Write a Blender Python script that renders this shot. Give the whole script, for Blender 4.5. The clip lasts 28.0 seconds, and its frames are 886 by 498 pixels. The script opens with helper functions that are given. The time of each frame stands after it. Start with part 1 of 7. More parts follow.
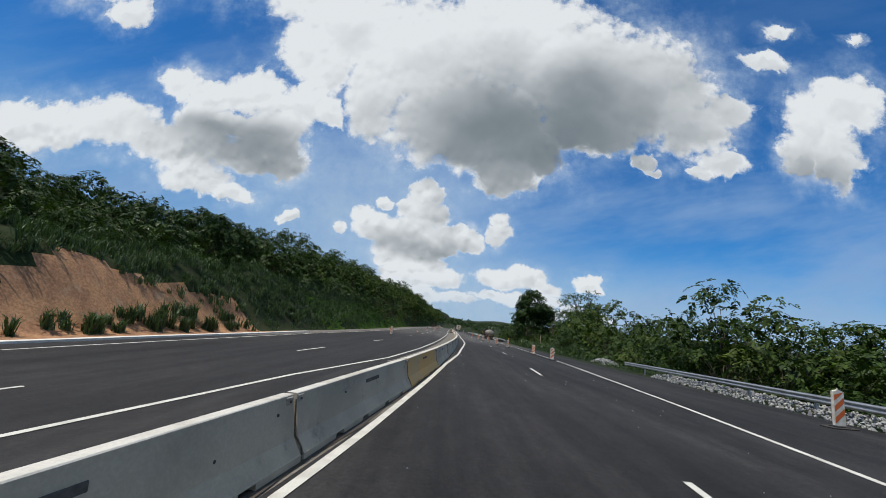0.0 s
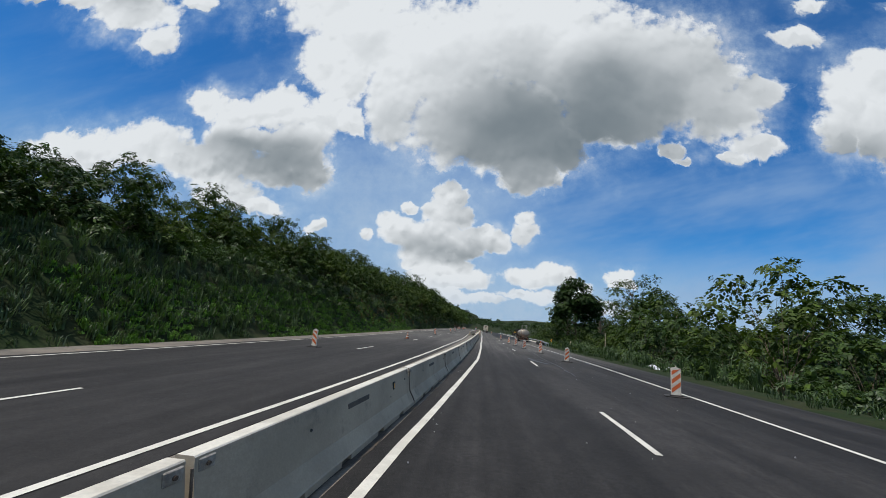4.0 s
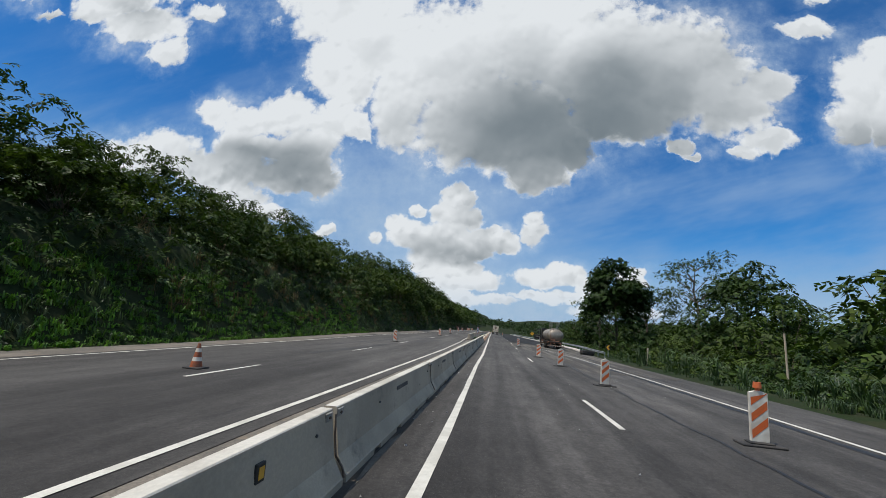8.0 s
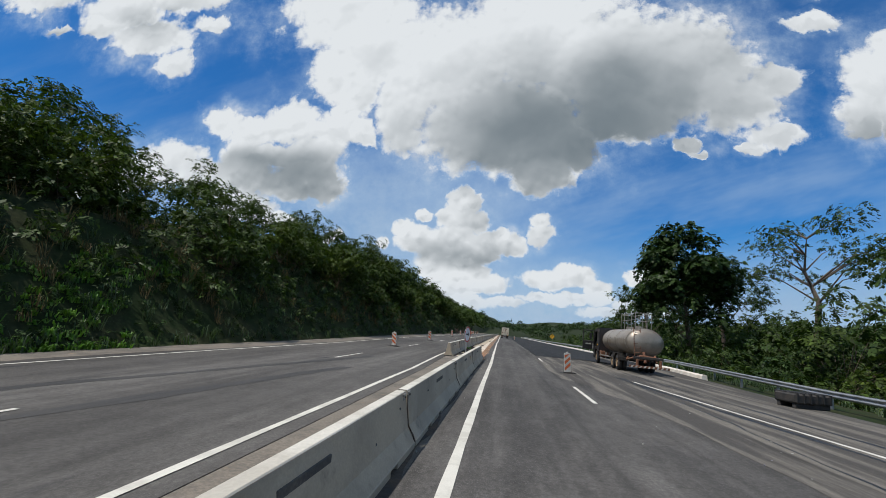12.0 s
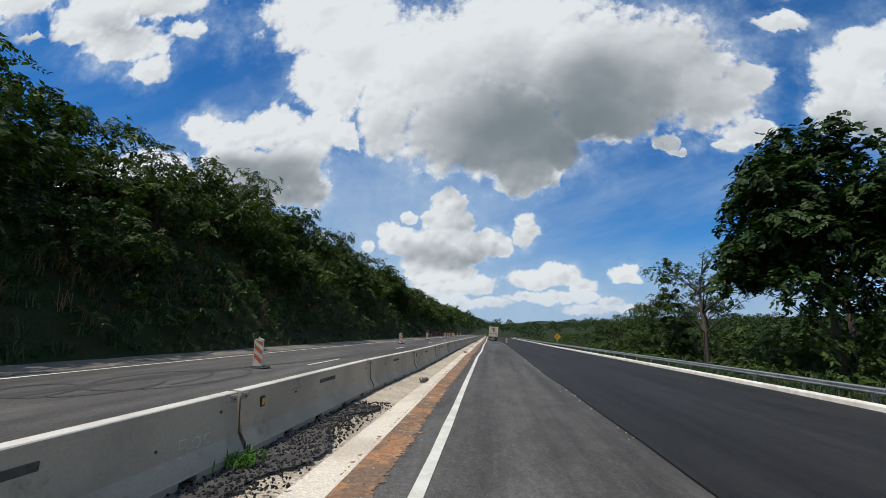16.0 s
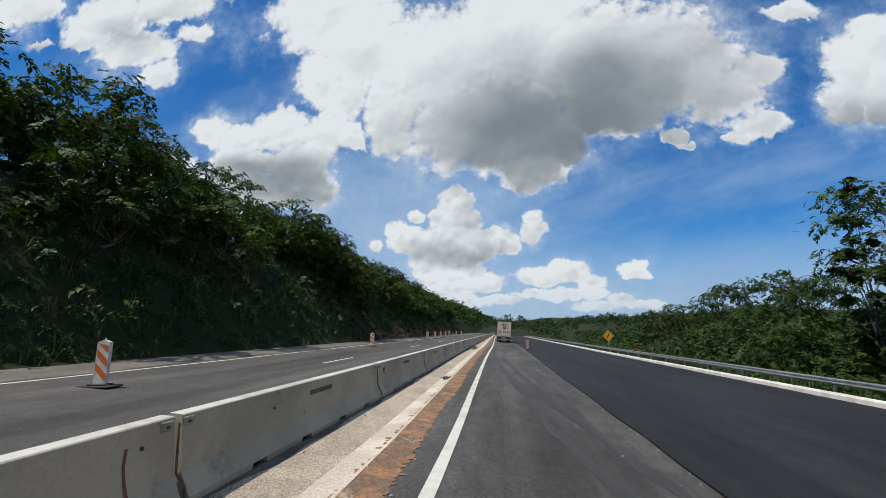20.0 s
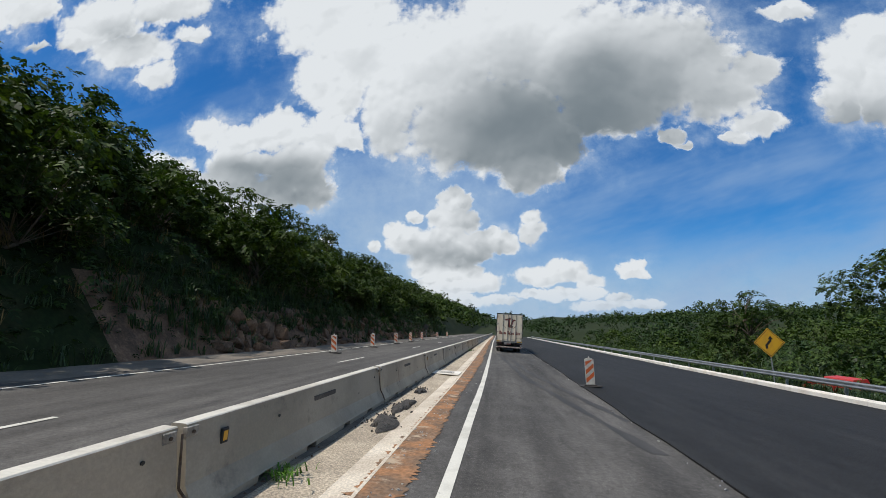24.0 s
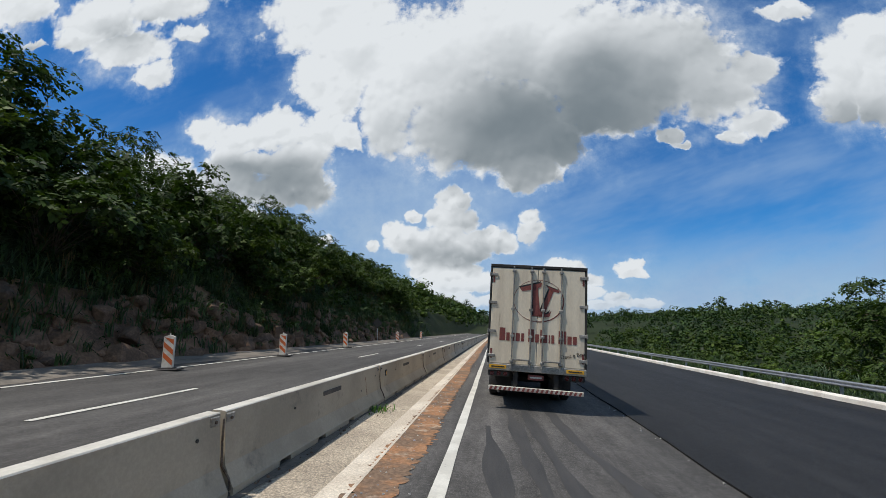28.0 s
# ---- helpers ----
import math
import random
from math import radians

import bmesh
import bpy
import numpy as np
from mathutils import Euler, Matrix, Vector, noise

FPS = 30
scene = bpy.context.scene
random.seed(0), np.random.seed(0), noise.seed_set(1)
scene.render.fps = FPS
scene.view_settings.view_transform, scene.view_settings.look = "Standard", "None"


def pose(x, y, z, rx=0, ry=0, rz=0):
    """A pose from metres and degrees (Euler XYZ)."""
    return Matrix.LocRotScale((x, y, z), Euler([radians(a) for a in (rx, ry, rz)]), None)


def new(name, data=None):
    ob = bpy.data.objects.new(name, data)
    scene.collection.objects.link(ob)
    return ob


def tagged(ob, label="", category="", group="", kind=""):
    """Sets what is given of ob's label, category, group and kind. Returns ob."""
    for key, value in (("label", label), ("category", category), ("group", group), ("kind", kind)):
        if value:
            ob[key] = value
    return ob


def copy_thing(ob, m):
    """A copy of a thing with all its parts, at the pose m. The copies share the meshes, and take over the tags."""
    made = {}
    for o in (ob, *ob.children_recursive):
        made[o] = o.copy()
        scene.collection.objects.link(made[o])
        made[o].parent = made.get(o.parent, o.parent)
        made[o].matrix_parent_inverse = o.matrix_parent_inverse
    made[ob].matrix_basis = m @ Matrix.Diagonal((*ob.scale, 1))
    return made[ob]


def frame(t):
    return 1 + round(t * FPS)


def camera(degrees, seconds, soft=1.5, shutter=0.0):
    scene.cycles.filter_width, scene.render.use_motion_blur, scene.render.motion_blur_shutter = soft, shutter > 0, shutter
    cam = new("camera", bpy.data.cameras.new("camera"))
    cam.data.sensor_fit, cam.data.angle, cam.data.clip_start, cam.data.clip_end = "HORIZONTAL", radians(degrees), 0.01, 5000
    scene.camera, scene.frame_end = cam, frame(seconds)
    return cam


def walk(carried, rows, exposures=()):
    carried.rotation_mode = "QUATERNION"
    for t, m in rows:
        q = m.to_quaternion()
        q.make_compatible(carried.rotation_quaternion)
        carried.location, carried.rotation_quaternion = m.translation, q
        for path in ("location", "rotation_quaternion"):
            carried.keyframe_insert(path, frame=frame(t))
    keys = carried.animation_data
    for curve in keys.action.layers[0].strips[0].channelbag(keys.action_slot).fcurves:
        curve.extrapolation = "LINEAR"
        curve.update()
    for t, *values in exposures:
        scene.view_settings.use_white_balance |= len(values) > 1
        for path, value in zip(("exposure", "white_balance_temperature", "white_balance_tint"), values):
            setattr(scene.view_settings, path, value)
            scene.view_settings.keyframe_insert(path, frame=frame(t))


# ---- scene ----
import itertools

cam = camera(91, 28.0, soft=0.6, shutter=0.0)

ROAD = [  # metres along, x, y, z of the line below the camera, cross slope in degrees (right side up)
    (-60, -5.67, -59.73, -0.24, 2.28),
    (-25, -2.36, -24.89, -0.1, 2.28),
    (0, 0, 0, 0, 2.28),
    (20, 1.56, 19.93, 0.06, 1.1),
    (40, 2.44, 39.88, 0.05, 0.17),
    (60, 2.9, 59.87, 0.01, -0.47),
    (80, 3.07, 79.88, -0, -1.06),
    (105, 2.98, 104.89, 0.03, -1.69),
    (130, 2.98, 129.89, 0.13, -2.64),
    (160, 3.25, 159.89, 0.29, -3.51),
    (190, 3.13, 189.88, 0.41, -3.97),
    (220, 2.95, 219.89, 0.45, -4.21),
    (250, 3.03, 249.92, 0.45, -4.49),
    (290, 3.08, 289.92, 0.46, -4.54),
    (340, 3.13, 339.92, 0.46, -4.54),
    (500, 3.3, 499.92, 0.48, -4.54),
]

ROWS = [
    (0, pose(-0.078, -0.001, 1.948, 100.15, -6.44, 1.06)),
    (0.5, pose(0.307, 4.160, 1.965, 100.18, -6.05, 1.43)),
    (1, pose(0.673, 8.355, 1.979, 100.04, -5.79, 2.01)),
    (1.5, pose(1.013, 12.583, 1.991, 100.11, -5.28, 2.34)),
    (2, pose(1.323, 16.845, 2.001, 100.23, -5.03, 2.82)),
    (2.5, pose(1.599, 21.141, 2.009, 100.39, -4.68, 3.42)),
    (3, pose(1.842, 25.470, 2.013, 100.06, -4.46, 4.19)),
    (3.5, pose(2.054, 29.833, 2.013, 100.08, -4.41, 4.77)),
    (5.5, pose(2.686, 48.694, 1.980, 99.93, -3.56, 5.43)),
    (6, pose(2.799, 53.712, 1.969, 100.01, -3.50, 5.69)),
    (6.5, pose(2.892, 58.665, 1.960, 100.31, -3.29, 6.05)),
    (7, pose(2.966, 63.553, 1.954, 100.26, -3.30, 6.33)),
    (7.5, pose(3.024, 68.377, 1.950, 100.25, -3.12, 6.42)),
    (8, pose(3.067, 73.135, 1.948, 100.25, -3.10, 6.42)),
    (8.5, pose(3.097, 77.846, 1.947, 100.34, -2.55, 6.49)),
    (9, pose(3.114, 82.528, 1.948, 100.25, -2.63, 6.71)),
    (9.5, pose(3.119, 87.181, 1.949, 100.50, -2.72, 6.90)),
    (10, pose(3.111, 91.806, 1.953, 100.40, -2.32, 7.04)),
    (10.5, pose(3.092, 96.401, 1.958, 100.35, -2.26, 7.38)),
    (11, pose(3.065, 100.967, 1.966, 100.34, -2.34, 7.58)),
    (11.5, pose(3.036, 105.504, 1.977, 100.64, -2.19, 7.73)),
    (13.5, pose(3.018, 123.796, 2.049, 100.76, -1.62, 6.41)),
    (14, pose(3.052, 128.405, 2.071, 100.71, -1.35, 6.21)),
    (14.5, pose(3.099, 132.987, 2.095, 100.68, -0.93, 6.01)),
    (15, pose(3.155, 137.541, 2.119, 100.96, -0.83, 5.88)),
    (15.5, pose(3.212, 142.067, 2.145, 101.09, -0.64, 5.88)),
    (16, pose(3.267, 146.603, 2.170, 100.99, -0.27, 6.01)),
    (16.5, pose(3.314, 151.184, 2.196, 100.74, -0.53, 6.24)),
    (17, pose(3.349, 155.810, 2.220, 100.88, -0.17, 6.51)),
    (17.5, pose(3.370, 160.482, 2.243, 101.06, -0.37, 6.80)),
    (18, pose(3.376, 165.200, 2.265, 100.88, -0.49, 7.03)),
    (18.5, pose(3.370, 169.930, 2.285, 100.73, -0.33, 7.20)),
    (19, pose(3.355, 174.640, 2.303, 100.70, -0.22, 7.32)),
    (19.5, pose(3.332, 179.329, 2.319, 101.01, -0.11, 7.23)),
    (20, pose(3.305, 183.997, 2.334, 100.76, 0.39, 7.18)),
    (20.5, pose(3.274, 188.645, 2.348, 100.85, 0.16, 7.28)),
    (21, pose(3.242, 193.272, 2.360, 100.94, 0.19, 7.32)),
    (21.5, pose(3.208, 197.879, 2.370, 100.72, 0.16, 7.42)),
    (23.5, pose(3.102, 215.945, 2.391, 100.69, 0.29, 7.22)),
    (24, pose(3.092, 220.329, 2.394, 100.81, 0.64, 7.01)),
    (24.5, pose(3.091, 224.607, 2.396, 100.81, 0.14, 6.80)),
    (25, pose(3.098, 228.779, 2.396, 100.58, 0.49, 6.54)),
    (25.5, pose(3.111, 232.845, 2.397, 100.67, 0.61, 6.46)),
    (26, pose(3.128, 236.805, 2.397, 100.68, 0.42, 6.52)),
    (26.5, pose(3.145, 240.705, 2.397, 100.80, 0.70, 6.55)),
    (27, pose(3.161, 244.590, 2.396, 100.76, 0.72, 6.64)),
    (27.5, pose(3.175, 248.459, 2.396, 100.65, 0.53, 6.71)),
    (28, pose(3.186, 252.313, 2.396, 100.74, 0.71, 6.83)),
]
walk(cam, ROWS)


# ---- sky, sun, exposure ----
CLOUD_GREAT = [(-0.408, 0.842, 0.202, 0.124), (-0.327, 0.723, 0.151, 0.127), (-0.448, 0.643, 0.070, 0.075), (-0.146, 0.682, 0.187, 0.165), (-0.249, 0.548, 0.080, 0.111), (0.057, 0.742, 0.234, 0.165), (0.273, 0.658, 0.220, 0.165), (-0.007, 0.499, 0.228, 0.130), (0.090, 0.384, 0.085, 0.064), (0.428, 0.628, 0.162, 0.145), (0.532, 0.539, 0.103, 0.079), (0.619, 0.596, 0.058, 0.058), (0.290, 0.536, 0.153, 0.089), (0.166, 0.443, 0.078, 0.058), (-0.384, 0.598, 0.061, 0.073), (-0.406, 0.552, 0.045, 0.048)]
CLOUD_WEST = [(-0.750, 0.540, 0.055, 0.043), (-0.651, 0.506, 0.087, 0.056), (-0.550, 0.526, 0.085, 0.061), (-0.441, 0.500, 0.090, 0.060), (-0.358, 0.489, 0.039, 0.034), (-0.498, 0.426, 0.112, 0.065), (-0.450, 0.356, 0.062, 0.042), (-0.638, 0.442, 0.124, 0.044), (-1.408, 0.979, 0.156, 0.081), (-1.113, 0.908, 0.137, 0.077), (-0.901, 0.932, 0.158, 0.057), (-1.017, 0.798, 0.133, 0.062), (-0.927, 0.710, 0.062, 0.046), (-1.328, 0.856, 0.050, 0.013), (-1.178, 0.850, 0.074, 0.038), (-0.820, 0.832, 0.069, 0.029)]
CLOUD_TOWER = [(-0.125, 0.168, 0.085, 0.034), (-0.07, 0.176, 0.07, 0.03), (-0.105, 0.148, 0.06, 0.03), (-0.090, 0.327, 0.026, 0.024), (-0.114, 0.314, 0.023, 0.021), (-0.072, 0.304, 0.027, 0.025), (-0.101, 0.285, 0.042, 0.035), (-0.095, 0.253, 0.051, 0.037), (-0.127, 0.268, 0.033, 0.028), (-0.065, 0.256, 0.039, 0.031), (-0.109, 0.212, 0.077, 0.040), (-0.036, 0.206, 0.067, 0.030), (0.016, 0.201, 0.041, 0.024), (-0.152, 0.191, 0.066, 0.031), (-0.201, 0.212, 0.049, 0.037), (-0.237, 0.246, 0.028, 0.022), (-0.190, 0.274, 0.022, 0.014), (-0.226, 0.224, 0.028, 0.022), (-0.284, 0.209, 0.020, 0.017), (0.090, 0.260, 0.025, 0.021), (0.102, 0.235, 0.026, 0.024), (0.082, 0.223, 0.029, 0.027), (-0.005, 0.222, 0.023, 0.018)]
CLOUD_FOOT = [(-0.110, 0.125, 0.065, 0.027), (-0.058, 0.132, 0.032, 0.022), (-0.026, 0.107, 0.043, 0.023), (-0.144, 0.113, 0.039, 0.021), (-0.098, 0.096, 0.073, 0.018), (0.109, 0.123, 0.067, 0.026), (0.141, 0.139, 0.033, 0.022), (0.171, 0.128, 0.039, 0.024), (0.207, 0.104, 0.035, 0.020), (0.162, 0.080, 0.076, 0.016), (0.233, 0.053, 0.061, 0.012), (0.311, 0.054, 0.052, 0.011), (0.264, 0.068, 0.032, 0.014), (0.217, 0.079, 0.030, 0.014), (0.005, 0.070, 0.057, 0.014), (0.081, 0.082, 0.056, 0.013), (-0.137, 0.086, 0.059, 0.021), (-0.072, 0.066, 0.072, 0.017), (-0.163, 0.143, 0.033, 0.018), (-0.083, 0.151, 0.044, 0.018)]
CLOUD_EAST = [(0.826, 0.577, 0.080, 0.107), (0.896, 0.642, 0.090, 0.086), (0.775, 0.484, 0.045, 0.058), (0.868, 0.490, 0.066, 0.068), (0.410, 0.450, 0.037, 0.024), (0.439, 0.425, 0.022, 0.012), (0.607, 0.461, 0.056, 0.033), (0.556, 0.434, 0.031, 0.016), (0.300, 0.137, 0.036, 0.020), (0.713, 0.733, 0.079, 0.027), (0.300, 0.129, 0.031, 0.015)]
GREY = [(0.25, 0.55, 0.29, 0.15, 0.46), (0.06, 0.43, 0.25, 0.13, 0.55), (0.341, 0.518, 0.22, 0.12, 0.2), (0.05, 0.52, 0.2, 0.12, 0.2), (-0.510, 0.366, 0.19, 0.07, 0.6), (-0.652, 0.420, 0.139, 0.037, 0.40), (0.825, 0.439, 0.12, 0.07, 0.5), (-0.096, 0.170, 0.131, 0.027, 0.50), (-0.048, 0.237, 0.045, 0.055, 0.25), (-1.375, 0.804, 0.114, 0.049, 0.55), (-1.008, 0.869, 0.107, 0.056, 0.35), (0.551, 0.692, 0.111, 0.091, 0.30), (0.314, 0.670, 0.117, 0.093, 0.20)]
CLOUD_LOW = [(-1.099, 0.398, 0.129, 0.053), (-0.911, 0.409, 0.128, 0.06), (-0.802, 0.383, 0.085, 0.044), (-0.653, 0.295, 0.097, 0.043), (-0.589, 0.259, 0.082, 0.025), (-0.407, 0.215, 0.024, 0.016), (-1.094, 0.380, 0.158, 0.063), (-0.911, 0.409, 0.157, 0.068), (-0.700, 0.379, 0.154, 0.066), (-0.552, 0.357, 0.110, 0.05), (0.752, 0.82, 0.042, 0.023), (0.918, 0.813, 0.028, 0.013)]
SUN_TO = Vector((-0.38, -0.2, 1.0)).normalized()


class Nodes:
    """A short way to write shader nodes."""

    def __init__(self, tree):
        self.tree = tree

    def add(self, kind, *inputs, **props):
        node = self.tree.nodes.new(kind)
        for key, value in props.items():
            if key == "operation":
                node.operation = value
            elif key == "data_type":
                node.data_type = value
            elif key == "noise_dimensions":
                node.noise_dimensions = value
            elif key == "feature":
                node.feature = value
        for i, value in enumerate(inputs):
            if value is None:
                continue
            if isinstance(value, bpy.types.NodeSocket):
                self.tree.links.new(value, node.inputs[i])
            else:
                node.inputs[i].default_value = value
        return node

    def math(self, op, *inputs):
        return self.add("ShaderNodeMath", *inputs, operation=op).outputs[0]

    def vec(self, op, *inputs):
        node = self.add("ShaderNodeVectorMath", *inputs, operation=op)
        return node.outputs["Value"] if op in ("LENGTH", "DOT_PRODUCT", "DISTANCE") else node.outputs["Vector"]

    def noise(self, vector, scale, detail=4.0, rough=0.55):
        return self.add("ShaderNodeTexNoise", vector, None, scale, detail, rough)

    def ramp(self, value, lo, hi, a=0.0, b=1.0):
        node = self.add("ShaderNodeMapRange", value, lo, hi, a, b)
        node.interpolation_type = "SMOOTHSTEP"
        return node.outputs[0]

    def mix(self, fac, a, b):
        node = self.tree.nodes.new("ShaderNodeMix")
        node.data_type = "RGBA"
        for socket, value in ((node.inputs[0], fac), (node.inputs[6], a), (node.inputs[7], b)):
            if isinstance(value, bpy.types.NodeSocket):
                self.tree.links.new(value, socket)
            else:
                socket.default_value = value if not isinstance(value, tuple) or len(value) == 4 else (*value, 1)
        return node.outputs[2]


def build_world():
    world = bpy.data.worlds.new("sky")
    scene.world = world
    world.use_nodes = True
    tree = world.node_tree
    tree.nodes.clear()
    n = Nodes(tree)
    sky = tree.nodes.new("ShaderNodeTexSky")
    sky.sky_type, sky.sun_disc = "NISHITA", False
    sky.sun_elevation = math.asin(SUN_TO.z)
    sky.sun_rotation = math.atan2(SUN_TO.x, SUN_TO.y)
    sky.air_density, sky.dust_density, sky.ozone_density = 1.0, 0.3, 3.0
    way = n.add("ShaderNodeTexCoord").outputs["Generated"]
    xyz = n.add("ShaderNodeSeparateXYZ", way)
    ahead = n.math("MAXIMUM", xyz.outputs[1], 0.12)
    u, v = n.math("DIVIDE", xyz.outputs[0], ahead), n.math("DIVIDE", xyz.outputs[2], ahead)
    flat = n.add("ShaderNodeCombineXYZ", u, v, 0.0).outputs[0]
    # billowing edges: the sheet of the sky is warped at three sizes
    def warp(p, scale, amount, detail):
        c = n.noise(p, scale, detail, 0.6).outputs["Color"]
        return n.vec("MULTIPLY_ADD", n.vec("SUBTRACT", c, (0.5, 0.5, 0.5)), (amount, amount, 0), p)
    p = warp(flat, 7.0, 0.10, 3.0)
    p = warp(p, 24.0, 0.055, 5.0)
    soft = warp(flat, 4.0, 0.10, 1.5)

    def cover(blobs, where, blend, lift=0.0):
        best = None
        for bu, bv, ru, rv in blobs:
            q = n.vec("MULTIPLY_ADD", where, (1 / ru, 1 / rv, 0), (-bu / ru + 0.35 * lift, -bv / rv - lift, 0))
            d = n.vec("LENGTH", q)
            best = d if best is None else n.math("SMOOTH_MIN", best, d, blend)
        return best
    groups = (CLOUD_WEST, CLOUD_TOWER, CLOUD_FOOT, CLOUD_EAST, CLOUD_LOW)
    d, lifted = cover(CLOUD_GREAT, p, 0.25), cover(CLOUD_GREAT, p, 0.25, 0.5)
    fine = warp(warp(flat, 16.0, 0.035, 3.0), 45.0, 0.02, 5.0)
    for blobs in groups:
        small = blobs is CLOUD_TOWER or blobs is CLOUD_FOOT
        at = fine if small else p
        d = n.math("SMOOTH_MIN", d, cover(blobs, at, 0.1 if small else 0.2), 0.1)
        lifted = n.math("SMOOTH_MIN", lifted, cover(blobs, at, 0.1 if small else 0.2, 0.5), 0.1)
    under = n.ramp(n.math("SUBTRACT", lifted, d), -0.05, 0.9, -0.06, 0.2)

    # cauliflower puffs at two sizes, lit from above
    def cells(where, scale):
        return n.add("ShaderNodeTexVoronoi", where, None, scale, feature="SMOOTH_F1").outputs["Distance"]
    puff_at = warp(flat, 30.0, 0.022, 3.0)
    big, small = cells(puff_at, 17.0), cells(puff_at, 46.0)
    lit_at = n.vec("ADD", puff_at, (-0.006, 0.016, 0))
    relief_all = n.math("MULTIPLY_ADD", n.math("SUBTRACT", cells(lit_at, 17.0), big), 0.42, n.math("MULTIPLY", n.math("SUBTRACT", cells(lit_at, 46.0), small), 0.2))
    body = d
    wisp = n.noise(flat, 14.0, 9.0, 0.7).outputs["Fac"]
    d = n.math("MULTIPLY_ADD", n.math("SUBTRACT", wisp, 0.5), 0.62, d)
    d = n.math("MULTIPLY_ADD", n.math("SUBTRACT", n.noise(flat, 60.0, 5.0, 0.7).outputs["Fac"], 0.5), 0.4, d)
    d = n.math("MULTIPLY_ADD", n.math("SUBTRACT", big, 0.4), 0.42, d)
    d = n.math("MULTIPLY_ADD", n.math("SUBTRACT", small, 0.4), 0.28, d)
    veil = n.math("MULTIPLY", n.ramp(d, 2.1, 0.95), n.ramp(n.noise(flat, 6.0, 7.0, 0.65).outputs["Fac"], 0.36, 0.75, 0.0, 0.7))
    mask = n.math("MAXIMUM", n.ramp(d, 1.24, 0.8), veil)
    grey = None
    for bu, bv, ru, rv, weight in GREY:
        q = n.vec("MULTIPLY_ADD", soft, (1 / ru, 1 / rv, 0), (-bu / ru, -bv / rv, 0))
        g = n.math("MULTIPLY", n.math("POWER", 2.718, n.math("MULTIPLY", n.vec("DOT_PRODUCT", q, q), -1.0)), weight * 1.6)
        grey = g if grey is None else n.math("ADD", grey, g)
    inner = n.ramp(body, 1.08, 0.72)
    relief = n.math("MULTIPLY", relief_all, n.math("MAXIMUM", n.ramp(d, 0.35, 0.95, 0.3, 1.25), n.ramp(v, 0.42, 0.33, 0.0, 1.7)))
    billow = n.ramp(n.noise(warp(flat, 5.0, 0.12, 2.0), 5.0, 2.5, 0.5).outputs["Fac"], 0.3, 0.7, -0.12, 0.12)
    shade = n.math("ADD", under, n.math("MULTIPLY", n.math("MULTIPLY", grey, inner), n.math("ADD", billow, 1.0)))
    shade = n.math("SUBTRACT", n.math("MULTIPLY_ADD", billow, 0.45, shade), relief)
    shade = n.math("MULTIPLY", n.math("TANH", n.math("MAXIMUM", shade, 0.0)), 1.05)
    cloud = n.mix(shade, (1.06, 1.11, 1.15), (0.235, 0.29, 0.33))
    cloud = n.mix(n.ramp(mask, 0.15, 0.75), (0.66, 0.86, 1.08), cloud)
    # thin high streaks, and clouds all round
    streak = n.noise(n.vec("MULTIPLY", n.add("ShaderNodeVectorRotate", flat, (0, 0, 0), (0, 0, 1), -0.3).outputs[0], (1.0, 3.4, 0)), 1.5, 5.0, 0.6).outputs["Fac"]
    thin = n.math("MULTIPLY", n.ramp(streak, 0.36, 0.72), n.ramp(v, 0.85, 0.25, 0.1, 0.7))
    around = n.ramp(n.noise(way, 2.6, 7.0, 0.55).outputs["Fac"], 0.44, 0.56)
    rear = n.math("MAXIMUM", n.ramp(xyz.outputs[1], 0.22, 0.05), n.ramp(v, 1.05, 1.4))
    mask = n.math("MULTIPLY", mask, n.ramp(v, 0.0, 0.13, 0.5, 1.0))
    mask = n.math("MAXIMUM", n.math("MULTIPLY", mask, n.ramp(xyz.outputs[1], 0.05, 0.22)), n.math("MULTIPLY", around, rear))
    blue = n.vec("MULTIPLY", sky.outputs[0], (0.028, 0.096, 0.157))
    haze = n.ramp(n.math("MULTIPLY_ADD", u, 0.25, v), 0.4, -0.02, 0.0, 0.75)
    blue = n.mix(haze, blue, (0.23, 0.475, 0.83))
    milk = n.math("MULTIPLY", n.ramp(n.vec("LENGTH", n.vec("MULTIPLY_ADD", soft, (2.6, 5.0, 0), (0.65, -1.35, 0))), 1.35, 0.1), 0.8)
    blue = n.mix(n.math("MULTIPLY", milk, n.ramp(wisp, 0.25, 0.7, 0.55, 1.0)), blue, (0.56, 0.74, 0.96))
    blue = n.mix(n.math("MULTIPLY", n.ramp(v, 0.24, 0.02, 0.0, 0.95), n.ramp(wisp, 0.2, 0.6, 0.6, 1.0)), blue, (0.57, 0.75, 0.96))
    blue = n.mix(thin, blue, (0.385, 0.585, 0.9))
    back = n.add("ShaderNodeBackground", n.mix(mask, blue, cloud), 0.71)
    out = tree.nodes.new("ShaderNodeOutputWorld")
    tree.links.new(back.outputs[0], out.inputs[0])


build_world()
sun_data = bpy.data.lights.new("sun", "SUN")
sun_data.energy, sun_data.angle, sun_data.color = 4.2, radians(0.53), (1.0, 0.95, 0.88)
sun = new("sun", sun_data)
sun.rotation_mode = "QUATERNION"
sun.rotation_quaternion = SUN_TO.to_track_quat("Z", "Y")


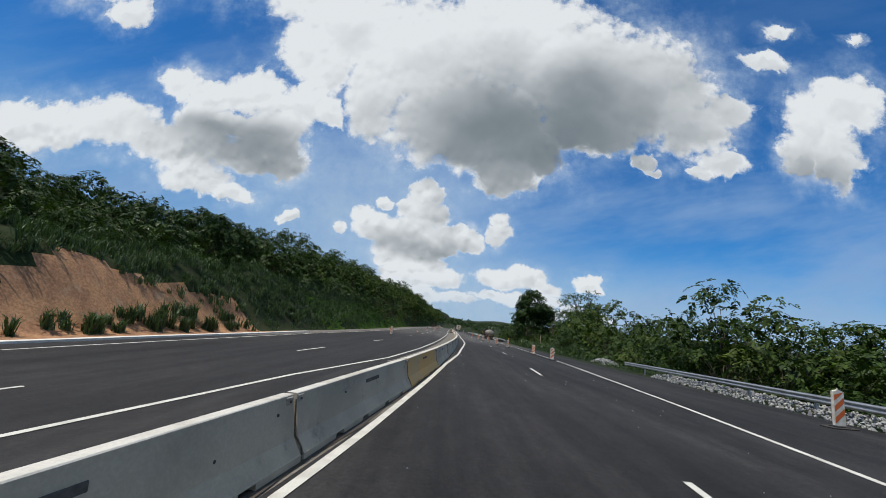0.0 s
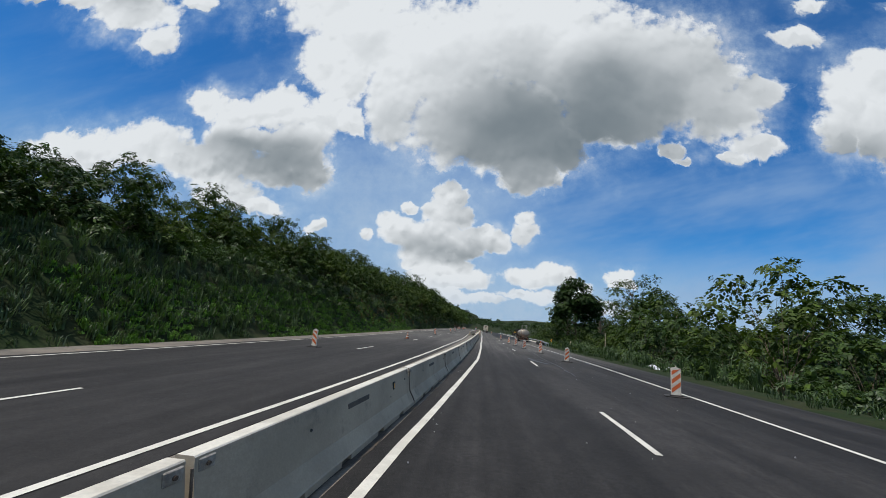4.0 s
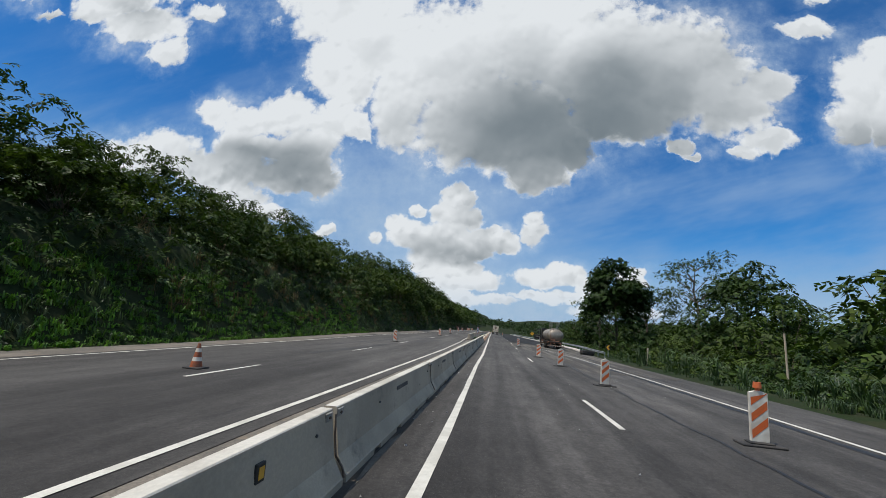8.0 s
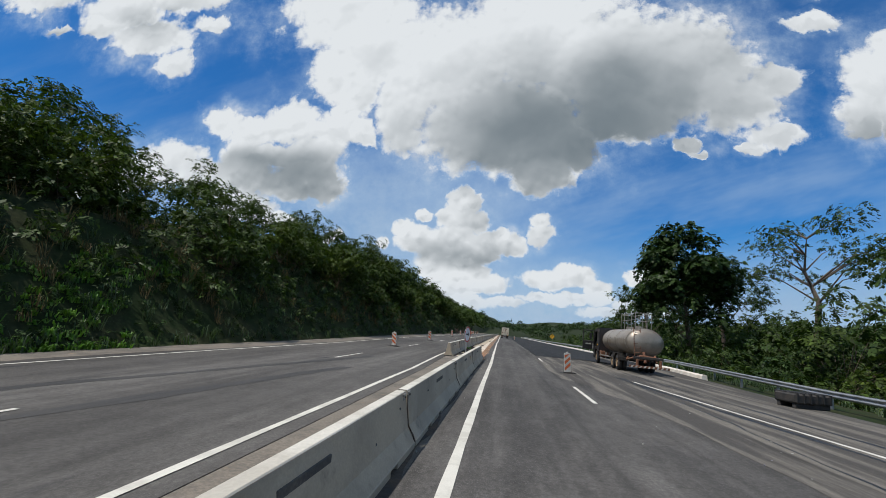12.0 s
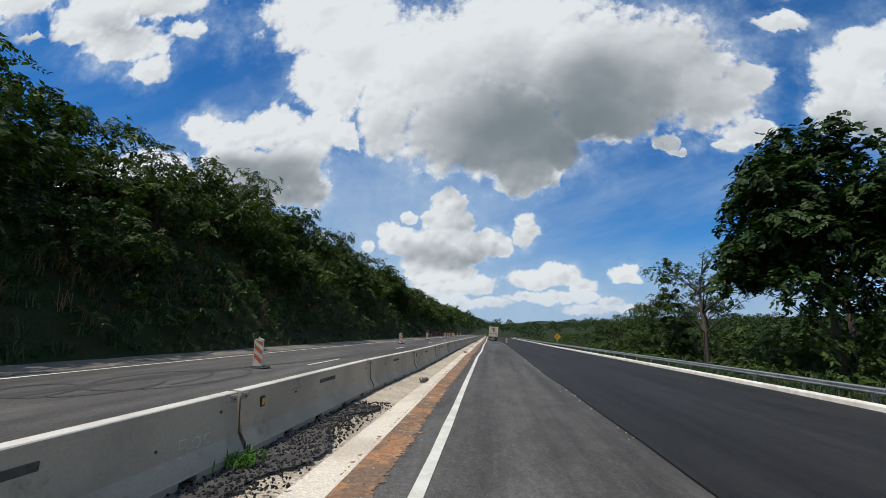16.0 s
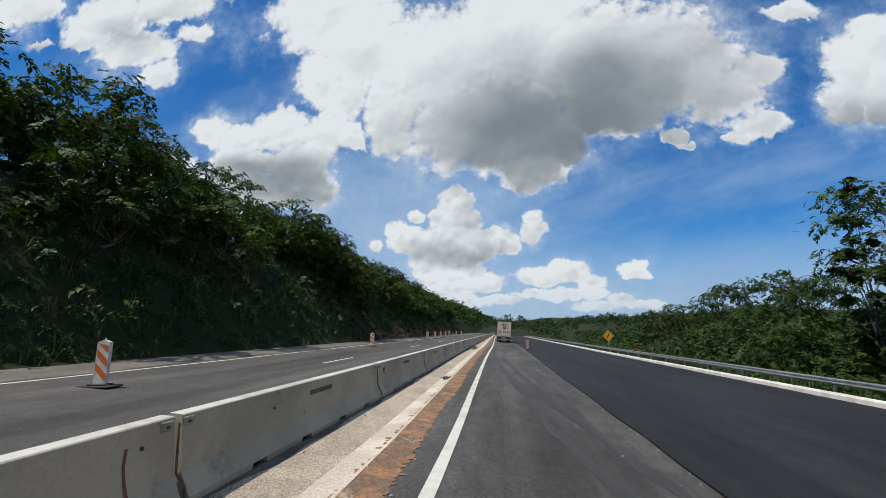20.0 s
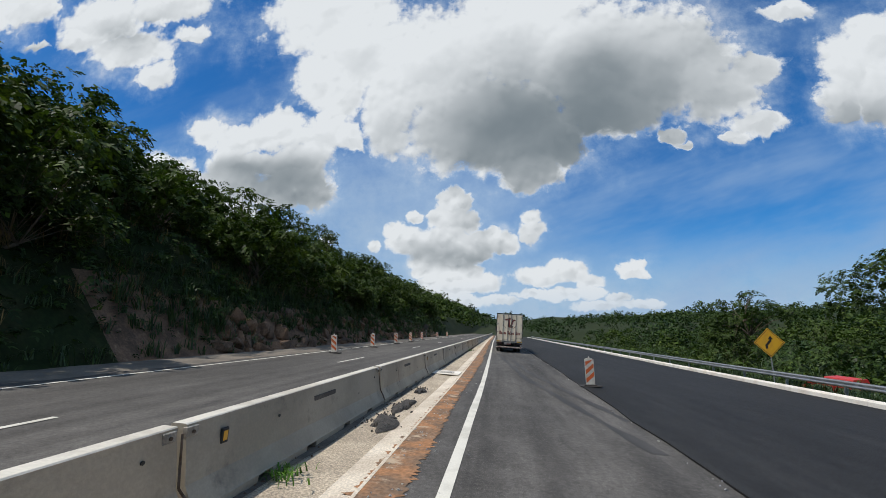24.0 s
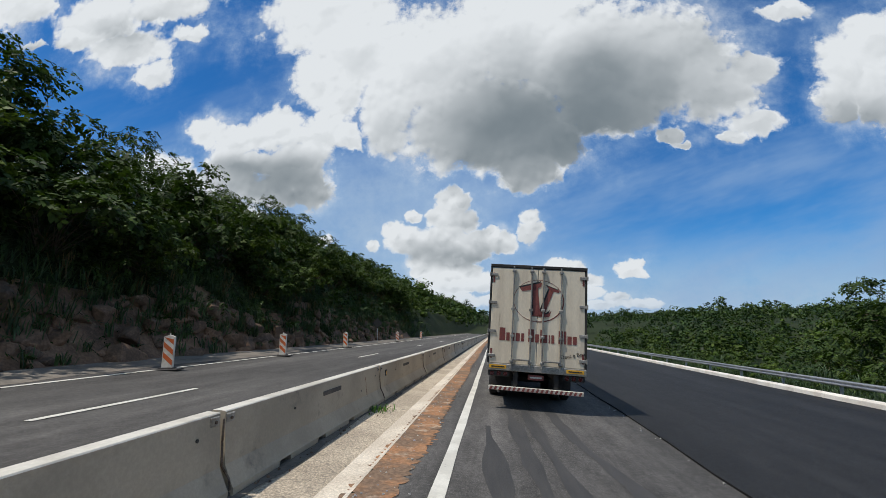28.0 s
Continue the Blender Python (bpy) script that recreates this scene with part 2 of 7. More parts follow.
# ---- materials ----
def material(name, base, second, scale=1.0, grain=20.0, rough=0.8, metal=0.0, bump=0.2, spots=None, random_tint=0.0, island=0.0, amount=(0.4, 0.62), trans=0.0, spec=0.5, stretch=(1, 1, 1), fleck=0.62):
    """A surface with two tones at a large and a fine scale, bump, and optional darker or lighter stains."""
    mat = bpy.data.materials.new(name)
    mat.use_nodes = True
    tree = mat.node_tree
    n = Nodes(tree)
    bsdf = tree.nodes["Principled BSDF"]
    where = n.add("ShaderNodeTexCoord").outputs["Object"]
    if stretch != (1, 1, 1):
        where = n.vec("MULTIPLY", where, stretch)
    big = n.noise(where, scale, 5.0, 0.6).outputs["Fac"]
    fine = n.noise(where, grain, 4.0, 0.6).outputs["Fac"]
    colour = n.mix(n.ramp(big, *amount), (*base, 1), (*second, 1))
    dark = n.vec("MULTIPLY", colour, (fleck, fleck, fleck))
    colour = n.mix(n.ramp(fine, 0.35, 0.7), dark, colour)
    if spots:
        tone, size, lo, hi = spots
        colour = n.mix(n.ramp(n.noise(where, size, 6.0, 0.65).outputs["Fac"], lo, hi), colour, (*tone, 1))
    if random_tint:
        r = n.add("ShaderNodeObjectInfo").outputs["Random"]
        k = n.math("MULTIPLY_ADD", r, random_tint, 1 - random_tint / 2)
        colour = n.vec("MULTIPLY", colour, n.add("ShaderNodeCombineXYZ", k, n.math("POWER", k, 0.7), n.math("POWER", k, 0.4)).outputs[0])
    if island:
        r = n.add("ShaderNodeNewGeometry").outputs["Random Per Island"]
        k = n.math("MULTIPLY_ADD", r, island, 1 - island / 2)
        colour = n.vec("MULTIPLY", colour, n.add("ShaderNodeCombineXYZ", k, k, n.math("POWER", k, 0.6)).outputs[0])
    tree.links.new(colour, bsdf.inputs["Base Color"])
    bsdf.inputs["Metallic"].default_value = metal
    bsdf.inputs["Specular IOR Level"].default_value = spec
    tree.links.new(n.ramp(fine, 0.3, 0.7, max(rough - 0.1, 0.05), min(rough + 0.1, 1)), bsdf.inputs["Roughness"])
    if bump:
        b = tree.nodes.new("ShaderNodeBump")
        b.inputs["Strength"].default_value, b.inputs["Distance"].default_value = bump, 0.02
        tree.links.new(fine, b.inputs["Height"])
        tree.links.new(b.outputs[0], bsdf.inputs["Normal"])
    if trans:
        t = n.add("ShaderNodeBsdfTranslucent", n.vec("MULTIPLY", colour, (1.1, 1.3, 0.6)))
        m = n.add("ShaderNodeMixShader", trans, bsdf.outputs[0], t.outputs[0])
        tree.links.new(m.outputs[0], tree.nodes["Material Output"].inputs[0])
    return mat


ASPHALT = material("worn_asphalt", (0.08, 0.075, 0.069), (0.112, 0.104, 0.095), 0.35, 60, 0.85, bump=0.25, spots=((0.12, 0.11, 0.1), 1.3, 0.62, 0.8), stretch=(1.6, 0.25, 1), spec=0.18)
ASPHALT_NEW = material("fresh_asphalt", (0.019, 0.0185, 0.018), (0.026, 0.0255, 0.025), 0.3, 70, 0.75, bump=0.3, stretch=(1.4, 0.3, 1), spec=0.18)
ASPHALT_DUSTY = material("dusty_milled_asphalt", (0.085, 0.078, 0.07), (0.19, 0.172, 0.146), 0.9, 40, 0.95, bump=0.5, stretch=(1.8, 0.12, 1), spec=0.18, amount=(0.44, 0.62), spots=((0.05, 0.045, 0.04), 1.2, 0.6, 0.72))
ASPHALT_FAR = material("aged_asphalt", (0.088, 0.082, 0.075), (0.118, 0.11, 0.1), 0.3, 60, 0.85, bump=0.2, spots=((0.032, 0.032, 0.033), 0.6, 0.6, 0.75), stretch=(1.5, 0.2, 1), spec=0.18)
TAR = material("black_tar", (0.014, 0.014, 0.014), (0.022, 0.021, 0.02), 2, 40, 0.6)
PAINT = material("road_paint", (0.64, 0.61, 0.53), (0.52, 0.49, 0.42), 1.5, 40, 0.7, bump=0.15, spots=((0.25, 0.24, 0.22), 9, 0.6, 0.78), fleck=0.88)
CONCRETE = material("grey_concrete", (0.67, 0.54, 0.385), (0.55, 0.435, 0.305), 0.8, 30, 0.88, bump=0.25, spots=((0.24, 0.2, 0.155), 2.0, 0.56, 0.8), random_tint=0.16, fleck=0.88)
CONCRETE_WORN = material("weathered_grey_concrete", (0.45, 0.375, 0.275), (0.36, 0.3, 0.22), 0.8, 30, 0.88, bump=0.25, spots=((0.15, 0.13, 0.105), 2.0, 0.56, 0.8), random_tint=0.16, fleck=0.88)
CONCRETE_OCHRE = material("ochre_stained_concrete", (0.6, 0.33, 0.095), (0.5, 0.33, 0.15), 0.9, 30, 0.88, bump=0.2, spots=((0.17, 0.15, 0.13), 2.4, 0.6, 0.82), fleck=0.88)
WHITE_CAP = material("whitewashed_concrete", (0.6, 0.56, 0.48), (0.46, 0.42, 0.35), 1.6, 30, 0.85, bump=0.2, spots=((0.3, 0.28, 0.25), 5, 0.63, 0.8), fleck=0.88)
GUTTER = material("cast_gutter_concrete", (0.74, 0.65, 0.52), (0.58, 0.49, 0.38), 0.7, 30, 0.92, bump=0.6, spots=((0.34, 0.22, 0.13), 1.6, 0.63, 0.78), fleck=0.65)
MEDIAN = material("stained_median_concrete", (0.21, 0.178, 0.14), (0.135, 0.118, 0.096), 0.8, 20, 0.93, bump=0.4, spots=((0.26, 0.19, 0.12), 1.6, 0.58, 0.74))
KERB = material("white_kerb_concrete", (0.74, 0.7, 0.62), (0.62, 0.56, 0.48), 1.0, 25, 0.9, bump=0.3, random_tint=0.12, fleck=0.88)
# dark tone for the painted recess shade, and for grit in the joints
RECESS = material("recess_shade_and_joint_grit", (0.14, 0.12, 0.1), (0.09, 0.08, 0.07), 3, 20, 0.95, bump=0.3)
RED_EARTH = material("red_earth", (0.46, 0.25, 0.13), (0.34, 0.18, 0.1), 0.6, 8, 0.98, bump=0.8, spots=((0.36, 0.24, 0.15), 0.9, 0.55, 0.75), spec=0.1)
GRASS_SOIL = material("weedy_soil", (0.022, 0.036, 0.012), (0.036, 0.042, 0.018), 0.5, 7, 0.97, bump=0.8, spots=((0.09, 0.06, 0.035), 0.35, 0.68, 0.8), spec=0.1)
ROCK = material("brown_rock", (0.22, 0.137, 0.088), (0.13, 0.086, 0.059), 1.2, 10, 0.93, bump=0.9, spots=((0.28, 0.2, 0.13), 2, 0.6, 0.75), random_tint=0.5, spec=0.2)
GRAVEL = material("pale_crushed_stone", (0.42, 0.41, 0.39), (0.28, 0.275, 0.265), 6, 30, 0.9, bump=0.3, island=0.7)
LEAF_HILL = material("hillside_leaves", (0.042, 0.07, 0.013), (0.07, 0.104, 0.019), 0.25, 3, 0.6, bump=0, random_tint=0.5, island=0.9, trans=0.2, spec=0.15)
LEAF_DARK = material("dark_glossy_and_shaded_leaves", (0.033, 0.061, 0.013), (0.053, 0.09, 0.019), 0.3, 3, 0.5, bump=0, random_tint=0.5, island=0.8, trans=0.14, spec=0.15)
LEAF_PALE = material("pale_shrub_leaves", (0.06, 0.1, 0.035), (0.085, 0.125, 0.05), 0.4, 3, 0.55, bump=0, random_tint=0.4, island=0.5, trans=0.25, spec=0.4)
GRASS = material("tall_grass_blades", (0.052, 0.09, 0.03), (0.07, 0.112, 0.042), 0.3, 3, 0.55, bump=0, island=0.7, trans=0.25, spec=0.4)
GRASS_LUSH = material("lush_short_grass", (0.085, 0.2, 0.022), (0.12, 0.23, 0.035), 0.3, 3, 0.55, bump=0, island=0.7, trans=0.25, spec=0.3)
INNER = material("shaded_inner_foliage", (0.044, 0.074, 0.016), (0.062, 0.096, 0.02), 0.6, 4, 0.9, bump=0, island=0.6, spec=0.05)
GRASS_DRY = material("straw_coloured_stems", (0.2, 0.14, 0.06), (0.13, 0.1, 0.045), 0.8, 5, 0.8, bump=0, island=0.6, spec=0.2)
BARK = material("grey_brown_bark", (0.16, 0.12, 0.085), (0.1, 0.075, 0.055), 2, 14, 0.95, bump=0.8, random_tint=0.4, stretch=(3, 3, 0.6))
STEEL = material("galvanised_steel", (0.46, 0.47, 0.48), (0.36, 0.37, 0.38), 1.5, 30, 0.45, 0.75, 0.1, spots=((0.27, 0.24, 0.2), 4, 0.64, 0.8), fleck=0.88)
SIGN_ORANGE = material("orange_sheeting", (0.62, 0.115, 0.022), (0.5, 0.12, 0.035), 3, 20, 0.5, bump=0.05, random_tint=0.1, fleck=0.88)
SIGN_WHITE = material("white_sheeting", (0.68, 0.64, 0.56), (0.52, 0.46, 0.38), 5, 20, 0.55, bump=0.05, random_tint=0.2, fleck=0.88)
RUBBER = material("dusty_black_rubber", (0.028, 0.027, 0.026), (0.06, 0.052, 0.045), 3, 30, 0.85, bump=0.3)
YELLOW = material("yellow_sheeting", (0.8, 0.42, 0.02), (0.7, 0.36, 0.03), 2, 20, 0.45, bump=0.03, fleck=0.88)
BLACK = material("matt_black_paint", (0.015, 0.015, 0.016), (0.025, 0.024, 0.023), 3, 25, 0.6, bump=0.05)
RED_PAINT = material("red_sheeting", (0.5, 0.03, 0.025), (0.42, 0.035, 0.03), 3, 25, 0.5, bump=0.03, fleck=0.88)
SIGN_FACE = material("pale_sign_face", (0.72, 0.73, 0.75), (0.62, 0.63, 0.66), 2, 20, 0.45, bump=0.02, fleck=0.88)


def aged(mat, dark, q0, q1, wobble=22.0):
    """An older, darker asphalt layer up to about q1 metres along y, with a ragged join."""
    n = Nodes(mat.node_tree)
    bsdf = mat.node_tree.nodes["Principled BSDF"]
    colour = bsdf.inputs["Base Color"].links[0].from_socket
    where = n.add("ShaderNodeTexCoord").outputs["Object"]
    y = n.add("ShaderNodeSeparateXYZ", where).outputs[1]
    wob = n.noise(n.vec("MULTIPLY", where, (0.5, 0.06, 0.5)), 1.0, 4.0, 0.6).outputs["Fac"]
    y = n.math("MULTIPLY_ADD", wob, wobble, y)
    old = n.vec("MULTIPLY", colour, (dark, dark, dark * 1.03))
    mat.node_tree.links.new(n.mix(n.ramp(y, q0, q1), old, colour), bsdf.inputs["Base Color"])


def wheel_tracks(mat, depth, bright):
    """Long streaks, seams of polish and scattered pale aggregate in a driven surface."""
    n = Nodes(mat.node_tree)
    bsdf = mat.node_tree.nodes["Principled BSDF"]
    colour = bsdf.inputs["Base Color"].links[0].from_socket
    where = n.add("ShaderNodeTexCoord").outputs["Object"]
    long = n.noise(n.vec("MULTIPLY", where, (1.6, 0.03, 1)), 1.0, 5.0, 0.6).outputs["Fac"]
    wide = n.noise(n.vec("MULTIPLY", where, (0.22, 0.05, 1)), 1.0, 3.0, 0.5).outputs["Fac"]
    k = n.math("ADD", n.ramp(long, 0.3, 0.7, 1 - depth, 1 + depth), n.ramp(wide, 0.3, 0.7, -depth * 0.7, depth * 0.7))
    colour = n.vec("MULTIPLY", colour, n.add("ShaderNodeCombineXYZ", k, k, k).outputs[0])
    patch = n.noise(n.vec("MULTIPLY", where, (1.0, 0.45, 1)), 2.2, 7.0, 0.68).outputs["Fac"]
    k = n.ramp(patch, 0.36, 0.66, 1 - depth * 0.6, 1 + depth * 0.6)
    colour = n.vec("MULTIPLY", colour, n.add("ShaderNodeCombineXYZ", k, k, k).outputs[0])
    speck = n.noise(where, 13.0, 6.0, 0.78).outputs["Fac"]
    k = n.ramp(speck, 0.34, 0.66, 1 - depth * 0.9, 1 + depth * 0.9)
    colour = n.vec("MULTIPLY", colour, n.add("ShaderNodeCombineXYZ", k, k, k).outputs[0])
    grit = n.noise(where, 70.0, 2.0, 0.5).outputs["Fac"]
    colour = n.mix(n.ramp(grit, 0.6, 0.72, 0.0, bright), colour, (0.3, 0.28, 0.26))
    mat.node_tree.links.new(colour, bsdf.inputs["Base Color"])


wheel_tracks(ASPHALT, 0.26, 0.4)
wheel_tracks(ASPHALT_FAR, 0.2, 0.25)
wheel_tracks(ASPHALT_NEW, 0.22, 0.16)
aged(ASPHALT, 0.32, 68, 112)
aged(ASPHALT_FAR, 0.32, 68, 116)


# ---- small builders ----
def mesh_of(name, verts, faces, mats, index=None, smooth=False):
    me = bpy.data.meshes.new(name)
    me.from_pydata([tuple(v) for v in verts] if not isinstance(verts, np.ndarray) else verts.tolist(), [], faces if isinstance(faces, list) else faces.tolist())
    for m in mats if isinstance(mats, (list, tuple)) else [mats]:
        me.materials.append(m)
    if index is not None:
        me.polygons.foreach_set("material_index", index)
    if smooth:
        me.polygons.foreach_set("use_smooth", [True] * len(me.polygons))
    me.update()
    return me


def part(name, bm, mat, parent=None, label="", smooth=False):
    """Links a bmesh as one mesh object under a thing or part."""
    me = bpy.data.meshes.new(name)
    bmesh.ops.recalc_face_normals(bm, faces=bm.faces)
    bm.to_mesh(me)
    bm.free()
    for m in mat if isinstance(mat, (list, tuple)) else [mat]:
        me.materials.append(m)
    if smooth:
        me.polygons.foreach_set("use_smooth", [True] * len(me.polygons))
    ob = new(name, me)
    if parent:
        ob.parent = parent
    return tagged(ob, label)


def box(bm, lo, hi, bevel=0.0, mat=0, m=None):
    """A box between two corners, its edges rounded."""
    made = bmesh.ops.create_cube(bm, size=1)["verts"]
    size = [b - a for a, b in zip(lo, hi)]
    mid = [(a + b) / 2 for a, b in zip(lo, hi)]
    for vert in made:
        vert.co = Vector(c * s + o for c, s, o in zip(vert.co, size, mid))
    faces = list({f for vert in made for f in vert.link_faces})
    if bevel:
        edges = list({e for vert in made for e in vert.link_edges})
        got = bmesh.ops.bevel(bm, geom=edges, offset=bevel, segments=1, affect="EDGES", profile=0.5)
        faces = [f for f in faces if f.is_valid] + got["faces"]
    for f in set(faces):
        f.material_index = mat
    if m:
        bmesh.ops.transform(bm, matrix=m, verts=list({v for f in faces for v in f.verts}))
    return bm


def tube(bm, a, b, r0, r1=None, sides=10, mat=0):
    """A round bar from a to b."""
    a, b = Vector(a), Vector(b)
    m = Matrix.Translation((a + b) / 2) @ (b - a).to_track_quat("Z", "Y").to_matrix().to_4x4()
    made = bmesh.ops.create_cone(bm, cap_ends=True, segments=sides, radius1=r0, radius2=r0 if r1 is None else r1, depth=(b - a).length, matrix=m)
    for f in {f for vert in made["verts"] for f in vert.link_faces}:
        f.material_index = mat
    return bm


def prism(bm, outline, axis_from, axis_to, axis="x", mat=0):
    """An outline drawn out along an axis; outline points are in the other two axes."""
    def at(p, d):
        return {"x": (d, p[0], p[1]), "y": (p[0], d, p[1]), "z": (p[0], p[1], d)}[axis]
    a = [bm.verts.new(at(p, axis_from)) for p in outline]
    b = [bm.verts.new(at(p, axis_to)) for p in outline]
    count = len(outline)
    faces = [bm.faces.new(a[::-1]), bm.faces.new(b)] + [bm.faces.new((a[i], a[(i + 1) % count], b[(i + 1) % count], b[i])) for i in range(count)]
    for f in faces:
        f.material_index = mat
    return bm


def empty(name, m, label="", category="", group=""):
    ob = new(name)
    ob.matrix_basis = m
    return tagged(ob, label, category, group)


# ---- the road's line ----
_s, _x, _y, _z, _b = (np.array(c, float) for c in zip(*ROAD))


def curve_at(values, q):
    slope = np.gradient(values, _s)
    i = np.clip(np.searchsorted(_s, q) - 1, 0, len(_s) - 2)
    h = _s[i + 1] - _s[i]
    t = (q - _s[i]) / h
    tt = np.clip(t, 0, 1)
    mid = (2 * tt**3 - 3 * tt**2 + 1) * values[i] + (tt**3 - 2 * tt**2 + tt) * h * slope[i] + (-2 * tt**3 + 3 * tt**2) * values[i + 1] + (tt**3 - tt**2) * h * slope[i + 1]
    return mid + np.where(t > 1, (t - 1) * h * slope[-1], 0) + np.where(t < 0, t * h * slope[0], 0)


def places(q, l, h):
    """World places of points q metres along the road, l to the right of the line and h above the road's plane."""
    q, l, h = np.broadcast_arrays(np.asarray(q, float), np.asarray(l, float), np.asarray(h, float))
    dx, dy = curve_at(_x, q + 0.5) - curve_at(_x, q - 0.5), curve_at(_y, q + 0.5) - curve_at(_y, q - 0.5)
    size = np.hypot(dx, dy)
    rx, ry = dy / size, -dx / size
    bank = np.tan(np.radians(np.interp(q, _s, _b)))
    z = curve_at(_z, q) + bank * np.clip(l, -16, 16) + h
    return np.stack([curve_at(_x, q) + l * rx, curve_at(_y, q) + l * ry, z], -1)


def at_road(q, l, h=0.0, turn=0.0, lean=True):
    """The pose of a thing that stands there: x to the right, y along the road, standing square on the road's plane."""
    o = Vector(places(q, l, h))
    ahead = (Vector(places(q + 1, l, h)) - o).normalized()
    up = Vector((0, 0, 1))
    if lean:
        right = (Vector(places(q, min(l, 15) + 0.5, h)) - Vector(places(q, min(l, 15) - 0.5, h))).normalized()
        up = right.cross(ahead).normalized()
    right = ahead.cross(up).normalized()
    up = right.cross(ahead)
    m = Matrix((right, ahead, up)).transposed().to_4x4()
    m.translation = o
    return m @ pose(0, 0, 0, 0, 0, turn)


def along(knots):
    """A number that changes along the road, from (metres, value) knots."""
    a, b = zip(*knots)
    return lambda q: np.interp(q, a, b)


def strip(name, left, right, q0, q1, h, mat, step=2.0, thick=0.0, rough_edge=0.0, cols=1, seed=0):
    """A band of the road's surface between two lateral lines."""
    q = np.linspace(q0, q1, max(2, int((q1 - q0) / step) + 1))
    rng = np.random.default_rng(seed)
    a = left(q) if callable(left) else np.full_like(q, left)
    b = right(q) if callable(right) else np.full_like(q, right)
    if rough_edge:
        a, b = a + rng.normal(0, rough_edge, len(q)), b + rng.normal(0, rough_edge, len(q))
    rows = [places(q, a + (b - a) * k / cols, h) for k in range(cols + 1)]
    if thick:
        rows = [places(q, a, h - thick), *rows, places(q, b, h - thick)]
    w, n = len(rows), len(q)
    verts = np.stack(rows, 1).reshape(-1, 3)
    faces = [(i * w + k, i * w + k + 1, (i + 1) * w + k + 1, (i + 1) * w + k) for i in range(n - 1) for k in range(w - 1)]
    return new(name, mesh_of(name, verts, faces, mat))


def quick_mesh(name, verts, size, mats, index=None):
    """A mesh of separate faces from one array of corners; size is the corners of each face, one number or one for each."""
    sizes = np.full(len(verts) // size, size, np.int32) if np.isscalar(size) else np.asarray(size, np.int32)
    me = bpy.data.meshes.new(name)
    me.vertices.add(len(verts))
    me.vertices.foreach_set("co", np.ascontiguousarray(verts, np.float32).ravel())
    me.loops.add(len(verts))
    me.loops.foreach_set("vertex_index", np.arange(len(verts), dtype=np.int32))
    me.polygons.add(len(sizes))
    me.polygons.foreach_set("loop_start", np.concatenate([[0], np.cumsum(sizes)[:-1]]).astype(np.int32))
    for m in mats if isinstance(mats, (list, tuple)) else [mats]:
        me.materials.append(m)
    if index is not None:
        me.polygons.foreach_set("material_index", np.asarray(index, np.int32))
    me.update(calc_edges=True)
    me.validate()
    return me


# ---- ground ----
def sstep(x, a, b):
    t = np.clip((x - a) / (b - a), 0, 1)
    return t * t * (3 - 2 * t)


OUR_LINE = along([(-60, -2.6), (0, -2.3), (8, -2.1), (24, -1.95), (34, -1.55), (42, -1.45), (64, -0.87), (97, -0.77), (108, -0.6), (137, -0.6), (150, -0.8), (164, -0.9), (180, -0.88), (192, -0.67), (208, -0.64), (237, -0.5), (256, -0.6), (300, -0.85), (500, -0.8)])
FAR_NEAR = along([(-60, -7.2), (0, -6.8), (14, -6.2), (24, -5.1), (36, -4.75), (81, -4.4), (110, -3.9), (130, -3.9), (140, -4.2), (152, -4.4), (200, -4.0), (500, -3.9)])
FAR_DASH = along([(-60, -9.9), (20, -9.6), (65, -8.9), (150, -7.9), (225, -7.5), (500, -7.4)])
FAR_EDGE = along([(-60, -15.8), (40, -15.3), (95, -14.3), (120, -13.7), (142, -12.4), (172, -11.8), (200, -11.1), (240, -10.7), (500, -10.8)])
LEFT_TOE = along([(-60, -18.6), (0, -18.2), (40, -17.4), (95, -16.4), (120, -15.9), (142, -14.7), (172, -14.0), (200, -13.4), (240, -13.1), (500, -13.1)])
HILL_UP = along([(-60, 0.68), (30, 0.68), (58, 0.73), (80, 0.88), (108, 0.9), (125, 0.89), (145, 0.89), (165, 0.93), (190, 1.04), (225, 1.0), (262, 0.9), (500, 0.88)])
FOOT_LAWN = along([(-60, 0.0), (58, 0.0), (70, 2.8), (125, 2.6), (140, 0.0), (500, 0.0)])
GRASS_ZONE = along([(-60, 1.0), (48, 1.0), (64, 0.5), (78, 0.0), (500, 0.0)])
RIGHT_LINE = along([(-60, 6.3), (0, 6.4), (25, 6.8), (45, 7.5), (70, 8.1), (100, 8.4), (118, 8.1), (134, 6.6)])
RIGHT_EDGE = along([(-60, 12.0), (0, 12.0), (40, 11.2), (60, 11.2), (110, 11.4), (130, 12.2), (150, 13.6), (170, 14.2), (500, 14.2)])
EARTH_CUT = along([(-60, 1.0), (18, 1.0), (34, 0.45), (46, 0.0), (500, 0.0)])


def bumps(x, y, size, seed):
    """Smooth random hills between -1 and 1."""
    rng = np.random.default_rng(seed)
    out = 0
    for k in range(6):
        a, p, w = rng.uniform(0, 2 * math.pi), rng.uniform(0, 6.28), size * rng.uniform(0.6, 1.6)
        out = out + np.sin((x * math.cos(a) + y * math.sin(a)) * 2 * math.pi / w + p)
    return out / 3.2


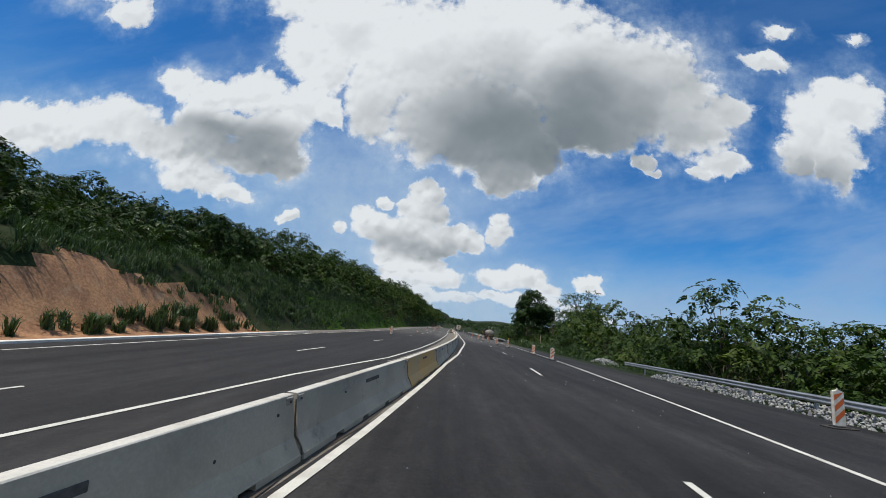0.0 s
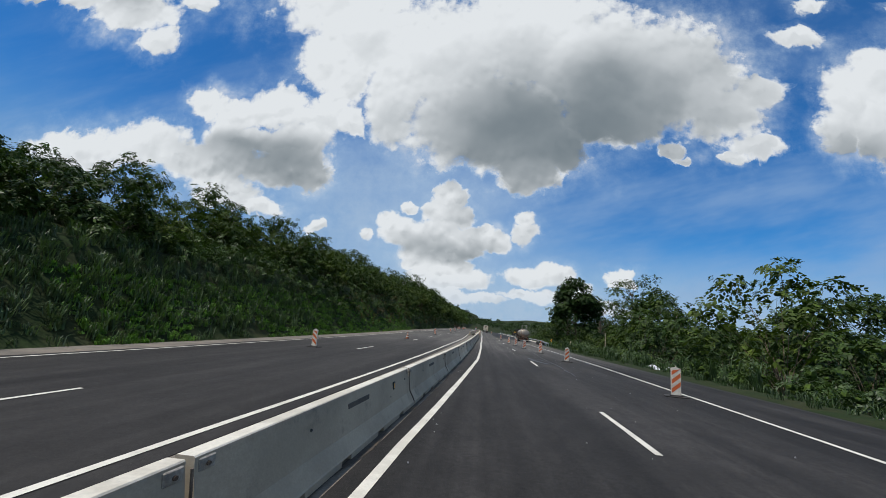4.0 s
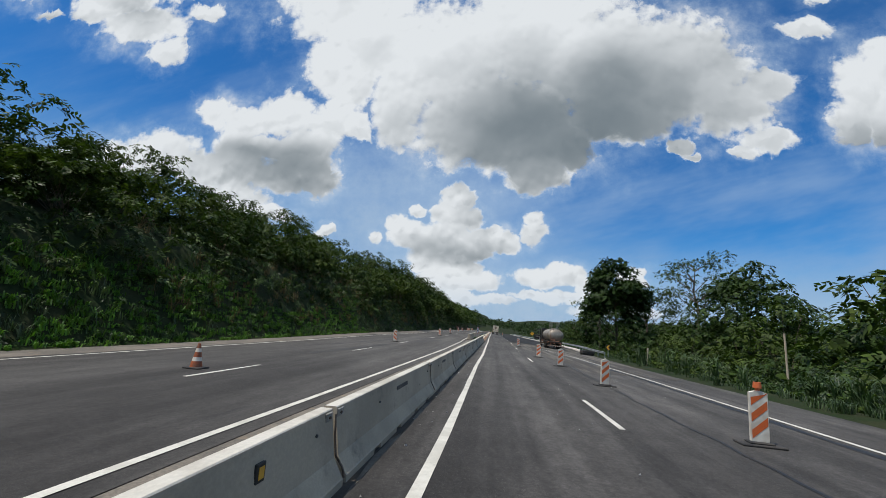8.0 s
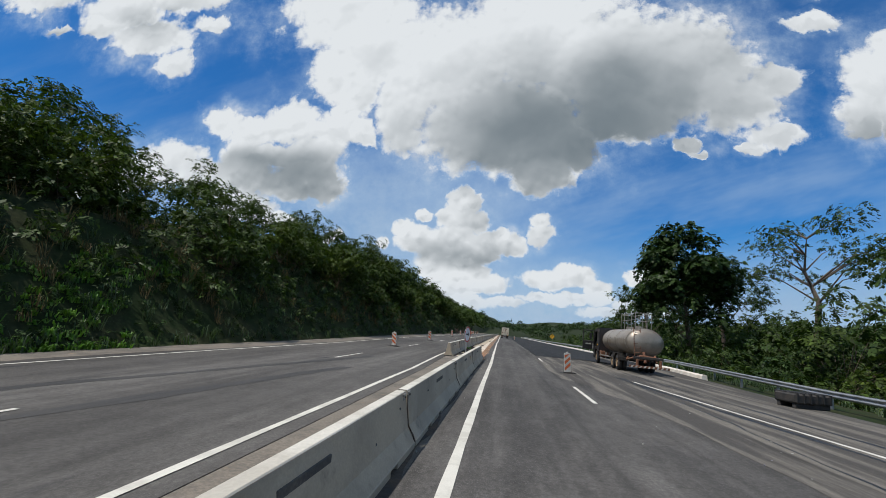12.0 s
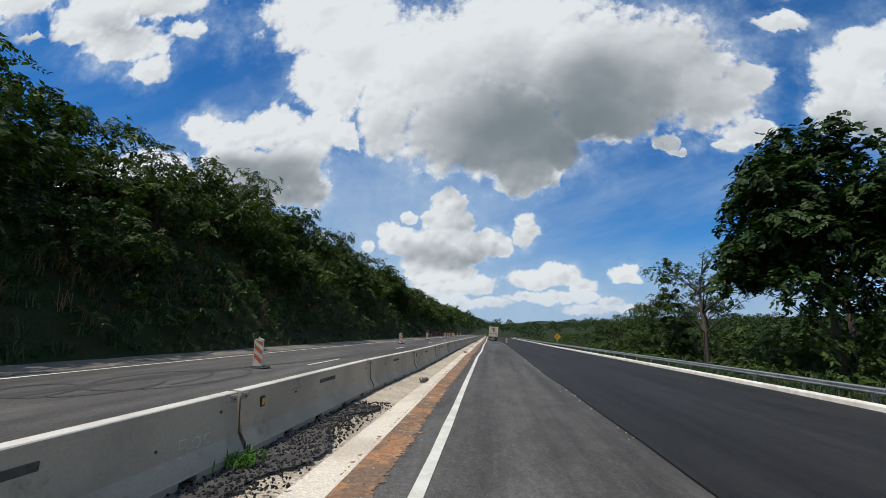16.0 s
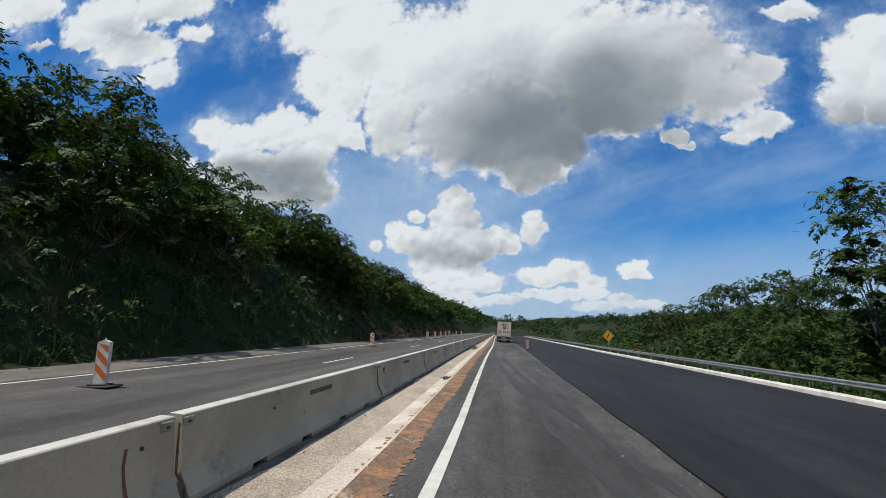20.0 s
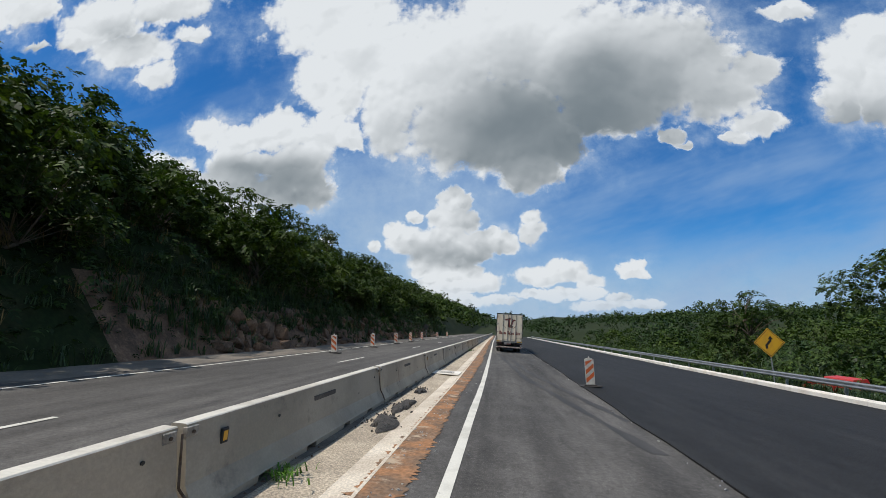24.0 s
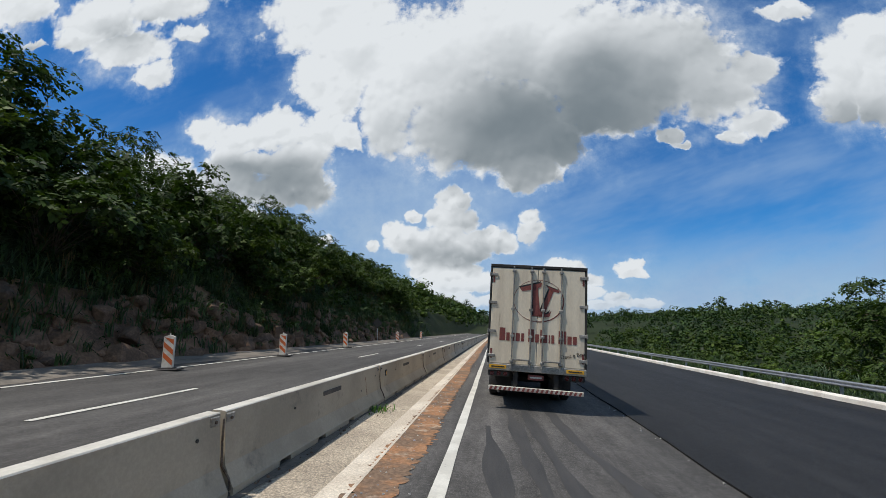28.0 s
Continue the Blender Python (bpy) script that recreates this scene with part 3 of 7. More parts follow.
def ground_height(q, l):
    """Height of the ground over the road's plane."""
    q, l = np.broadcast_arrays(np.asarray(q, float), np.asarray(l, float))
    d = np.maximum(LEFT_TOE(q) - l, 0)
    low = EARTH_CUT(q)
    cut = 3.9 * sstep(d, 0.6, 4.6) + 0.22 * np.clip(d - 4, 0, 14) + 0.1 * np.clip(d - 18, 0, 60)
    steep = 1.4 * np.clip(d - 0.4, 0, 5) + 0.36 * np.clip(d - 5.4, 0, 12) + 0.2 * np.clip(d - 17.4, 0, 50)
    left = low * cut + (1 - low) * steep * HILL_UP(q)
    left = left + bumps(q, l, 9, 3) * 0.35 * sstep(d, 1, 5) + bumps(q, l, 60, 5) * 1.5 * sstep(d, 10, 40)
    left = left - 14 * sstep(-l, 90, 300) + bumps(q, l, 500, 8) * 25 * sstep(-l, 150, 700)
    e = np.maximum(l - RIGHT_EDGE(q) - 0.9, 0)
    right = -6.0 * sstep(e, 0.8, 18) + bumps(q, l, 14, 11) * 0.4 * sstep(e, 3, 9)
    right = right + 5 * sstep(l, 62, 150) * (0.45 + 0.55 * sstep(q, 120, 360)) + bumps(q, l, 120, 13) * 3 * sstep(l, 40, 90)
    right = right + 14 * sstep(l, 200, 900) + bumps(q, l, 600, 17) * 18 * sstep(l, 150, 700)
    h = np.where(l < LEFT_TOE(q), left, np.where(e > 0, right, 0))
    end = sstep(q, 430, 620)
    h = h + end * (4 + 6 * sstep(np.abs(l), 0, 60)) * np.where(np.abs(l) < 700, 1, 0.6) + 30 * sstep(q, 700, 1500)
    under = sstep(l - LEFT_TOE(q), 0.0, 1.2) * sstep(RIGHT_EDGE(q) + 0.9 - l, 0.0, 0.6)
    return h - 0.12 * under * (1 - end)


def build_ground():
    q = np.concatenate([-60 - np.geomspace(20, 1500, 14)[::-1], np.arange(-60, -14, 2.0), np.arange(-14, 46, 0.6), np.arange(46, 130, 2.0), np.arange(130, 420, 3.0), 420 + np.geomspace(6, 3300, 34)])
    l = np.concatenate([-60 - np.geomspace(6, 3000, 20)[::-1], np.arange(-60, -24, 3.0), np.arange(-24, -10, 0.5), np.arange(-10, 9, 4.0), np.arange(9, 34, 1.0), np.arange(34, 90, 4.0), 90 + np.geomspace(6, 3000, 22)])
    Q, L = np.meshgrid(q, l, indexing="ij")
    verts = places(Q, L, ground_height(Q, L)).reshape(-1, 3)
    w = len(l)
    i, k = np.meshgrid(np.arange(len(q) - 1), np.arange(w - 1), indexing="ij")
    a = (i * w + k).ravel()
    faces = np.stack([a, a + 1, a + w + 1, a + w], 1)
    qm, lm = ((Q[:-1, :-1] + Q[1:, 1:]) / 2).ravel(), ((L[:-1, :-1] + L[1:, 1:]) / 2).ravel()
    d = LEFT_TOE(qm) - lm
    wob = bumps(qm, lm, 7, 21)
    earth = (EARTH_CUT(qm) > 0.4) & (d > -1.6) & (d < 3.3 + wob * 1.2)
    rock = (qm > 236) & (qm < 322) & (d > 0) & (d < 2.5 + wob * 0.8)
    ob = new("ground", mesh_of("ground", verts, faces, [GRASS_SOIL, RED_EARTH, ROCK], np.where(earth, 1, np.where(rock, 2, 0)), smooth=True))
    return tagged(ob, "weedy soil ground with red earth cuts and a rocky foot", "ground", kind="structure")


build_ground()

# ---- road surfaces ----
BAR_ONE = along([(-60, -3.3), (0, -2.95), (10, -2.6), (20, -2.45), (34, -2.32), (60, -2.12), (80, -2.0), (100, -1.8), (118, -1.6), (141, -1.5)])
BAR_TWO = along([(130, -3.5), (138, -3.6), (160, -3.75), (168, -3.5), (190, -3.3), (198, -3.15), (224, -3.05), (260, -3.05), (500, -2.95)])
tagged(strip("road", lambda q: np.where(q < 141, BAR_ONE(q) + 0.42, OUR_LINE(q) - 0.74), RIGHT_EDGE, -60, 500, 0.0, ASPHALT, 2, 0.05, cols=6), "worn grey asphalt carriageway with tyre marks", "road", kind="structure")
tagged(strip("road_oncoming", lambda q: LEFT_TOE(q) + 0.9, lambda q: np.where(q < 21, BAR_ONE(q), FAR_NEAR(q) + 0.45), -60, 500, 0.0, ASPHALT_FAR, 2, 0.05, cols=5), "aged grey asphalt carriageway with dark patches", "road", kind="structure")
tagged(strip("median_strip", lambda q: FAR_NEAR(q) + 0.4, lambda q: np.where(q < 141, BAR_ONE(q) + 0.5, BAR_TWO(q) + 0.38), -60, 500, -0.012, MEDIAN, 2, 0.05, 0.02, cols=3), "dusty stained concrete median strip under the barriers", "median", kind="structure")
tagged(strip("dusty_shoulder", lambda q: LEFT_TOE(q) - 0.1, lambda q: FAR_EDGE(q) - 0.45 - 0.2 * bumps(q, 0 * q, 13, 71), 30, 500, 0.005, MEDIAN, 1.0, 0.0, 0.06, cols=2, seed=12), "dusty tan strip at the foot of the hill", "shoulder", kind="structure")
tagged(strip("earth_shoulder", lambda q: LEFT_TOE(q) - 0.2, lambda q: LEFT_TOE(q) + 0.95, -60, 40, 0.006, RED_EARTH, 1.0, 0.0, 0.05, cols=2, seed=13), "loose red earth along the low kerb", "shoulder", kind="structure")
tagged(strip("low_kerb", lambda q: LEFT_TOE(q) + 0.9, lambda q: LEFT_TOE(q) + 1.25, -60, 42, 0.1, KERB, 2.0, 0.12, 0.0), "low pale concrete kerb below the earth cut", "kerb", kind="structure")
SEAM = along([(140, 3.2), (150, 3.0), (170, 2.8), (225, 3.3), (260, 3.4), (500, 3.4)])
tagged(strip("road_new_layer", SEAM, lambda q: RIGHT_EDGE(q) - 0.05, 152, 500, 0.035, ASPHALT_NEW, 2, 0.05, 0.03, cols=3), "fresh black asphalt layer with a stepped edge", "road", kind="structure")
tagged(strip("road_dusty_patch", along([(100, 5.6), (112, 5.0), (126, 4.2), (134, 2.7), (148, 2.5), (156, 4.4)]), lambda q: RIGHT_EDGE(q) - 0.3, 100, 156, 0.006, ASPHALT_DUSTY, 2, 0.0, 0.12, cols=3, seed=4), "dusty milled asphalt patch", "road", kind="structure")


def painted(name, line, width, q0, q1, label, h=0.012):
    return tagged(strip(name, lambda q: line(q) - width / 2, lambda q: line(q) + width / 2, q0, q1, h, PAINT, 2, 0.0, 0.006), label, "road marking", kind="structure")


painted("lane_line", OUR_LINE, 0.17, -60, 480, "solid white painted edge line")
painted("oncoming_inner_line", FAR_NEAR, 0.15, -60, 480, "solid white painted line beside the barrier")
painted("oncoming_edge_line", FAR_EDGE, 0.13, -60, 480, "solid white painted edge line")
painted("shoulder_line", RIGHT_LINE, 0.15, -60, 134, "solid white painted shoulder line")


def dashes(name, line, starts, length, width, label, h=0.012):
    for q in starts:
        ob = strip(name, lambda v: line(v) - width / 2, lambda v: line(v) + width / 2, q, q + length, h, PAINT, 1, 0.0, 0.006)
        tagged(ob, label, "road marking", "dashes of a lane line", kind="structure")


dashes("oncoming_lane_dash", FAR_DASH, [4.5, 22.5, 39.6, 63.6, 85.2, 100.2, 113, 131.4, 147.3, 165.5, 183.5, 203.5, 223.4, 241, 259, 276.4, 294, 312, 330, 348, 366], 4.1, 0.13, "white painted lane dash")
dashes("lane_dash", along([(0, 3.0), (60, 2.9), (160, 2.95)]), [3.0, 23.0, 43.0, 63.0, 83.8, 105.2, 124.6, 144.2], 4.2, 0.13, "white painted lane dash")


# ---- kerb, gutter, barriers, rails ----
def build_barrier(length=5.91):
    """A precast safety barrier unit with feet slots, whitewashed top and lifting recesses."""
    root = empty("concrete_barrier", Matrix(), "grey precast concrete safety barrier with whitewashed top", "barrier", "concrete barriers in the median")
    bm = bmesh.new()
    stations = [(0.0, 0)]
    for a, e in ((0.95, 1.25), (2.1, 2.4), (3.45, 3.75), (4.7, 5.0)):
        stations += [(a, 0), (a + 0.01, 0.08), (e - 0.01, 0.08), (e, 0)]
    stations.append((length, 0))
    rings = []
    for y, low in stations:
        half = [(0.30, low), (0.30, 0.09), (0.285, 0.10), (0.165, 0.31), (0.088, 0.80), (0.083, 0.858), (0.072, 0.87)]
        rings.append([bm.verts.new((x, y, z)) for x, z in half + [(-x, z) for x, z in half[::-1]]])
    w = len(rings[0])
    for p, r in zip(rings, rings[1:]):
        for k in range(w):
            face = bm.faces.new((p[k], p[(k + 1) % w], r[(k + 1) % w], r[k]))
            face.material_index = 1 if 5 <= k <= 7 else 0
    bm.faces.new(rings[0])
    bm.faces.new(rings[-1][::-1])
    part("body", bm, [CONCRETE, WHITE_CAP], root)
    # shallow raised box; the shade inside the recess is its dark colour
    bm = bmesh.new()
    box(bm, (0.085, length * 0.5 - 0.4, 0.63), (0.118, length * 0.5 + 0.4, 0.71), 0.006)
    part("lifting_recess", bm, RECESS, root, "lifting recess with its shade painted dark")
    for a, e in ((length - 0.17, length - 0.02), (length + 0.1, length + 0.25)):
        bm = bmesh.new()
        box(bm, (0.05, a, 0.74), (0.106, e, 0.84), 0.008, 0)
        tube(bm, (0.1, (a + e) / 2, 0.785), (0.122, (a + e) / 2, 0.785), 0.018, sides=8, mat=1)
        part("coupling_plate", bm, [COUPLING, RUST], root, "pale steel coupling plate with a rusty bolt")
    bm = bmesh.new()
    bar = [(0.115, length + 0.03, 0.8), (0.12, length + 0.05, 0.55), (0.17, length + 0.02, 0.32), (0.24, length + 0.08, 0.18), (0.29, length + 0.04, 0.08)]
    for p, e in zip(bar, bar[1:]):
        tube(bm, p, e, 0.012, sides=6)
    part("joint_bar", bm, RUST, root, "bent rusty joint bar")
    for x, y, z, r in ((0.125, 1.55, 0.62, 0.018), (0.14, 4.5, 0.45, 0.02), (0.116, 5.55, 0.66, 0.02)):
        bm = bmesh.new()
        tube(bm, (x - 0.03, y, z), (x + 0.006, y, z), r, sides=8)
        part("pin_hole", bm, BLACK, root, "small dark pin hole")
    bm = bmesh.new()
    box(bm, (-0.27, -0.085, -0.01), (0.27, 0.0, 0.05), 0.01)
    part("joint_packing", bm, RECESS, root, "dark grit packed in the joint")
    return root


def reflector(parent, y):
    bm = bmesh.new()
    box(bm, (0.105, y - 0.05, 0.56), (0.138, y + 0.05, 0.72), 0.006, 0)
    box(bm, (0.138, y - 0.03, 0.59), (0.142, y + 0.03, 0.69), 0.0, 1)
    return part("reflector", bm, [BLACK, YELLOW], parent, "yellow reflector in a black holder")


JOINTS_ONE = along([(0, -58.6), (9, 6.2), (10, 13.9), (11, 21.7), (12, 29.7), (16, 61.7), (17, 70.4), (18, 78.8), (19, 86.6), (20, 93.7), (21, 101.8), (22, 110.2), (26, 140.0)])
JOINTS_TWO = along([(0, 140.3), (1, 146.4), (2, 153.0), (3, 160.05), (4, 166.7), (5, 174.0), (6, 181.6), (7, 188.6), (8, 195.9), (9, 203.3), (11, 217.7), (12, 224.6), (13, 231.7), (14, 238.6), (15, 244.6), (17, 257.2), (18, 263.8), (20, 277.3), (52, 495.0)])


def lay_barriers(line, count, pitch=6.0):
    made = []
    for k in range(count):
        joints = JOINTS_TWO if line is BAR_TWO else JOINTS_ONE
        q, pitch_here = float(joints(k)), float(joints(k + 1) - joints(k))
        a, b = Vector(places(q, line(q), 0)), Vector(places(q + pitch_here, line(q + pitch_here), 0))
        up = at_road(q, line(q)).to_3x3() @ Vector((0, 0, 1))
        y = (b - a).normalized()
        x = y.cross(up).normalized()
        m = Matrix((x, y * (pitch_here / pitch), x.cross(y))).transposed().to_4x4()
        m.translation = a
        made.append(m)
    return made


COUPLING = material("painted_coupling_steel", (0.42, 0.38, 0.32), (0.3, 0.26, 0.21), 6, 30, 0.7, 0.2, 0.2, spots=((0.2, 0.12, 0.08), 9, 0.6, 0.75))
RUST = material("rusty_steel", (0.11, 0.07, 0.045), (0.2, 0.16, 0.13), 6, 30, 0.7, 0.5, 0.3)
proto = build_barrier()
units = lay_barriers(BAR_ONE, 26) + lay_barriers(BAR_TWO, 52)
worn_body = proto.children[0].data.copy()
worn_body.materials[0] = CONCRETE_WORN
for k, m in enumerate(units):
    ob = proto if k == 0 else copy_thing(proto, m)
    ob.matrix_basis = m
    if k < 26:
        ob.children[0].data = worn_body
        tagged(ob, "weathered dark grey precast concrete safety barrier")
    if k >= 28 and k % 2 == 0:
        reflector(ob, 0.5)
    elif k in (13, 17, 20, 24):
        reflector(ob, 4.7)
    if k in (10, 16):
        ob.children[0].data = ob.children[0].data.copy()
        ob.children[0].data.materials[0] = CONCRETE_OCHRE if k == 10 else CONCRETE
        tagged(ob, "ochre-stained precast concrete safety barrier" if k == 10 else "pale cream precast concrete safety barrier")


def build_rail(name, line, q0, q1, label):
    """A W-beam guard rail on steel posts."""
    root = empty(name, at_road(q0, float(line(q0))), label, "guard rail")
    inv = root.matrix_basis.inverted()
    wave = [(0.0, 0.43), (-0.05, 0.46), (-0.085, 0.50), (-0.05, 0.545), (-0.005, 0.575), (-0.05, 0.605), (-0.085, 0.65), (-0.05, 0.69), (0.0, 0.72)]
    q = q0
    while q < q1 - 1:
        n = 5
        qs = np.linspace(q, q + 4.03, n)
        verts, faces = [], []
        for v in qs:
            for off in (0.0, 0.014):
                for x, z in wave:
                    verts.append(inv @ Vector(places(v, line(v) + x + off, z + RAIL_H(v))))
        w = len(wave)
        for i in range(n - 1):
            for k in range(w - 1):
                a, b = i * 2 * w + k, (i + 1) * 2 * w + k
                faces += [(a, a + 1, b + 1, b), (a + w, b + w, b + w + 1, a + w + 1)]
            for k in (0, w - 1):
                a, b = i * 2 * w + k, (i + 1) * 2 * w + k
                faces.append((a, b, b + w, a + w))
        beam = new("beam", mesh_of("beam", verts, faces, STEEL, smooth=True))
        beam.parent = root
        bm = bmesh.new()
        o = inv @ at_road(q + 0.2, float(line(q + 0.2)), float(RAIL_H(q)))
        box(bm, (0.03, -0.05, -0.5), (0.045, 0.05, 0.7), 0.0)
        box(bm, (0.03, -0.05, -0.5), (0.13, -0.042, 0.7), 0.0)
        box(bm, (0.03, 0.042, -0.5), (0.13, 0.05, 0.7), 0.0)
        box(bm, (-0.02, -0.06, 0.48), (0.035, 0.06, 0.66), 0.01)
        bmesh.ops.transform(bm, matrix=o, verts=bm.verts)
        part("post", bm, STEEL, root)
        q += 4.0
    return root


RAIL_H = along([(-60, 0.0), (130, 0.0), (150, 0.12), (500, 0.12)])
build_rail("guard_rail", along([(-30, 12.6), (40, 12.2)]), -30, 38, "galvanised steel guard rail along the shoulder")
build_rail("guard_rail", lambda q: RIGHT_EDGE(q) + 0.75, 126, 420, "galvanised steel guard rail behind the white kerb")


def build_kerb():
    root = empty("kerb", at_road(146, float(RIGHT_EDGE(146))), "whitish concrete kerb along the new asphalt", "kerb")
    root["kind"] = "structure"
    inv = root.matrix_basis.inverted()
    def piece(q0, q1):
        verts, faces = [], []
        shape = [(-0.04, -0.12), (0.0, 0.2), (0.06, 0.27), (0.32, 0.27), (0.34, -0.2)]
        for q in np.linspace(q0, q1, max(2, int((q1 - q0) / 1.0) + 1)):
            for x, z in shape:
                verts.append(inv @ Vector(places(q, RIGHT_EDGE(q) + x, z)))
        w = len(shape)
        n = len(verts) // w
        for i in range(n - 1):
            faces += [(i * w + k, i * w + k + 1, (i + 1) * w + k + 1, (i + 1) * w + k) for k in range(w - 1)]
        faces += [tuple(range(w)), tuple(range((n - 1) * w, n * w))[::-1]]
        ob = new("kerb_stone", mesh_of("kerb_stone", verts, faces, KERB))
        ob.parent = root
    for k in range(150):
        piece(142 + k * 2.0 + 0.006, 142 + (k + 1) * 2.0 - 0.006)
    return root


build_kerb()


# ---- delineator posts ----
def build_delineator(lamp=False, flip=1):
    root = empty("delineator_post", Matrix(), "orange and white striped delineator on a black rubber base", "delineator", "delineators along the works")
    bm = bmesh.new()
    box(bm, (-0.42, -0.24, 0.0), (0.42, 0.24, 0.045), 0.015)
    box(bm, (-0.24, -0.15, 0.04), (0.24, 0.15, 0.085), 0.02)
    part("foot", bm, RUBBER, root, "dusty black rubber foot")
    bm = bmesh.new()
    prism(bm, [(-0.17, 0.08), (0.17, 0.08), (0.17, 1.06), (0.0, 1.12), (-0.17, 1.06)], -0.045, 0.045, "y")
    part("panel", bm, SIGN_WHITE, root)
    for k in range(3):
        z = 0.14 + k * 0.33
        for y in (-0.049, 0.049):
            bm = bmesh.new()
            a, b = (-0.155, 0.155)
            dz = 0.27
            top = min(z + 0.17 + dz, 1.05)
            pts = [(a * flip, z + dz), (b * flip, z), (b * flip, z + 0.17), (a * flip, top)]
            face = [bm.verts.new((x, y, v)) for x, v in pts]
            bm.faces.new(face)
            part("stripe", bm, SIGN_ORANGE, root, "orange reflective stripe")
    bm = bmesh.new()
    if lamp:
        tube(bm, (0, 0, 1.1), (0, 0, 1.16), 0.05, 0.05, 8)
        tube(bm, (0, 0, 1.16), (0, 0, 1.28), 0.085, 0.07, 12)
        part("lamp", bm, SIGN_ORANGE, root, "amber warning lamp")
    else:
        tube(bm, (0, 0, 1.1), (0, 0, 1.17), 0.02, 0.02, 8)
        part("knob", bm, SIGN_WHITE, root)
    return root


LEFT_POSTS = [(62, -11.3), (115.2, -9.2), (144.8, -8.6), (163, -8.8), (194, -9.4), (219.7, -10.0), (246.4, -9.8), (255.8, -10.1), (265.8, -10.5), (273.6, -10.5), (284, -10.9), (302, -11.1), (318, -11.1)]
RIGHT_POSTS = [(14.8, 10.6), (42, 7.0), (52.7, 7.0), (71, 6.1), (83.6, 5.6), (93, 4.8), (103, 4.5), (111.8, 4.0), (135.5, 3.6), (239, 3.7)]
plain, mirrored, lit = build_delineator(), build_delineator(False, -1), build_delineator(True, -1)
for k, (q, l) in enumerate(LEFT_POSTS + RIGHT_POSTS):
    src = lit if (q, l) == (83.6, 5.6) else (plain if l < 0 else mirrored)
    m = at_road(q, l, 0.04 if q > 230 and l > 0 else 0.0, (k * 37 % 23) - 11, l > 0 and q < 130)
    if src is lit or k in (0, len(LEFT_POSTS)):
        src.matrix_basis = m
    else:
        copy_thing(src, m)


# ---- trees ----
def unit(v):
    return v / np.maximum(np.linalg.norm(v, axis=1), 1e-6)[:, None]


def leaves(rng, centres, radii, count, size, flat=0.75, up=0.75, broad=0.22):
    """Corners of pointed leaves, eight to a drooping twig, spread over the skins of clumps; large far leaves stand singly."""
    per = 8 if size < 0.45 else 1
    n = max(1, count // per)
    pick = rng.choice(len(centres), n, p=np.asarray(radii) ** 2 / np.sum(np.asarray(radii) ** 2))
    d = unit(rng.normal(size=(n, 3)))
    d[:, 2] = np.where((d[:, 2] < -0.35) & (rng.random(n) < 0.6), -d[:, 2], d[:, 2])
    r = np.asarray(radii)[pick][:, None] * (0.45 + 0.75 * rng.random((n, 1)) ** 0.9)
    o = np.asarray(centres)[pick] + d * r * (1, 1, flat)
    nrm = unit(d * 0.45 + rng.normal(size=(n, 3)) * 0.38 + (0, 0, up))
    t = d * (1, 1, 0.3) + rng.normal(size=(n, 3)) * 0.5
    t = unit(t - nrm * np.sum(t * nrm, 1)[:, None])
    b = np.cross(nrm, t)
    reach = size * rng.uniform(1.6, 2.6, (n, 1))
    o, nrm, t, b, reach = (np.repeat(v, per, 0) for v in (o, nrm, t, b, reach))
    k = np.tile(np.arange(per), n)
    s = ((k // 2 + 0.5) / max(per / 2, 1) - 0.5)[:, None]
    side = np.where(k % 2 == 0, 1.0, -1.0)[:, None]
    m = len(k)
    down = np.array((0, 0, -1.0))
    c = o + t * reach * s + down * reach * 0.35 * (s + 0.5) ** 2
    a = unit(b * side * 0.8 + t * 0.6 + rng.normal(size=(m, 3)) * 0.16)
    w = np.cross(nrm + rng.normal(size=(m, 3)) * 0.22, a)
    L = size * (0.65 + 0.7 * rng.random((m, 1)))
    if per == 1:
        c = c - a * L * 0.5
        broad = max(broad, 0.32)
    mid = c + a * L * 0.45
    return np.stack([c, mid + w * L * broad, c + a * L + down * L * 0.2, mid - w * L * broad], 1).reshape(-1, 3)


def hearts(rng, centres, radii, size=0.66, flat=0.75):
    """Corners of the shaded, uneven inner body of each clump."""
    g = (1 + 5**0.5) / 2
    ball = np.array([(-1, g, 0), (1, g, 0), (-1, -g, 0), (1, -g, 0), (0, -1, g), (0, 1, g), (0, -1, -g), (0, 1, -g), (g, 0, -1), (g, 0, 1), (-g, 0, -1), (-g, 0, 1)]) / 1.902
    tri = np.array([0, 11, 5, 0, 5, 1, 0, 1, 7, 0, 7, 10, 0, 10, 11, 1, 5, 9, 5, 11, 4, 11, 10, 2, 10, 7, 6, 7, 1, 8, 3, 9, 4, 3, 4, 2, 3, 2, 6, 3, 6, 8, 3, 8, 9, 4, 9, 5, 2, 4, 11, 6, 2, 10, 8, 6, 7, 9, 8, 1])
    c, r = np.asarray(centres, float), np.asarray(radii, float)
    skin = ball[None] * (size * (0.6 + 0.7 * rng.random((len(c), 12, 1)))) * (1, 1, flat)
    return (c[:, None, :] + skin * r[:, None, None])[:, tri].reshape(-1, 3)


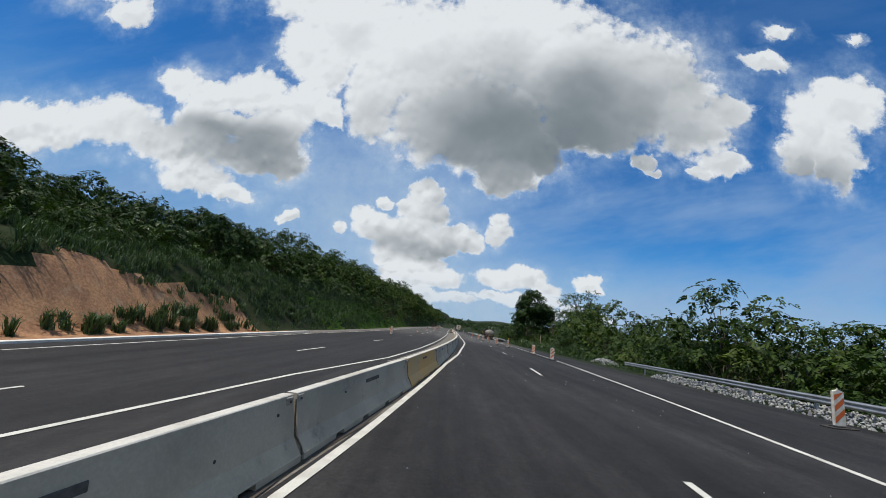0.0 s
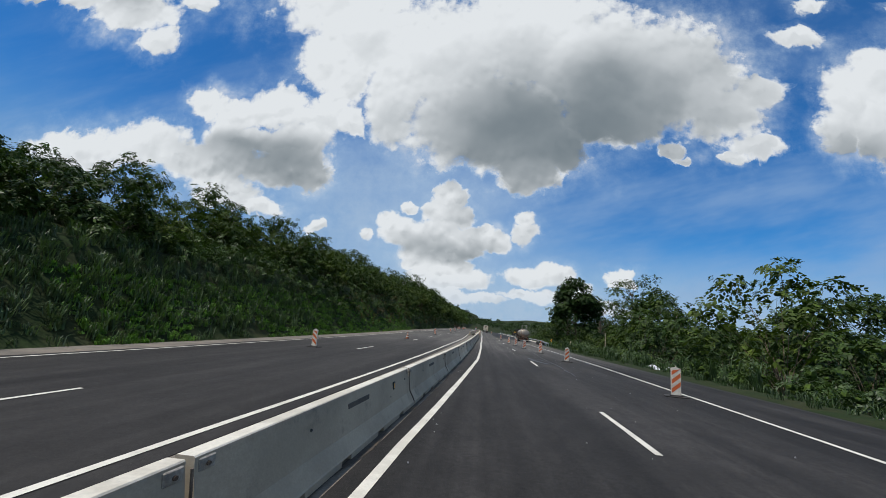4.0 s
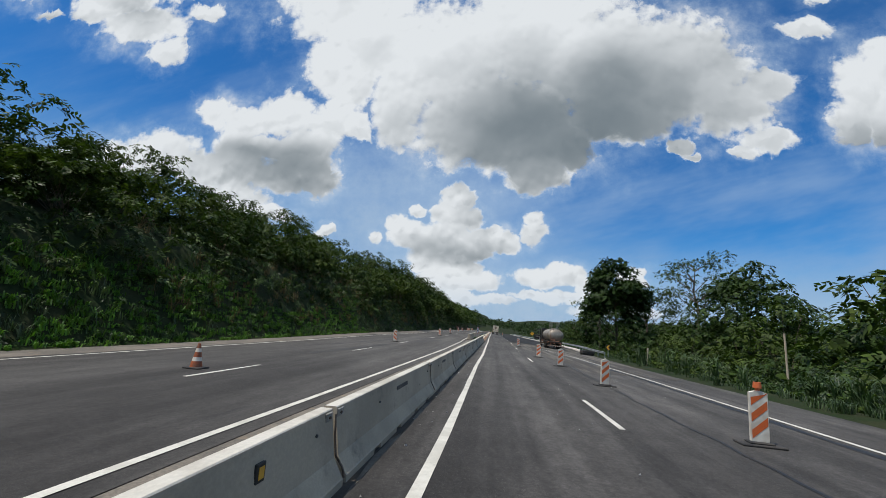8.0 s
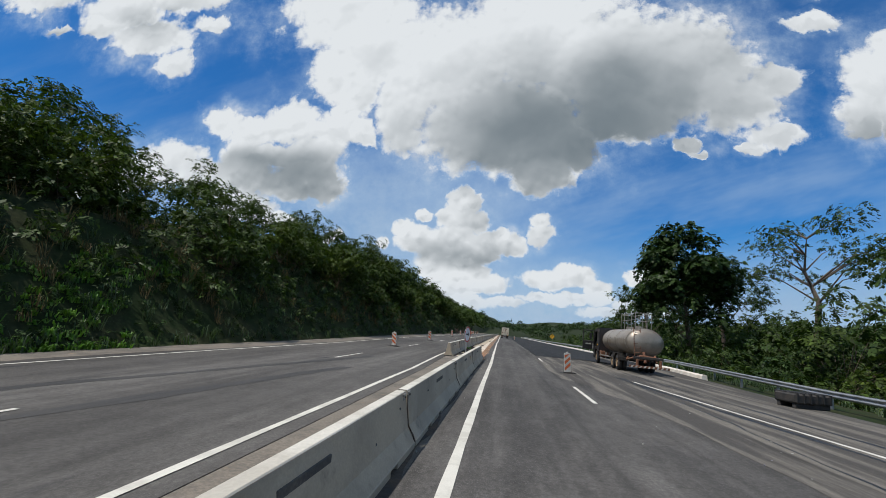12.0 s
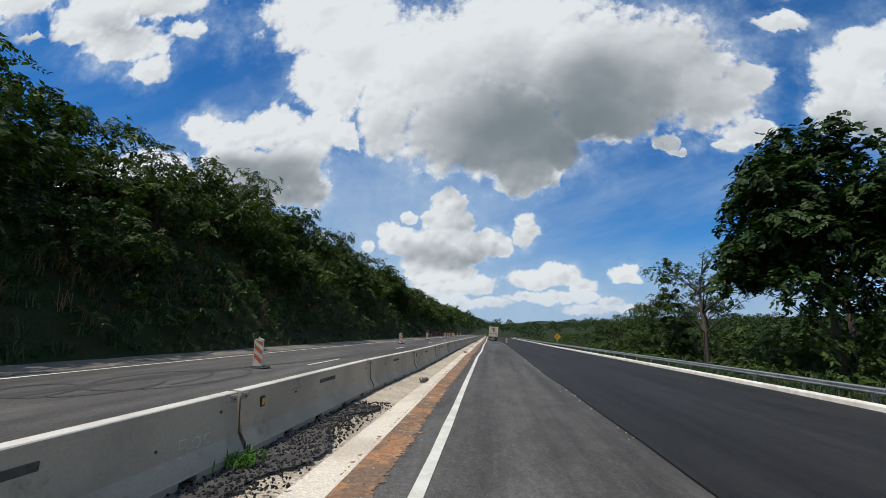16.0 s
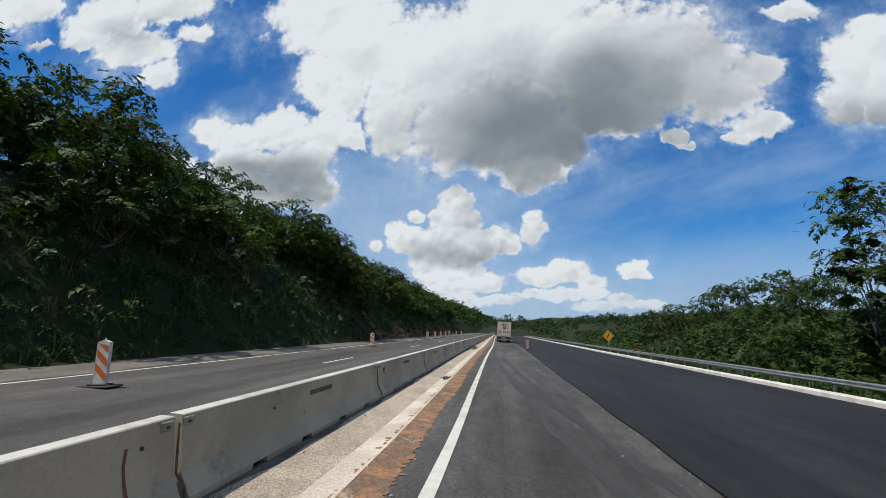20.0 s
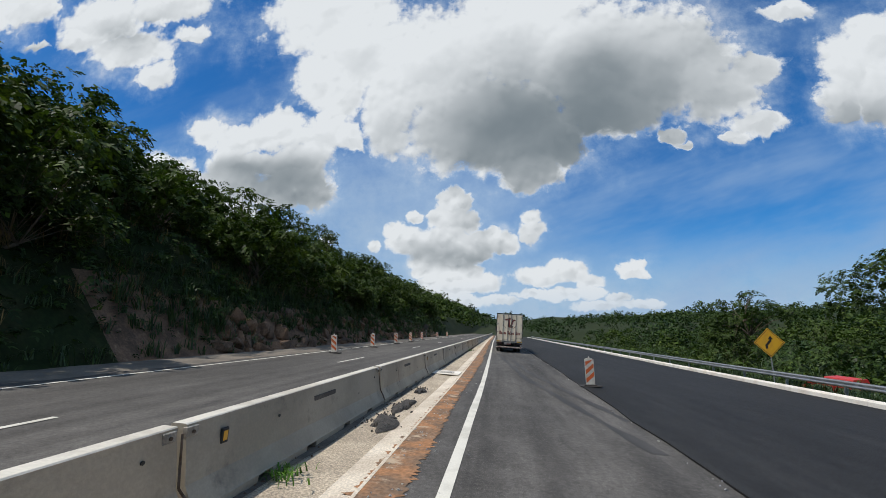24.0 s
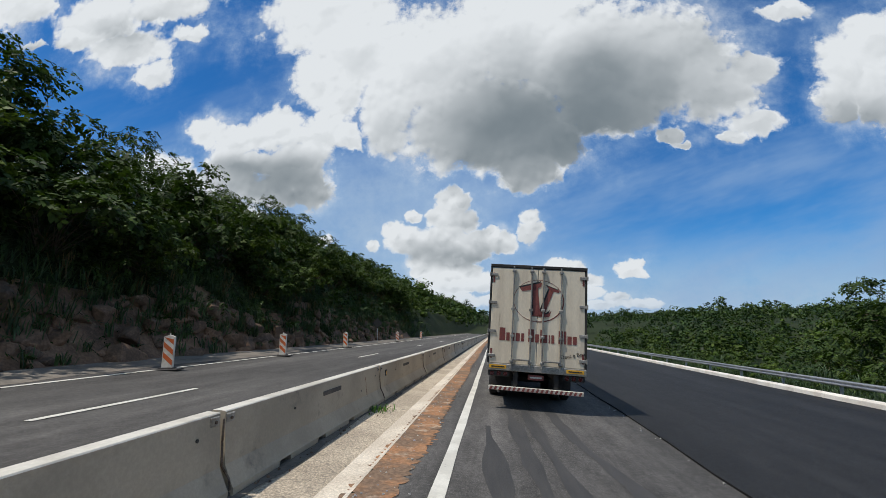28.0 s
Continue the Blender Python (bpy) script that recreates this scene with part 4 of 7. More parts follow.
def foliage(name, rng, centres, radii, count, size, mat, flat=0.75, core=0.66, inner=None, broad=0.22):
    """Leaves round shaded inner bodies, as one mesh."""
    skin = leaves(rng, centres, radii, count, size, flat, broad=broad)
    if not core:
        return quick_mesh(name, skin, 4, mat)
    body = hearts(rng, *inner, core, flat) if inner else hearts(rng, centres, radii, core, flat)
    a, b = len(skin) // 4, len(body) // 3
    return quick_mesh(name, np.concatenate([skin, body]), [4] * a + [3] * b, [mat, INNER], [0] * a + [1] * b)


def limb(verts, faces, pts, radii, sides=6):
    """A bent, tapering branch through pts."""
    base = len(verts)
    for i, p in enumerate(pts):
        ahead = (Vector(pts[min(i + 1, len(pts) - 1)]) - Vector(pts[max(i - 1, 0)])).normalized()
        x = ahead.orthogonal().normalized()
        y = ahead.cross(x)
        for k in range(sides):
            a = 2 * math.pi * k / sides
            verts.append(tuple(Vector(p) + (x * math.cos(a) + y * math.sin(a)) * radii[i]))
    for i in range(len(pts) - 1):
        for k in range(sides):
            a, b = base + i * sides + k, base + i * sides + (k + 1) % sides
            faces.append((a, b, b + sides, a + sides))


def build_tree(seed, height, spread, leaf, count, mat, label, category="tree", bare=0.3, stems=1, clumps=26, lean=0.0, dome=0.9, group="", crown_flat=0.75, core=0.0, broad=0.3):
    """A tree with a forked trunk, limbs that reach every clump of leaves, and a ragged crown."""
    rng = np.random.default_rng(seed)
    root = empty("tree" if category == "tree" else "shrub", Matrix(), label, category, group)
    verts, faces = [], []
    top = height * bare
    centres, radii = [], []
    for k in range(clumps):
        a, e = rng.uniform(0, 2 * math.pi), rng.random() ** (0.6 if bare > 0.1 else 1.3)
        r = spread * math.sqrt(rng.uniform(0.05, 1.0))
        roof = top + (height - top) * math.sqrt(max(0.0, 1 - (r / spread / 1.12) ** 2)) * dome
        z = top + (roof - top) * (0.25 + 0.75 * e)
        centres.append((r * math.cos(a) + lean * z, r * math.sin(a), z))
        radii.append(spread * rng.uniform(0.17, 0.34))
    for s in range(stems):
        foot = Vector((rng.normal() * 0.3 * (stems > 1), rng.normal() * 0.3 * (stems > 1), -0.3))
        fork = Vector((lean * top + rng.normal() * 0.25, rng.normal() * 0.25, top))
        r0 = 0.014 * height + 0.05
        limb(verts, faces, [foot, foot.lerp(fork, 0.5) + Vector((rng.normal() * 0.12, rng.normal() * 0.12, 0)), fork], [r0 * 1.3 / stems**0.5, r0 / stems**0.5, r0 * 0.8 / stems**0.5], 7)
        leader = [fork]
        if bare > 0.25:
            crest = Vector((lean * height * 0.8 + rng.normal() * 0.5, rng.normal() * 0.5, height * 0.84))
            bend = fork.lerp(crest, 0.5) + Vector((rng.normal() * 0.04 * height, rng.normal() * 0.04 * height, 0))
            leader = [fork, fork.lerp(bend, 0.5), bend, bend.lerp(crest, 0.5), crest]
            limb(verts, faces, leader, [r0 * 0.8, r0 * 0.62, r0 * 0.45, r0 * 0.28, r0 * 0.12], 6)
        for c in [Vector(v) for v in centres][s::stems][:14 if bare < 0.25 else 24]:
            fork = max((p for p in leader if p.z <= c.z - 0.35 * math.hypot(c.x - p.x, c.y - p.y)), key=lambda p: p.z, default=leader[0])
            mid = fork.lerp(c, 0.5) + Vector((rng.normal() * 0.2, rng.normal() * 0.2, 0.12 * (c - fork).length))
            limb(verts, faces, [fork, mid, c], [r0 * (0.34 if bare > 0.3 else 0.22), r0 * (0.16 if bare > 0.3 else 0.1), 0.012], 4)
    trunk = new("trunk", mesh_of("trunk", verts, faces, BARK, smooth=True))
    deep = [(c, r) for c, r in zip(centres, radii) if not group or c[2] < top + (height - top) * 0.68]
    deep = ([c for c, r in deep], [r for c, r in deep]) if deep else None
    crown = new("crown", foliage("crown", rng, centres, radii, count, leaf, mat, crown_flat, core, deep, broad))
    trunk.parent = crown.parent = root
    return root


def scatter(rng, count, q_range, l_range, gap, test=None):
    """Places along the road, kept apart from each other."""
    got = []
    for _ in range(count * 30):
        q, l = rng.uniform(*q_range), rng.uniform(*l_range)
        if test and not test(q, l):
            continue
        if all((q - a) ** 2 + (l - b) ** 2 > gap**2 for a, b in got):
            got.append((q, l))
            if len(got) == count:
                break
    return got


def plant(protos, spots, rng, lo, hi, sink=0.2):
    for q, l in spots:
        src = protos[rng.integers(len(protos))]
        s = rng.uniform(lo, hi) * (float(HILL_UP(q)) * float(np.interp(q, (-20, 45, 80), (1.12, 1.08, 1.0))) if l < 0 else float(np.interp(q, (0, 20, 45, 75, 105, 118, 150, 170, 245, 275), (1.15, 1.1, 1.0, 1.0, 1.1, 1.1, 1.2, 1.35, 1.35, 0.95))) * (1.0 if l < 0 or q < 108 else float(np.interp(l, (22, 36), (0.55, 1.0)))))
        p = places(q, l, float(ground_height(q, l)) - sink)
        m = Matrix.Translation(p) @ pose(0, 0, 0, rng.normal() * 4, rng.normal() * 4, rng.uniform(0, 360))
        ob = copy_thing(src, m)
        ob.scale = (s, s, s * rng.uniform(0.88, 1.12))


rng = np.random.default_rng(5)
HILL = "leafy green tree in a dense hillside thicket"
hill_protos = [build_tree(100 + k, 5.6 + 0.5 * k, 3.1 + 0.25 * k, 0.245, 6000, LEAF_HILL, HILL, bare=0.03, stems=2, clumps=44, group="hillside trees", crown_flat=0.6, core=0) for k in range(4)]
# hillside trees again, in darker leaves that stand in for a cloud's shadow
cloud_shade_protos = [build_tree(110 + k, 6.0 + 0.6 * k, 3.3 + 0.3 * k, 0.245, 6000, LEAF_DARK, "tree on the crest above the grassy slope, cloud shade in its leaf colour", bare=0.03, stems=2, clumps=44, group="hillside trees", crown_flat=0.6, core=0.0) for k in range(2)]
VALLEY = "dark green bushy tree in the valley thicket"
valley_protos = [build_tree(200 + k, 6.5 + 0.8 * k, 3.0 + 0.3 * k, 0.27, 2900, LEAF_DARK if k < 3 else LEAF_HILL, VALLEY, bare=0.12, stems=1 + k % 2, clumps=40, group="valley trees", crown_flat=0.65, core=0.16, broad=0.3) for k in range(4)]


def hill_test(q, l):
    d = float(LEFT_TOE(q)) - l
    need = 6.8 * float(GRASS_ZONE(q)) + (1.3 if q < 60 else 2.2) + float(FOOT_LAWN(q))
    return need + 0.9 < d < need + 9.5


spots = scatter(rng, 128, (-16, 345), (-48, -13), 3.7, hill_test) + scatter(rng, 26, (225, 330), (-26, -15), 3.4, lambda q, l: 3.0 < float(LEFT_TOE(q)) - l < 11)
plant(hill_protos, [p for p in spots if p[0] > 62], rng, 0.8, 1.12)
plant(cloud_shade_protos, [p for p in spots if p[0] <= 62], rng, 0.9, 1.25)


def valley_test(q, l):
    e = l - float(RIGHT_EDGE(q))
    return e > (9.5 if q < 150 else 9.5 + 0.05 * (q - 150))


spots = scatter(rng, 50, (4, 72), (20, 42), 4.0, valley_test) + scatter(rng, 40, (84, 150), (20, 52), 4.4, valley_test) + scatter(rng, 78, (150, 330), (24, 62), 4.8, valley_test)
plant(valley_protos, spots, rng, 0.9, 1.45, 0.4)
for src in hill_protos + cloud_shade_protos + valley_protos:
    q, l = rng.uniform(30, 90), rng.uniform(50, 80)
    src.matrix_basis = Matrix.Translation(places(q, l, float(ground_height(q, l)) - 0.3))


# ---- gutter, dirt and drain beside the second row of barriers ----
GUT_R = lambda q: np.minimum(OUR_LINE(q) - 0.97, BAR_TWO(q) + 1.9)


def build_gutter():
    q = np.arange(141.0, 420.0, 1.5)
    shape = [(0.34, 0.006), (0.62, -0.03), (0.86, -0.05), (1.0, -0.02), (1.14, 0.012), (1.16, 0.012)]
    rows = []
    for f, z in shape:
        rows.append(places(q, BAR_TWO(q) + 0.34 + (GUT_R(q) - BAR_TWO(q) - 0.34) * (f - 0.34) / 0.82, z))
    w, n = len(rows), len(q)
    verts = np.stack(rows, 1).reshape(-1, 3)
    faces, index = [], []
    for i in range(n - 1):
        for k in range(w - 1):
            faces.append((i * w + k, i * w + k + 1, (i + 1) * w + k + 1, (i + 1) * w + k))
            index.append(0 if k < 2 else 1)
    ob = new("gutter", mesh_of("gutter", verts, faces, [GUTTER_ROUGH, GUTTER], index))
    return tagged(ob, "cast concrete gutter with a rough bed and a smooth pale lip", "gutter", kind="structure")


GUTTER_ROUGH = material("rough_gutter_bed", (0.64, 0.53, 0.39), (0.5, 0.41, 0.3), 0.9, 34, 0.95, bump=1.0, spots=((0.2, 0.165, 0.125), 7.0, 0.56, 0.7), fleck=0.45)
DIRT = material("red_dirt_on_asphalt", (0.22, 0.148, 0.1), (0.4, 0.205, 0.105), 1.6, 16, 0.98, bump=0.8, spots=((0.4, 0.31, 0.22), 2.4, 0.57, 0.7), spec=0.1, amount=(0.42, 0.6))
build_gutter()
tagged(strip("dirt_strip", lambda q: GUT_R(q) - 0.06, lambda q: np.minimum(OUR_LINE(q) - 0.16, GUT_R(q) + 0.5 + 0.07 * bumps(q, 0 * q, 13, 61)), 136, 420, 0.008, DIRT, 0.06, 0.0, 0.04, cols=2, seed=9), "red dirt washed along the asphalt edge", "dirt", kind="structure")
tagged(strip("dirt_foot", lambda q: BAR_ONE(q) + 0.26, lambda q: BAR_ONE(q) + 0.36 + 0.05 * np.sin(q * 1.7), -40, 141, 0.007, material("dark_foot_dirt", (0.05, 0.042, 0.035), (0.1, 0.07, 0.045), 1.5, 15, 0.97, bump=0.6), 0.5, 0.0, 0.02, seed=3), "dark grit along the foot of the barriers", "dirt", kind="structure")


tagged(strip("dirt_foot", lambda q: BAR_TWO(q) + 0.27, lambda q: BAR_TWO(q) + 0.42 + 0.06 * bumps(q, 0 * q, 3, 66), 141, 420, 0.011, material("dark_gutter_grit", (0.1, 0.085, 0.07), (0.17, 0.145, 0.115), 1.5, 15, 0.97, bump=0.8), 0.5, 0.0, 0.025, seed=5), "dark grit along the foot of the barriers", "dirt", kind="structure")


def build_drain(q, l):
    root = empty("drain_inlet", at_road(q, l, 0.0), "pale concrete drain inlet with dark slots in the gutter", "drain")
    bm = bmesh.new()
    box(bm, (-0.65, -0.75, 0.0), (0.55, 0.75, 0.03), 0.012)
    part("slab", bm, KERB, root)
    for k in range(4):
        bm = bmesh.new()
        box(bm, (-0.4, -0.42 + k * 0.24, 0.024), (0.28, -0.33 + k * 0.24, 0.034), 0.0)
        part("slot", bm, BLACK, root, "dark open slot")


build_drain(240.3, -2.15)


def stones(name, rng, count, place, size, mat, label, kind="stuff"):
    base = np.array([(1, 0, 0), (0, 1, 0), (-1, 0, 0), (0, -1, 0), (0, 0, 1), (0, 0, -0.6)], float)
    tri = [(0, 1, 4), (1, 2, 4), (2, 3, 4), (3, 0, 4), (1, 0, 5), (2, 1, 5), (3, 2, 5), (0, 3, 5)]
    verts, faces = [], []
    for k in range(count):
        p = place(rng)
        s = size * rng.uniform(0.5, 1.5)
        turn = np.array(Euler(rng.uniform(0, 6.28, 3)).to_matrix())
        v = (base * rng.uniform(0.6, 1.3, base.shape) * s) @ turn.T + p
        faces += [tuple(i + len(verts) for i in f) for f in tri]
        verts += v.tolist()
    ob = new(name, mesh_of(name, verts, faces, mat))
    return tagged(ob, label, "stones", kind=kind)


rng = np.random.default_rng(77)


def on_ground(q, l, up=0.0):
    return places(q, l, float(ground_height(q, l)) + up)


stones("crushed_stone", rng, 3800, lambda r: (lambda q, u: places(q, 11.7 + u * 2.4, 0.3 * (1 - (2 * u - 1) ** 2) * r.random() ** 0.4 + (0 if u < 0.5 else -0.3 * (u - 0.5))))(r.uniform(5, 32), r.random()), 0.06, GRAVEL, "heap of pale crushed stone behind the guard rail")
stones("crushed_stone", rng, 900, lambda r: (lambda a, b: places(50 + 3.0 * a, 14.3 + 1.6 * b, -0.25 + 0.75 * max(0.0, 1 - a * a - b * b) * r.random() ** 0.3))(r.uniform(-0.75, 0.75), r.uniform(-0.75, 0.75)), 0.1, GRAVEL, "small heap of pale crushed stone on the verge")
stones("loose_chips", rng, 420, lambda r: places(r.uniform(0, 260), r.uniform(1.2, 6.5) if r.random() < 0.6 else r.uniform(-1.6, -0.9), 0.01), 0.02, GRAVEL, "scattered pale stone chips on the asphalt")
stones("loose_chips", rng, 260, lambda r: (lambda q: places(q, SEAM(q) - 0.1 + r.normal() * 0.06, 0.01))(r.uniform(155, 290)), 0.022, GRAVEL, "pale stone chips along the asphalt seam")
tagged(strip("asphalt_spill", lambda q: BAR_TWO(q) + 0.42, lambda q: BAR_TWO(q) + 1.15 + 0.35 * bumps(q, 0 * q, 4, 51) + 0.12 * bumps(q, 0 * q, 1.1, 52), 146.5, 157.5, 0.014, material("crumbled_asphalt", (0.045, 0.041, 0.037), (0.085, 0.075, 0.064), 2.5, 22, 0.97, bump=1.0, spots=((0.2, 0.12, 0.07), 1.6, 0.62, 0.76)), 0.08, 0.0, 0.035, cols=3, seed=15), "crumbled dark asphalt spilled over the gutter", "rubble", kind="structure")
stones("rubble", rng, 3000, lambda r: (lambda q: places(q, BAR_TWO(q) + r.uniform(0.35, 1.2) + 0.1 * r.normal(), 0.018))(r.uniform(146.5, 158)), 0.022, ASPHALT_NEW, "broken dark rubble in the gutter")
stones("dirt_grit", rng, 1500, lambda r: (lambda q: places(q, GUT_R(q) + abs(r.normal()) * 0.3, 0.01))(r.uniform(141, 290)), 0.018, GRAVEL, "pale grit and pebbles on the dirt strip")
stones("dark_grit", rng, 900, lambda r: (lambda q: places(q, BAR_TWO(q) + 0.3 + abs(r.normal()) * 0.12, 0.012))(r.uniform(141, 285)), 0.02, ROCK, "dark grit at the foot of the barriers")


# ---- rocks of the cut ----
def build_rocks():
    r = np.random.default_rng(31)
    root = empty("rock_face", Matrix.Translation(on_ground(240, -14)), "brown broken rock face at the foot of the hill", "rock face")
    root["kind"] = "structure"
    inv = root.matrix_basis.inverted()
    for k in range(260):
        q = r.uniform(241, 318)
        d = r.uniform(0.15, 2.1)
        bm = bmesh.new()
        size = r.uniform(0.3, 0.85) * Vector((r.uniform(0.5, 0.8), r.uniform(0.7, 1.5), r.uniform(0.45, 0.95)))
        for j in range(18):
            p = Vector(r.normal(size=3)).normalized()
            p = Vector(math.copysign(abs(c) ** 0.6, c) for c in p) * r.uniform(0.75, 1.0)
            bm.verts.new((p.x * size.x, p.y * size.y, p.z * size.z))
        bmesh.ops.convex_hull(bm, input=bm.verts)
        bmesh.ops.delete(bm, geom=[v for v in bm.verts if not v.link_faces], context="VERTS")
        bmesh.ops.bevel(bm, geom=bm.edges[:], offset=0.03, segments=1, affect="EDGES")
        m = inv @ Matrix.Translation(on_ground(q, float(LEFT_TOE(q)) - d, -0.05)) @ pose(0, 0, 0, r.uniform(-30, 30), r.uniform(-30, 20), r.uniform(-40, 40))
        bmesh.ops.transform(bm, matrix=m, verts=bm.verts)
        part("rock", bm, ROCK, root)


build_rocks()


# ---- signs ----
def disc(bm, r, y, sides=40, mat=0, inner=0.0):
    ring = [(math.cos(2 * math.pi * k / sides), math.sin(2 * math.pi * k / sides)) for k in range(sides)]
    a = [bm.verts.new((x * r, y, z * r)) for x, z in ring]
    if not inner:
        bm.faces.new(a).material_index = mat
        return
    b = [bm.verts.new((x * inner, y, z * inner)) for x, z in ring]
    for k in range(sides):
        bm.faces.new((a[k], a[(k + 1) % sides], b[(k + 1) % sides], b[k])).material_index = mat


def flat(bm, pts, y, mat=0):
    bm.faces.new([bm.verts.new((x, y, z)) for x, z in pts]).material_index = mat


def build_round_sign():
    m = at_road(138.5, -2.25, 0, 74)
    root = empty("traffic_sign", m, "round red-bordered sign with a black arrow on a pale post", "traffic sign")
    bm = bmesh.new()
    tube(bm, (0, 0.05, -0.05), (0, 0.05, 1.95), 0.04, sides=14)
    part("post", bm, STEEL, root)
    bm = bmesh.new()
    tube(bm, (0, 0.0, 1.56), (0, 0.012, 1.56), 0.5, sides=48)
    part("plate", bm, SIGN_FACE, root)
    bm = bmesh.new()
    disc(bm, 0.5, 0, 48, 0, 0.41)
    bmesh.ops.translate(bm, verts=bm.verts, vec=(0, -0.004, 1.56))
    part("border", bm, RED_PAINT, root, "red border")
    bm = bmesh.new()
    flat(bm, [(-0.26, -0.05), (0.06, -0.05), (0.06, -0.15), (0.28, 0.0), (0.06, 0.15), (0.06, 0.05), (-0.26, 0.05)], 0)
    bmesh.ops.translate(bm, verts=bm.verts, vec=(0, -0.005, 1.56))
    part("arrow", bm, BLACK, root, "black arrow")


build_round_sign()


def build_diamond(q, l, size, name_label, base=None, h=2.35, back=False, turn=0):
    g = float(ground_height(q, l))
    root = empty("warning_sign", at_road(q, l, g, turn, False), name_label, "traffic sign")
    z0 = h - g
    bm = bmesh.new()
    tube(bm, (0, 0.04, -0.3), (0, 0.04, z0 + size * 0.4), 0.035, sides=10)
    part("post", bm, STEEL, root)
    r = size * 0.7071
    bm = bmesh.new()
    prism(bm, [(0, z0 - r), (r, z0), (0, z0 + r), (-r, z0)], 0.0, 0.008, "y")
    part("plate", bm, BLACK if back else YELLOW, root)
    if not back:
        bm = bmesh.new()
        for k in range(4):
            a0, a1 = k * math.pi / 2, (k + 1) * math.pi / 2
            p = lambda a, s: (math.sin(a) * r * s, z0 - math.cos(a) * r * s)
            flat(bm, [p(a0, 0.93), p(a1, 0.93), p(a1, 0.89), p(a0, 0.89)], -0.003)
        part("border", bm, BLACK, root, "thin black border")
        bm = bmesh.new()
        w = size * 0.055
        for pts in ([(-3.6, -5.2), (-1.6, -5.2), (-1.6, -2.6), (-3.6, -2.0)], [(-3.6, -2.0), (-1.6, -2.6), (1.8, 1.2), (0.2, 2.2)], [(0.2, 2.2), (1.8, 1.2), (2.0, 3.0), (0.3, 3.0)], [(-1.0, 2.8), (3.4, 2.8), (1.3, 6.0)]):
            flat(bm, [(x * w, z0 + z * w) for x, z in pts], -0.004)
        part("arrow", bm, BLACK, root, "black winding arrow")
    return root


build_diamond(247.5, 15.2, 1.15, "yellow diamond warning sign with a black winding arrow")
build_diamond(300, -12.9, 0.8, "dark back of a diamond traffic sign", h=1.9, back=True)


def build_chevron(q, l, w, h, z, label, rows=1):
    g = float(ground_height(q, l))
    root = empty("chevron_marker", at_road(q, l, g, 0, False), label, "traffic sign")
    bm = bmesh.new()
    box(bm, (-0.04, 0.02, -0.2), (0.04, 0.08, z + h * 0.4), 0.005)
    part("post", bm, STEEL, root)
    bm = bmesh.new()
    box(bm, (-w / 2, 0, z - h / 2), (w / 2, 0.015, z + h / 2), 0.0)
    part("plate", bm, BLACK, root)
    for k in range(rows):
        c = z + (k - (rows - 1) / 2) * h / rows
        bm = bmesh.new()
        s = h / rows * 0.42
        flat(bm, [(w * 0.4, c + s), (0.02 * w, c + s), (-w * 0.4, c), (0.02 * w, c - s), (w * 0.4, c - s), (0.0, c)], -0.004)
        part("chevron", bm, YELLOW, root, "yellow chevron")


build_chevron(127.5, 13.6, 0.5, 0.6, 1.2, "black chevron marker with a yellow arrow")


def build_cone(q, l):
    root = empty("traffic_cone", at_road(q, l) @ Matrix.Scale(0.8, 4), "grimy orange traffic cone with dusty pale bands", "traffic cone")
    bm = bmesh.new()
    box(bm, (-0.36, -0.36, 0), (0.36, 0.36, 0.06), 0.02)
    part("foot", bm, RUBBER, root)
    bm = bmesh.new()
    tube(bm, (0, 0, 0.05), (0, 0, 0.3), 0.24, 0.19, 20)
    tube(bm, (0, 0, 0.45), (0, 0, 0.65), 0.16, 0.12, 20)
    tube(bm, (0, 0, 0.8), (0, 0, 1.0), 0.09, 0.05, 20)
    part("body", bm, material("grimy_orange_rubber", (0.42, 0.1, 0.03), (0.26, 0.09, 0.045), 4, 20, 0.75, bump=0.15, spots=((0.14, 0.1, 0.07), 5, 0.55, 0.72)), root)
    for a, b, r0, r1 in ((0.3, 0.45, 0.19, 0.16), (0.65, 0.8, 0.12, 0.09)):
        bm = bmesh.new()
        tube(bm, (0, 0, a), (0, 0, b), r0, r1, 20)
        part("band", bm, SIGN_WHITE, root, "dusty white band")


build_cone(87.0, -9.6)


def build_crate(q, l):
    root = empty("black_crate", at_road(q, l, 0.0, 12), "worn black ribbed plastic crate on skids", "crate")
    bm = bmesh.new()
    box(bm, (-0.75, -0.5, 0.18), (0.75, 0.5, 0.55), 0.06)
    part("body", bm, RUBBER, root)
    for k in range(6):
        bm = bmesh.new()
        x = -0.66 + k * 0.264
        box(bm, (x - 0.03, -0.53, 0.2), (x + 0.03, 0.53, 0.58), 0.01)
        part("rib", bm, BLACK, root)
    for y in (-0.35, 0.35):
        bm = bmesh.new()
        box(bm, (-0.7, y - 0.08, 0.0), (0.7, y + 0.08, 0.18), 0.02)
        part("skid", bm, RUBBER, root)


build_crate(129.5, 11.6)


def build_pole(q, l, h, r, lean, label):
    bm = bmesh.new()
    tube(bm, (0, 0, -0.4), (lean * h, 0, h), r, r * 0.85, 9)
    ob = part("fence_post", bm, CONCRETE_WORN, None, label)
    ob.matrix_basis = Matrix.Translation(on_ground(q, l))
    return tagged(ob, label, "post")


build_pole(102, 17.5, 4.2, 0.065, 0.0, "weathered grey wooden pole among the shrubs")
build_pole(123.5, 16.5, 2.0, 0.11, 0.12, "pale leaning wooden post on the verge")


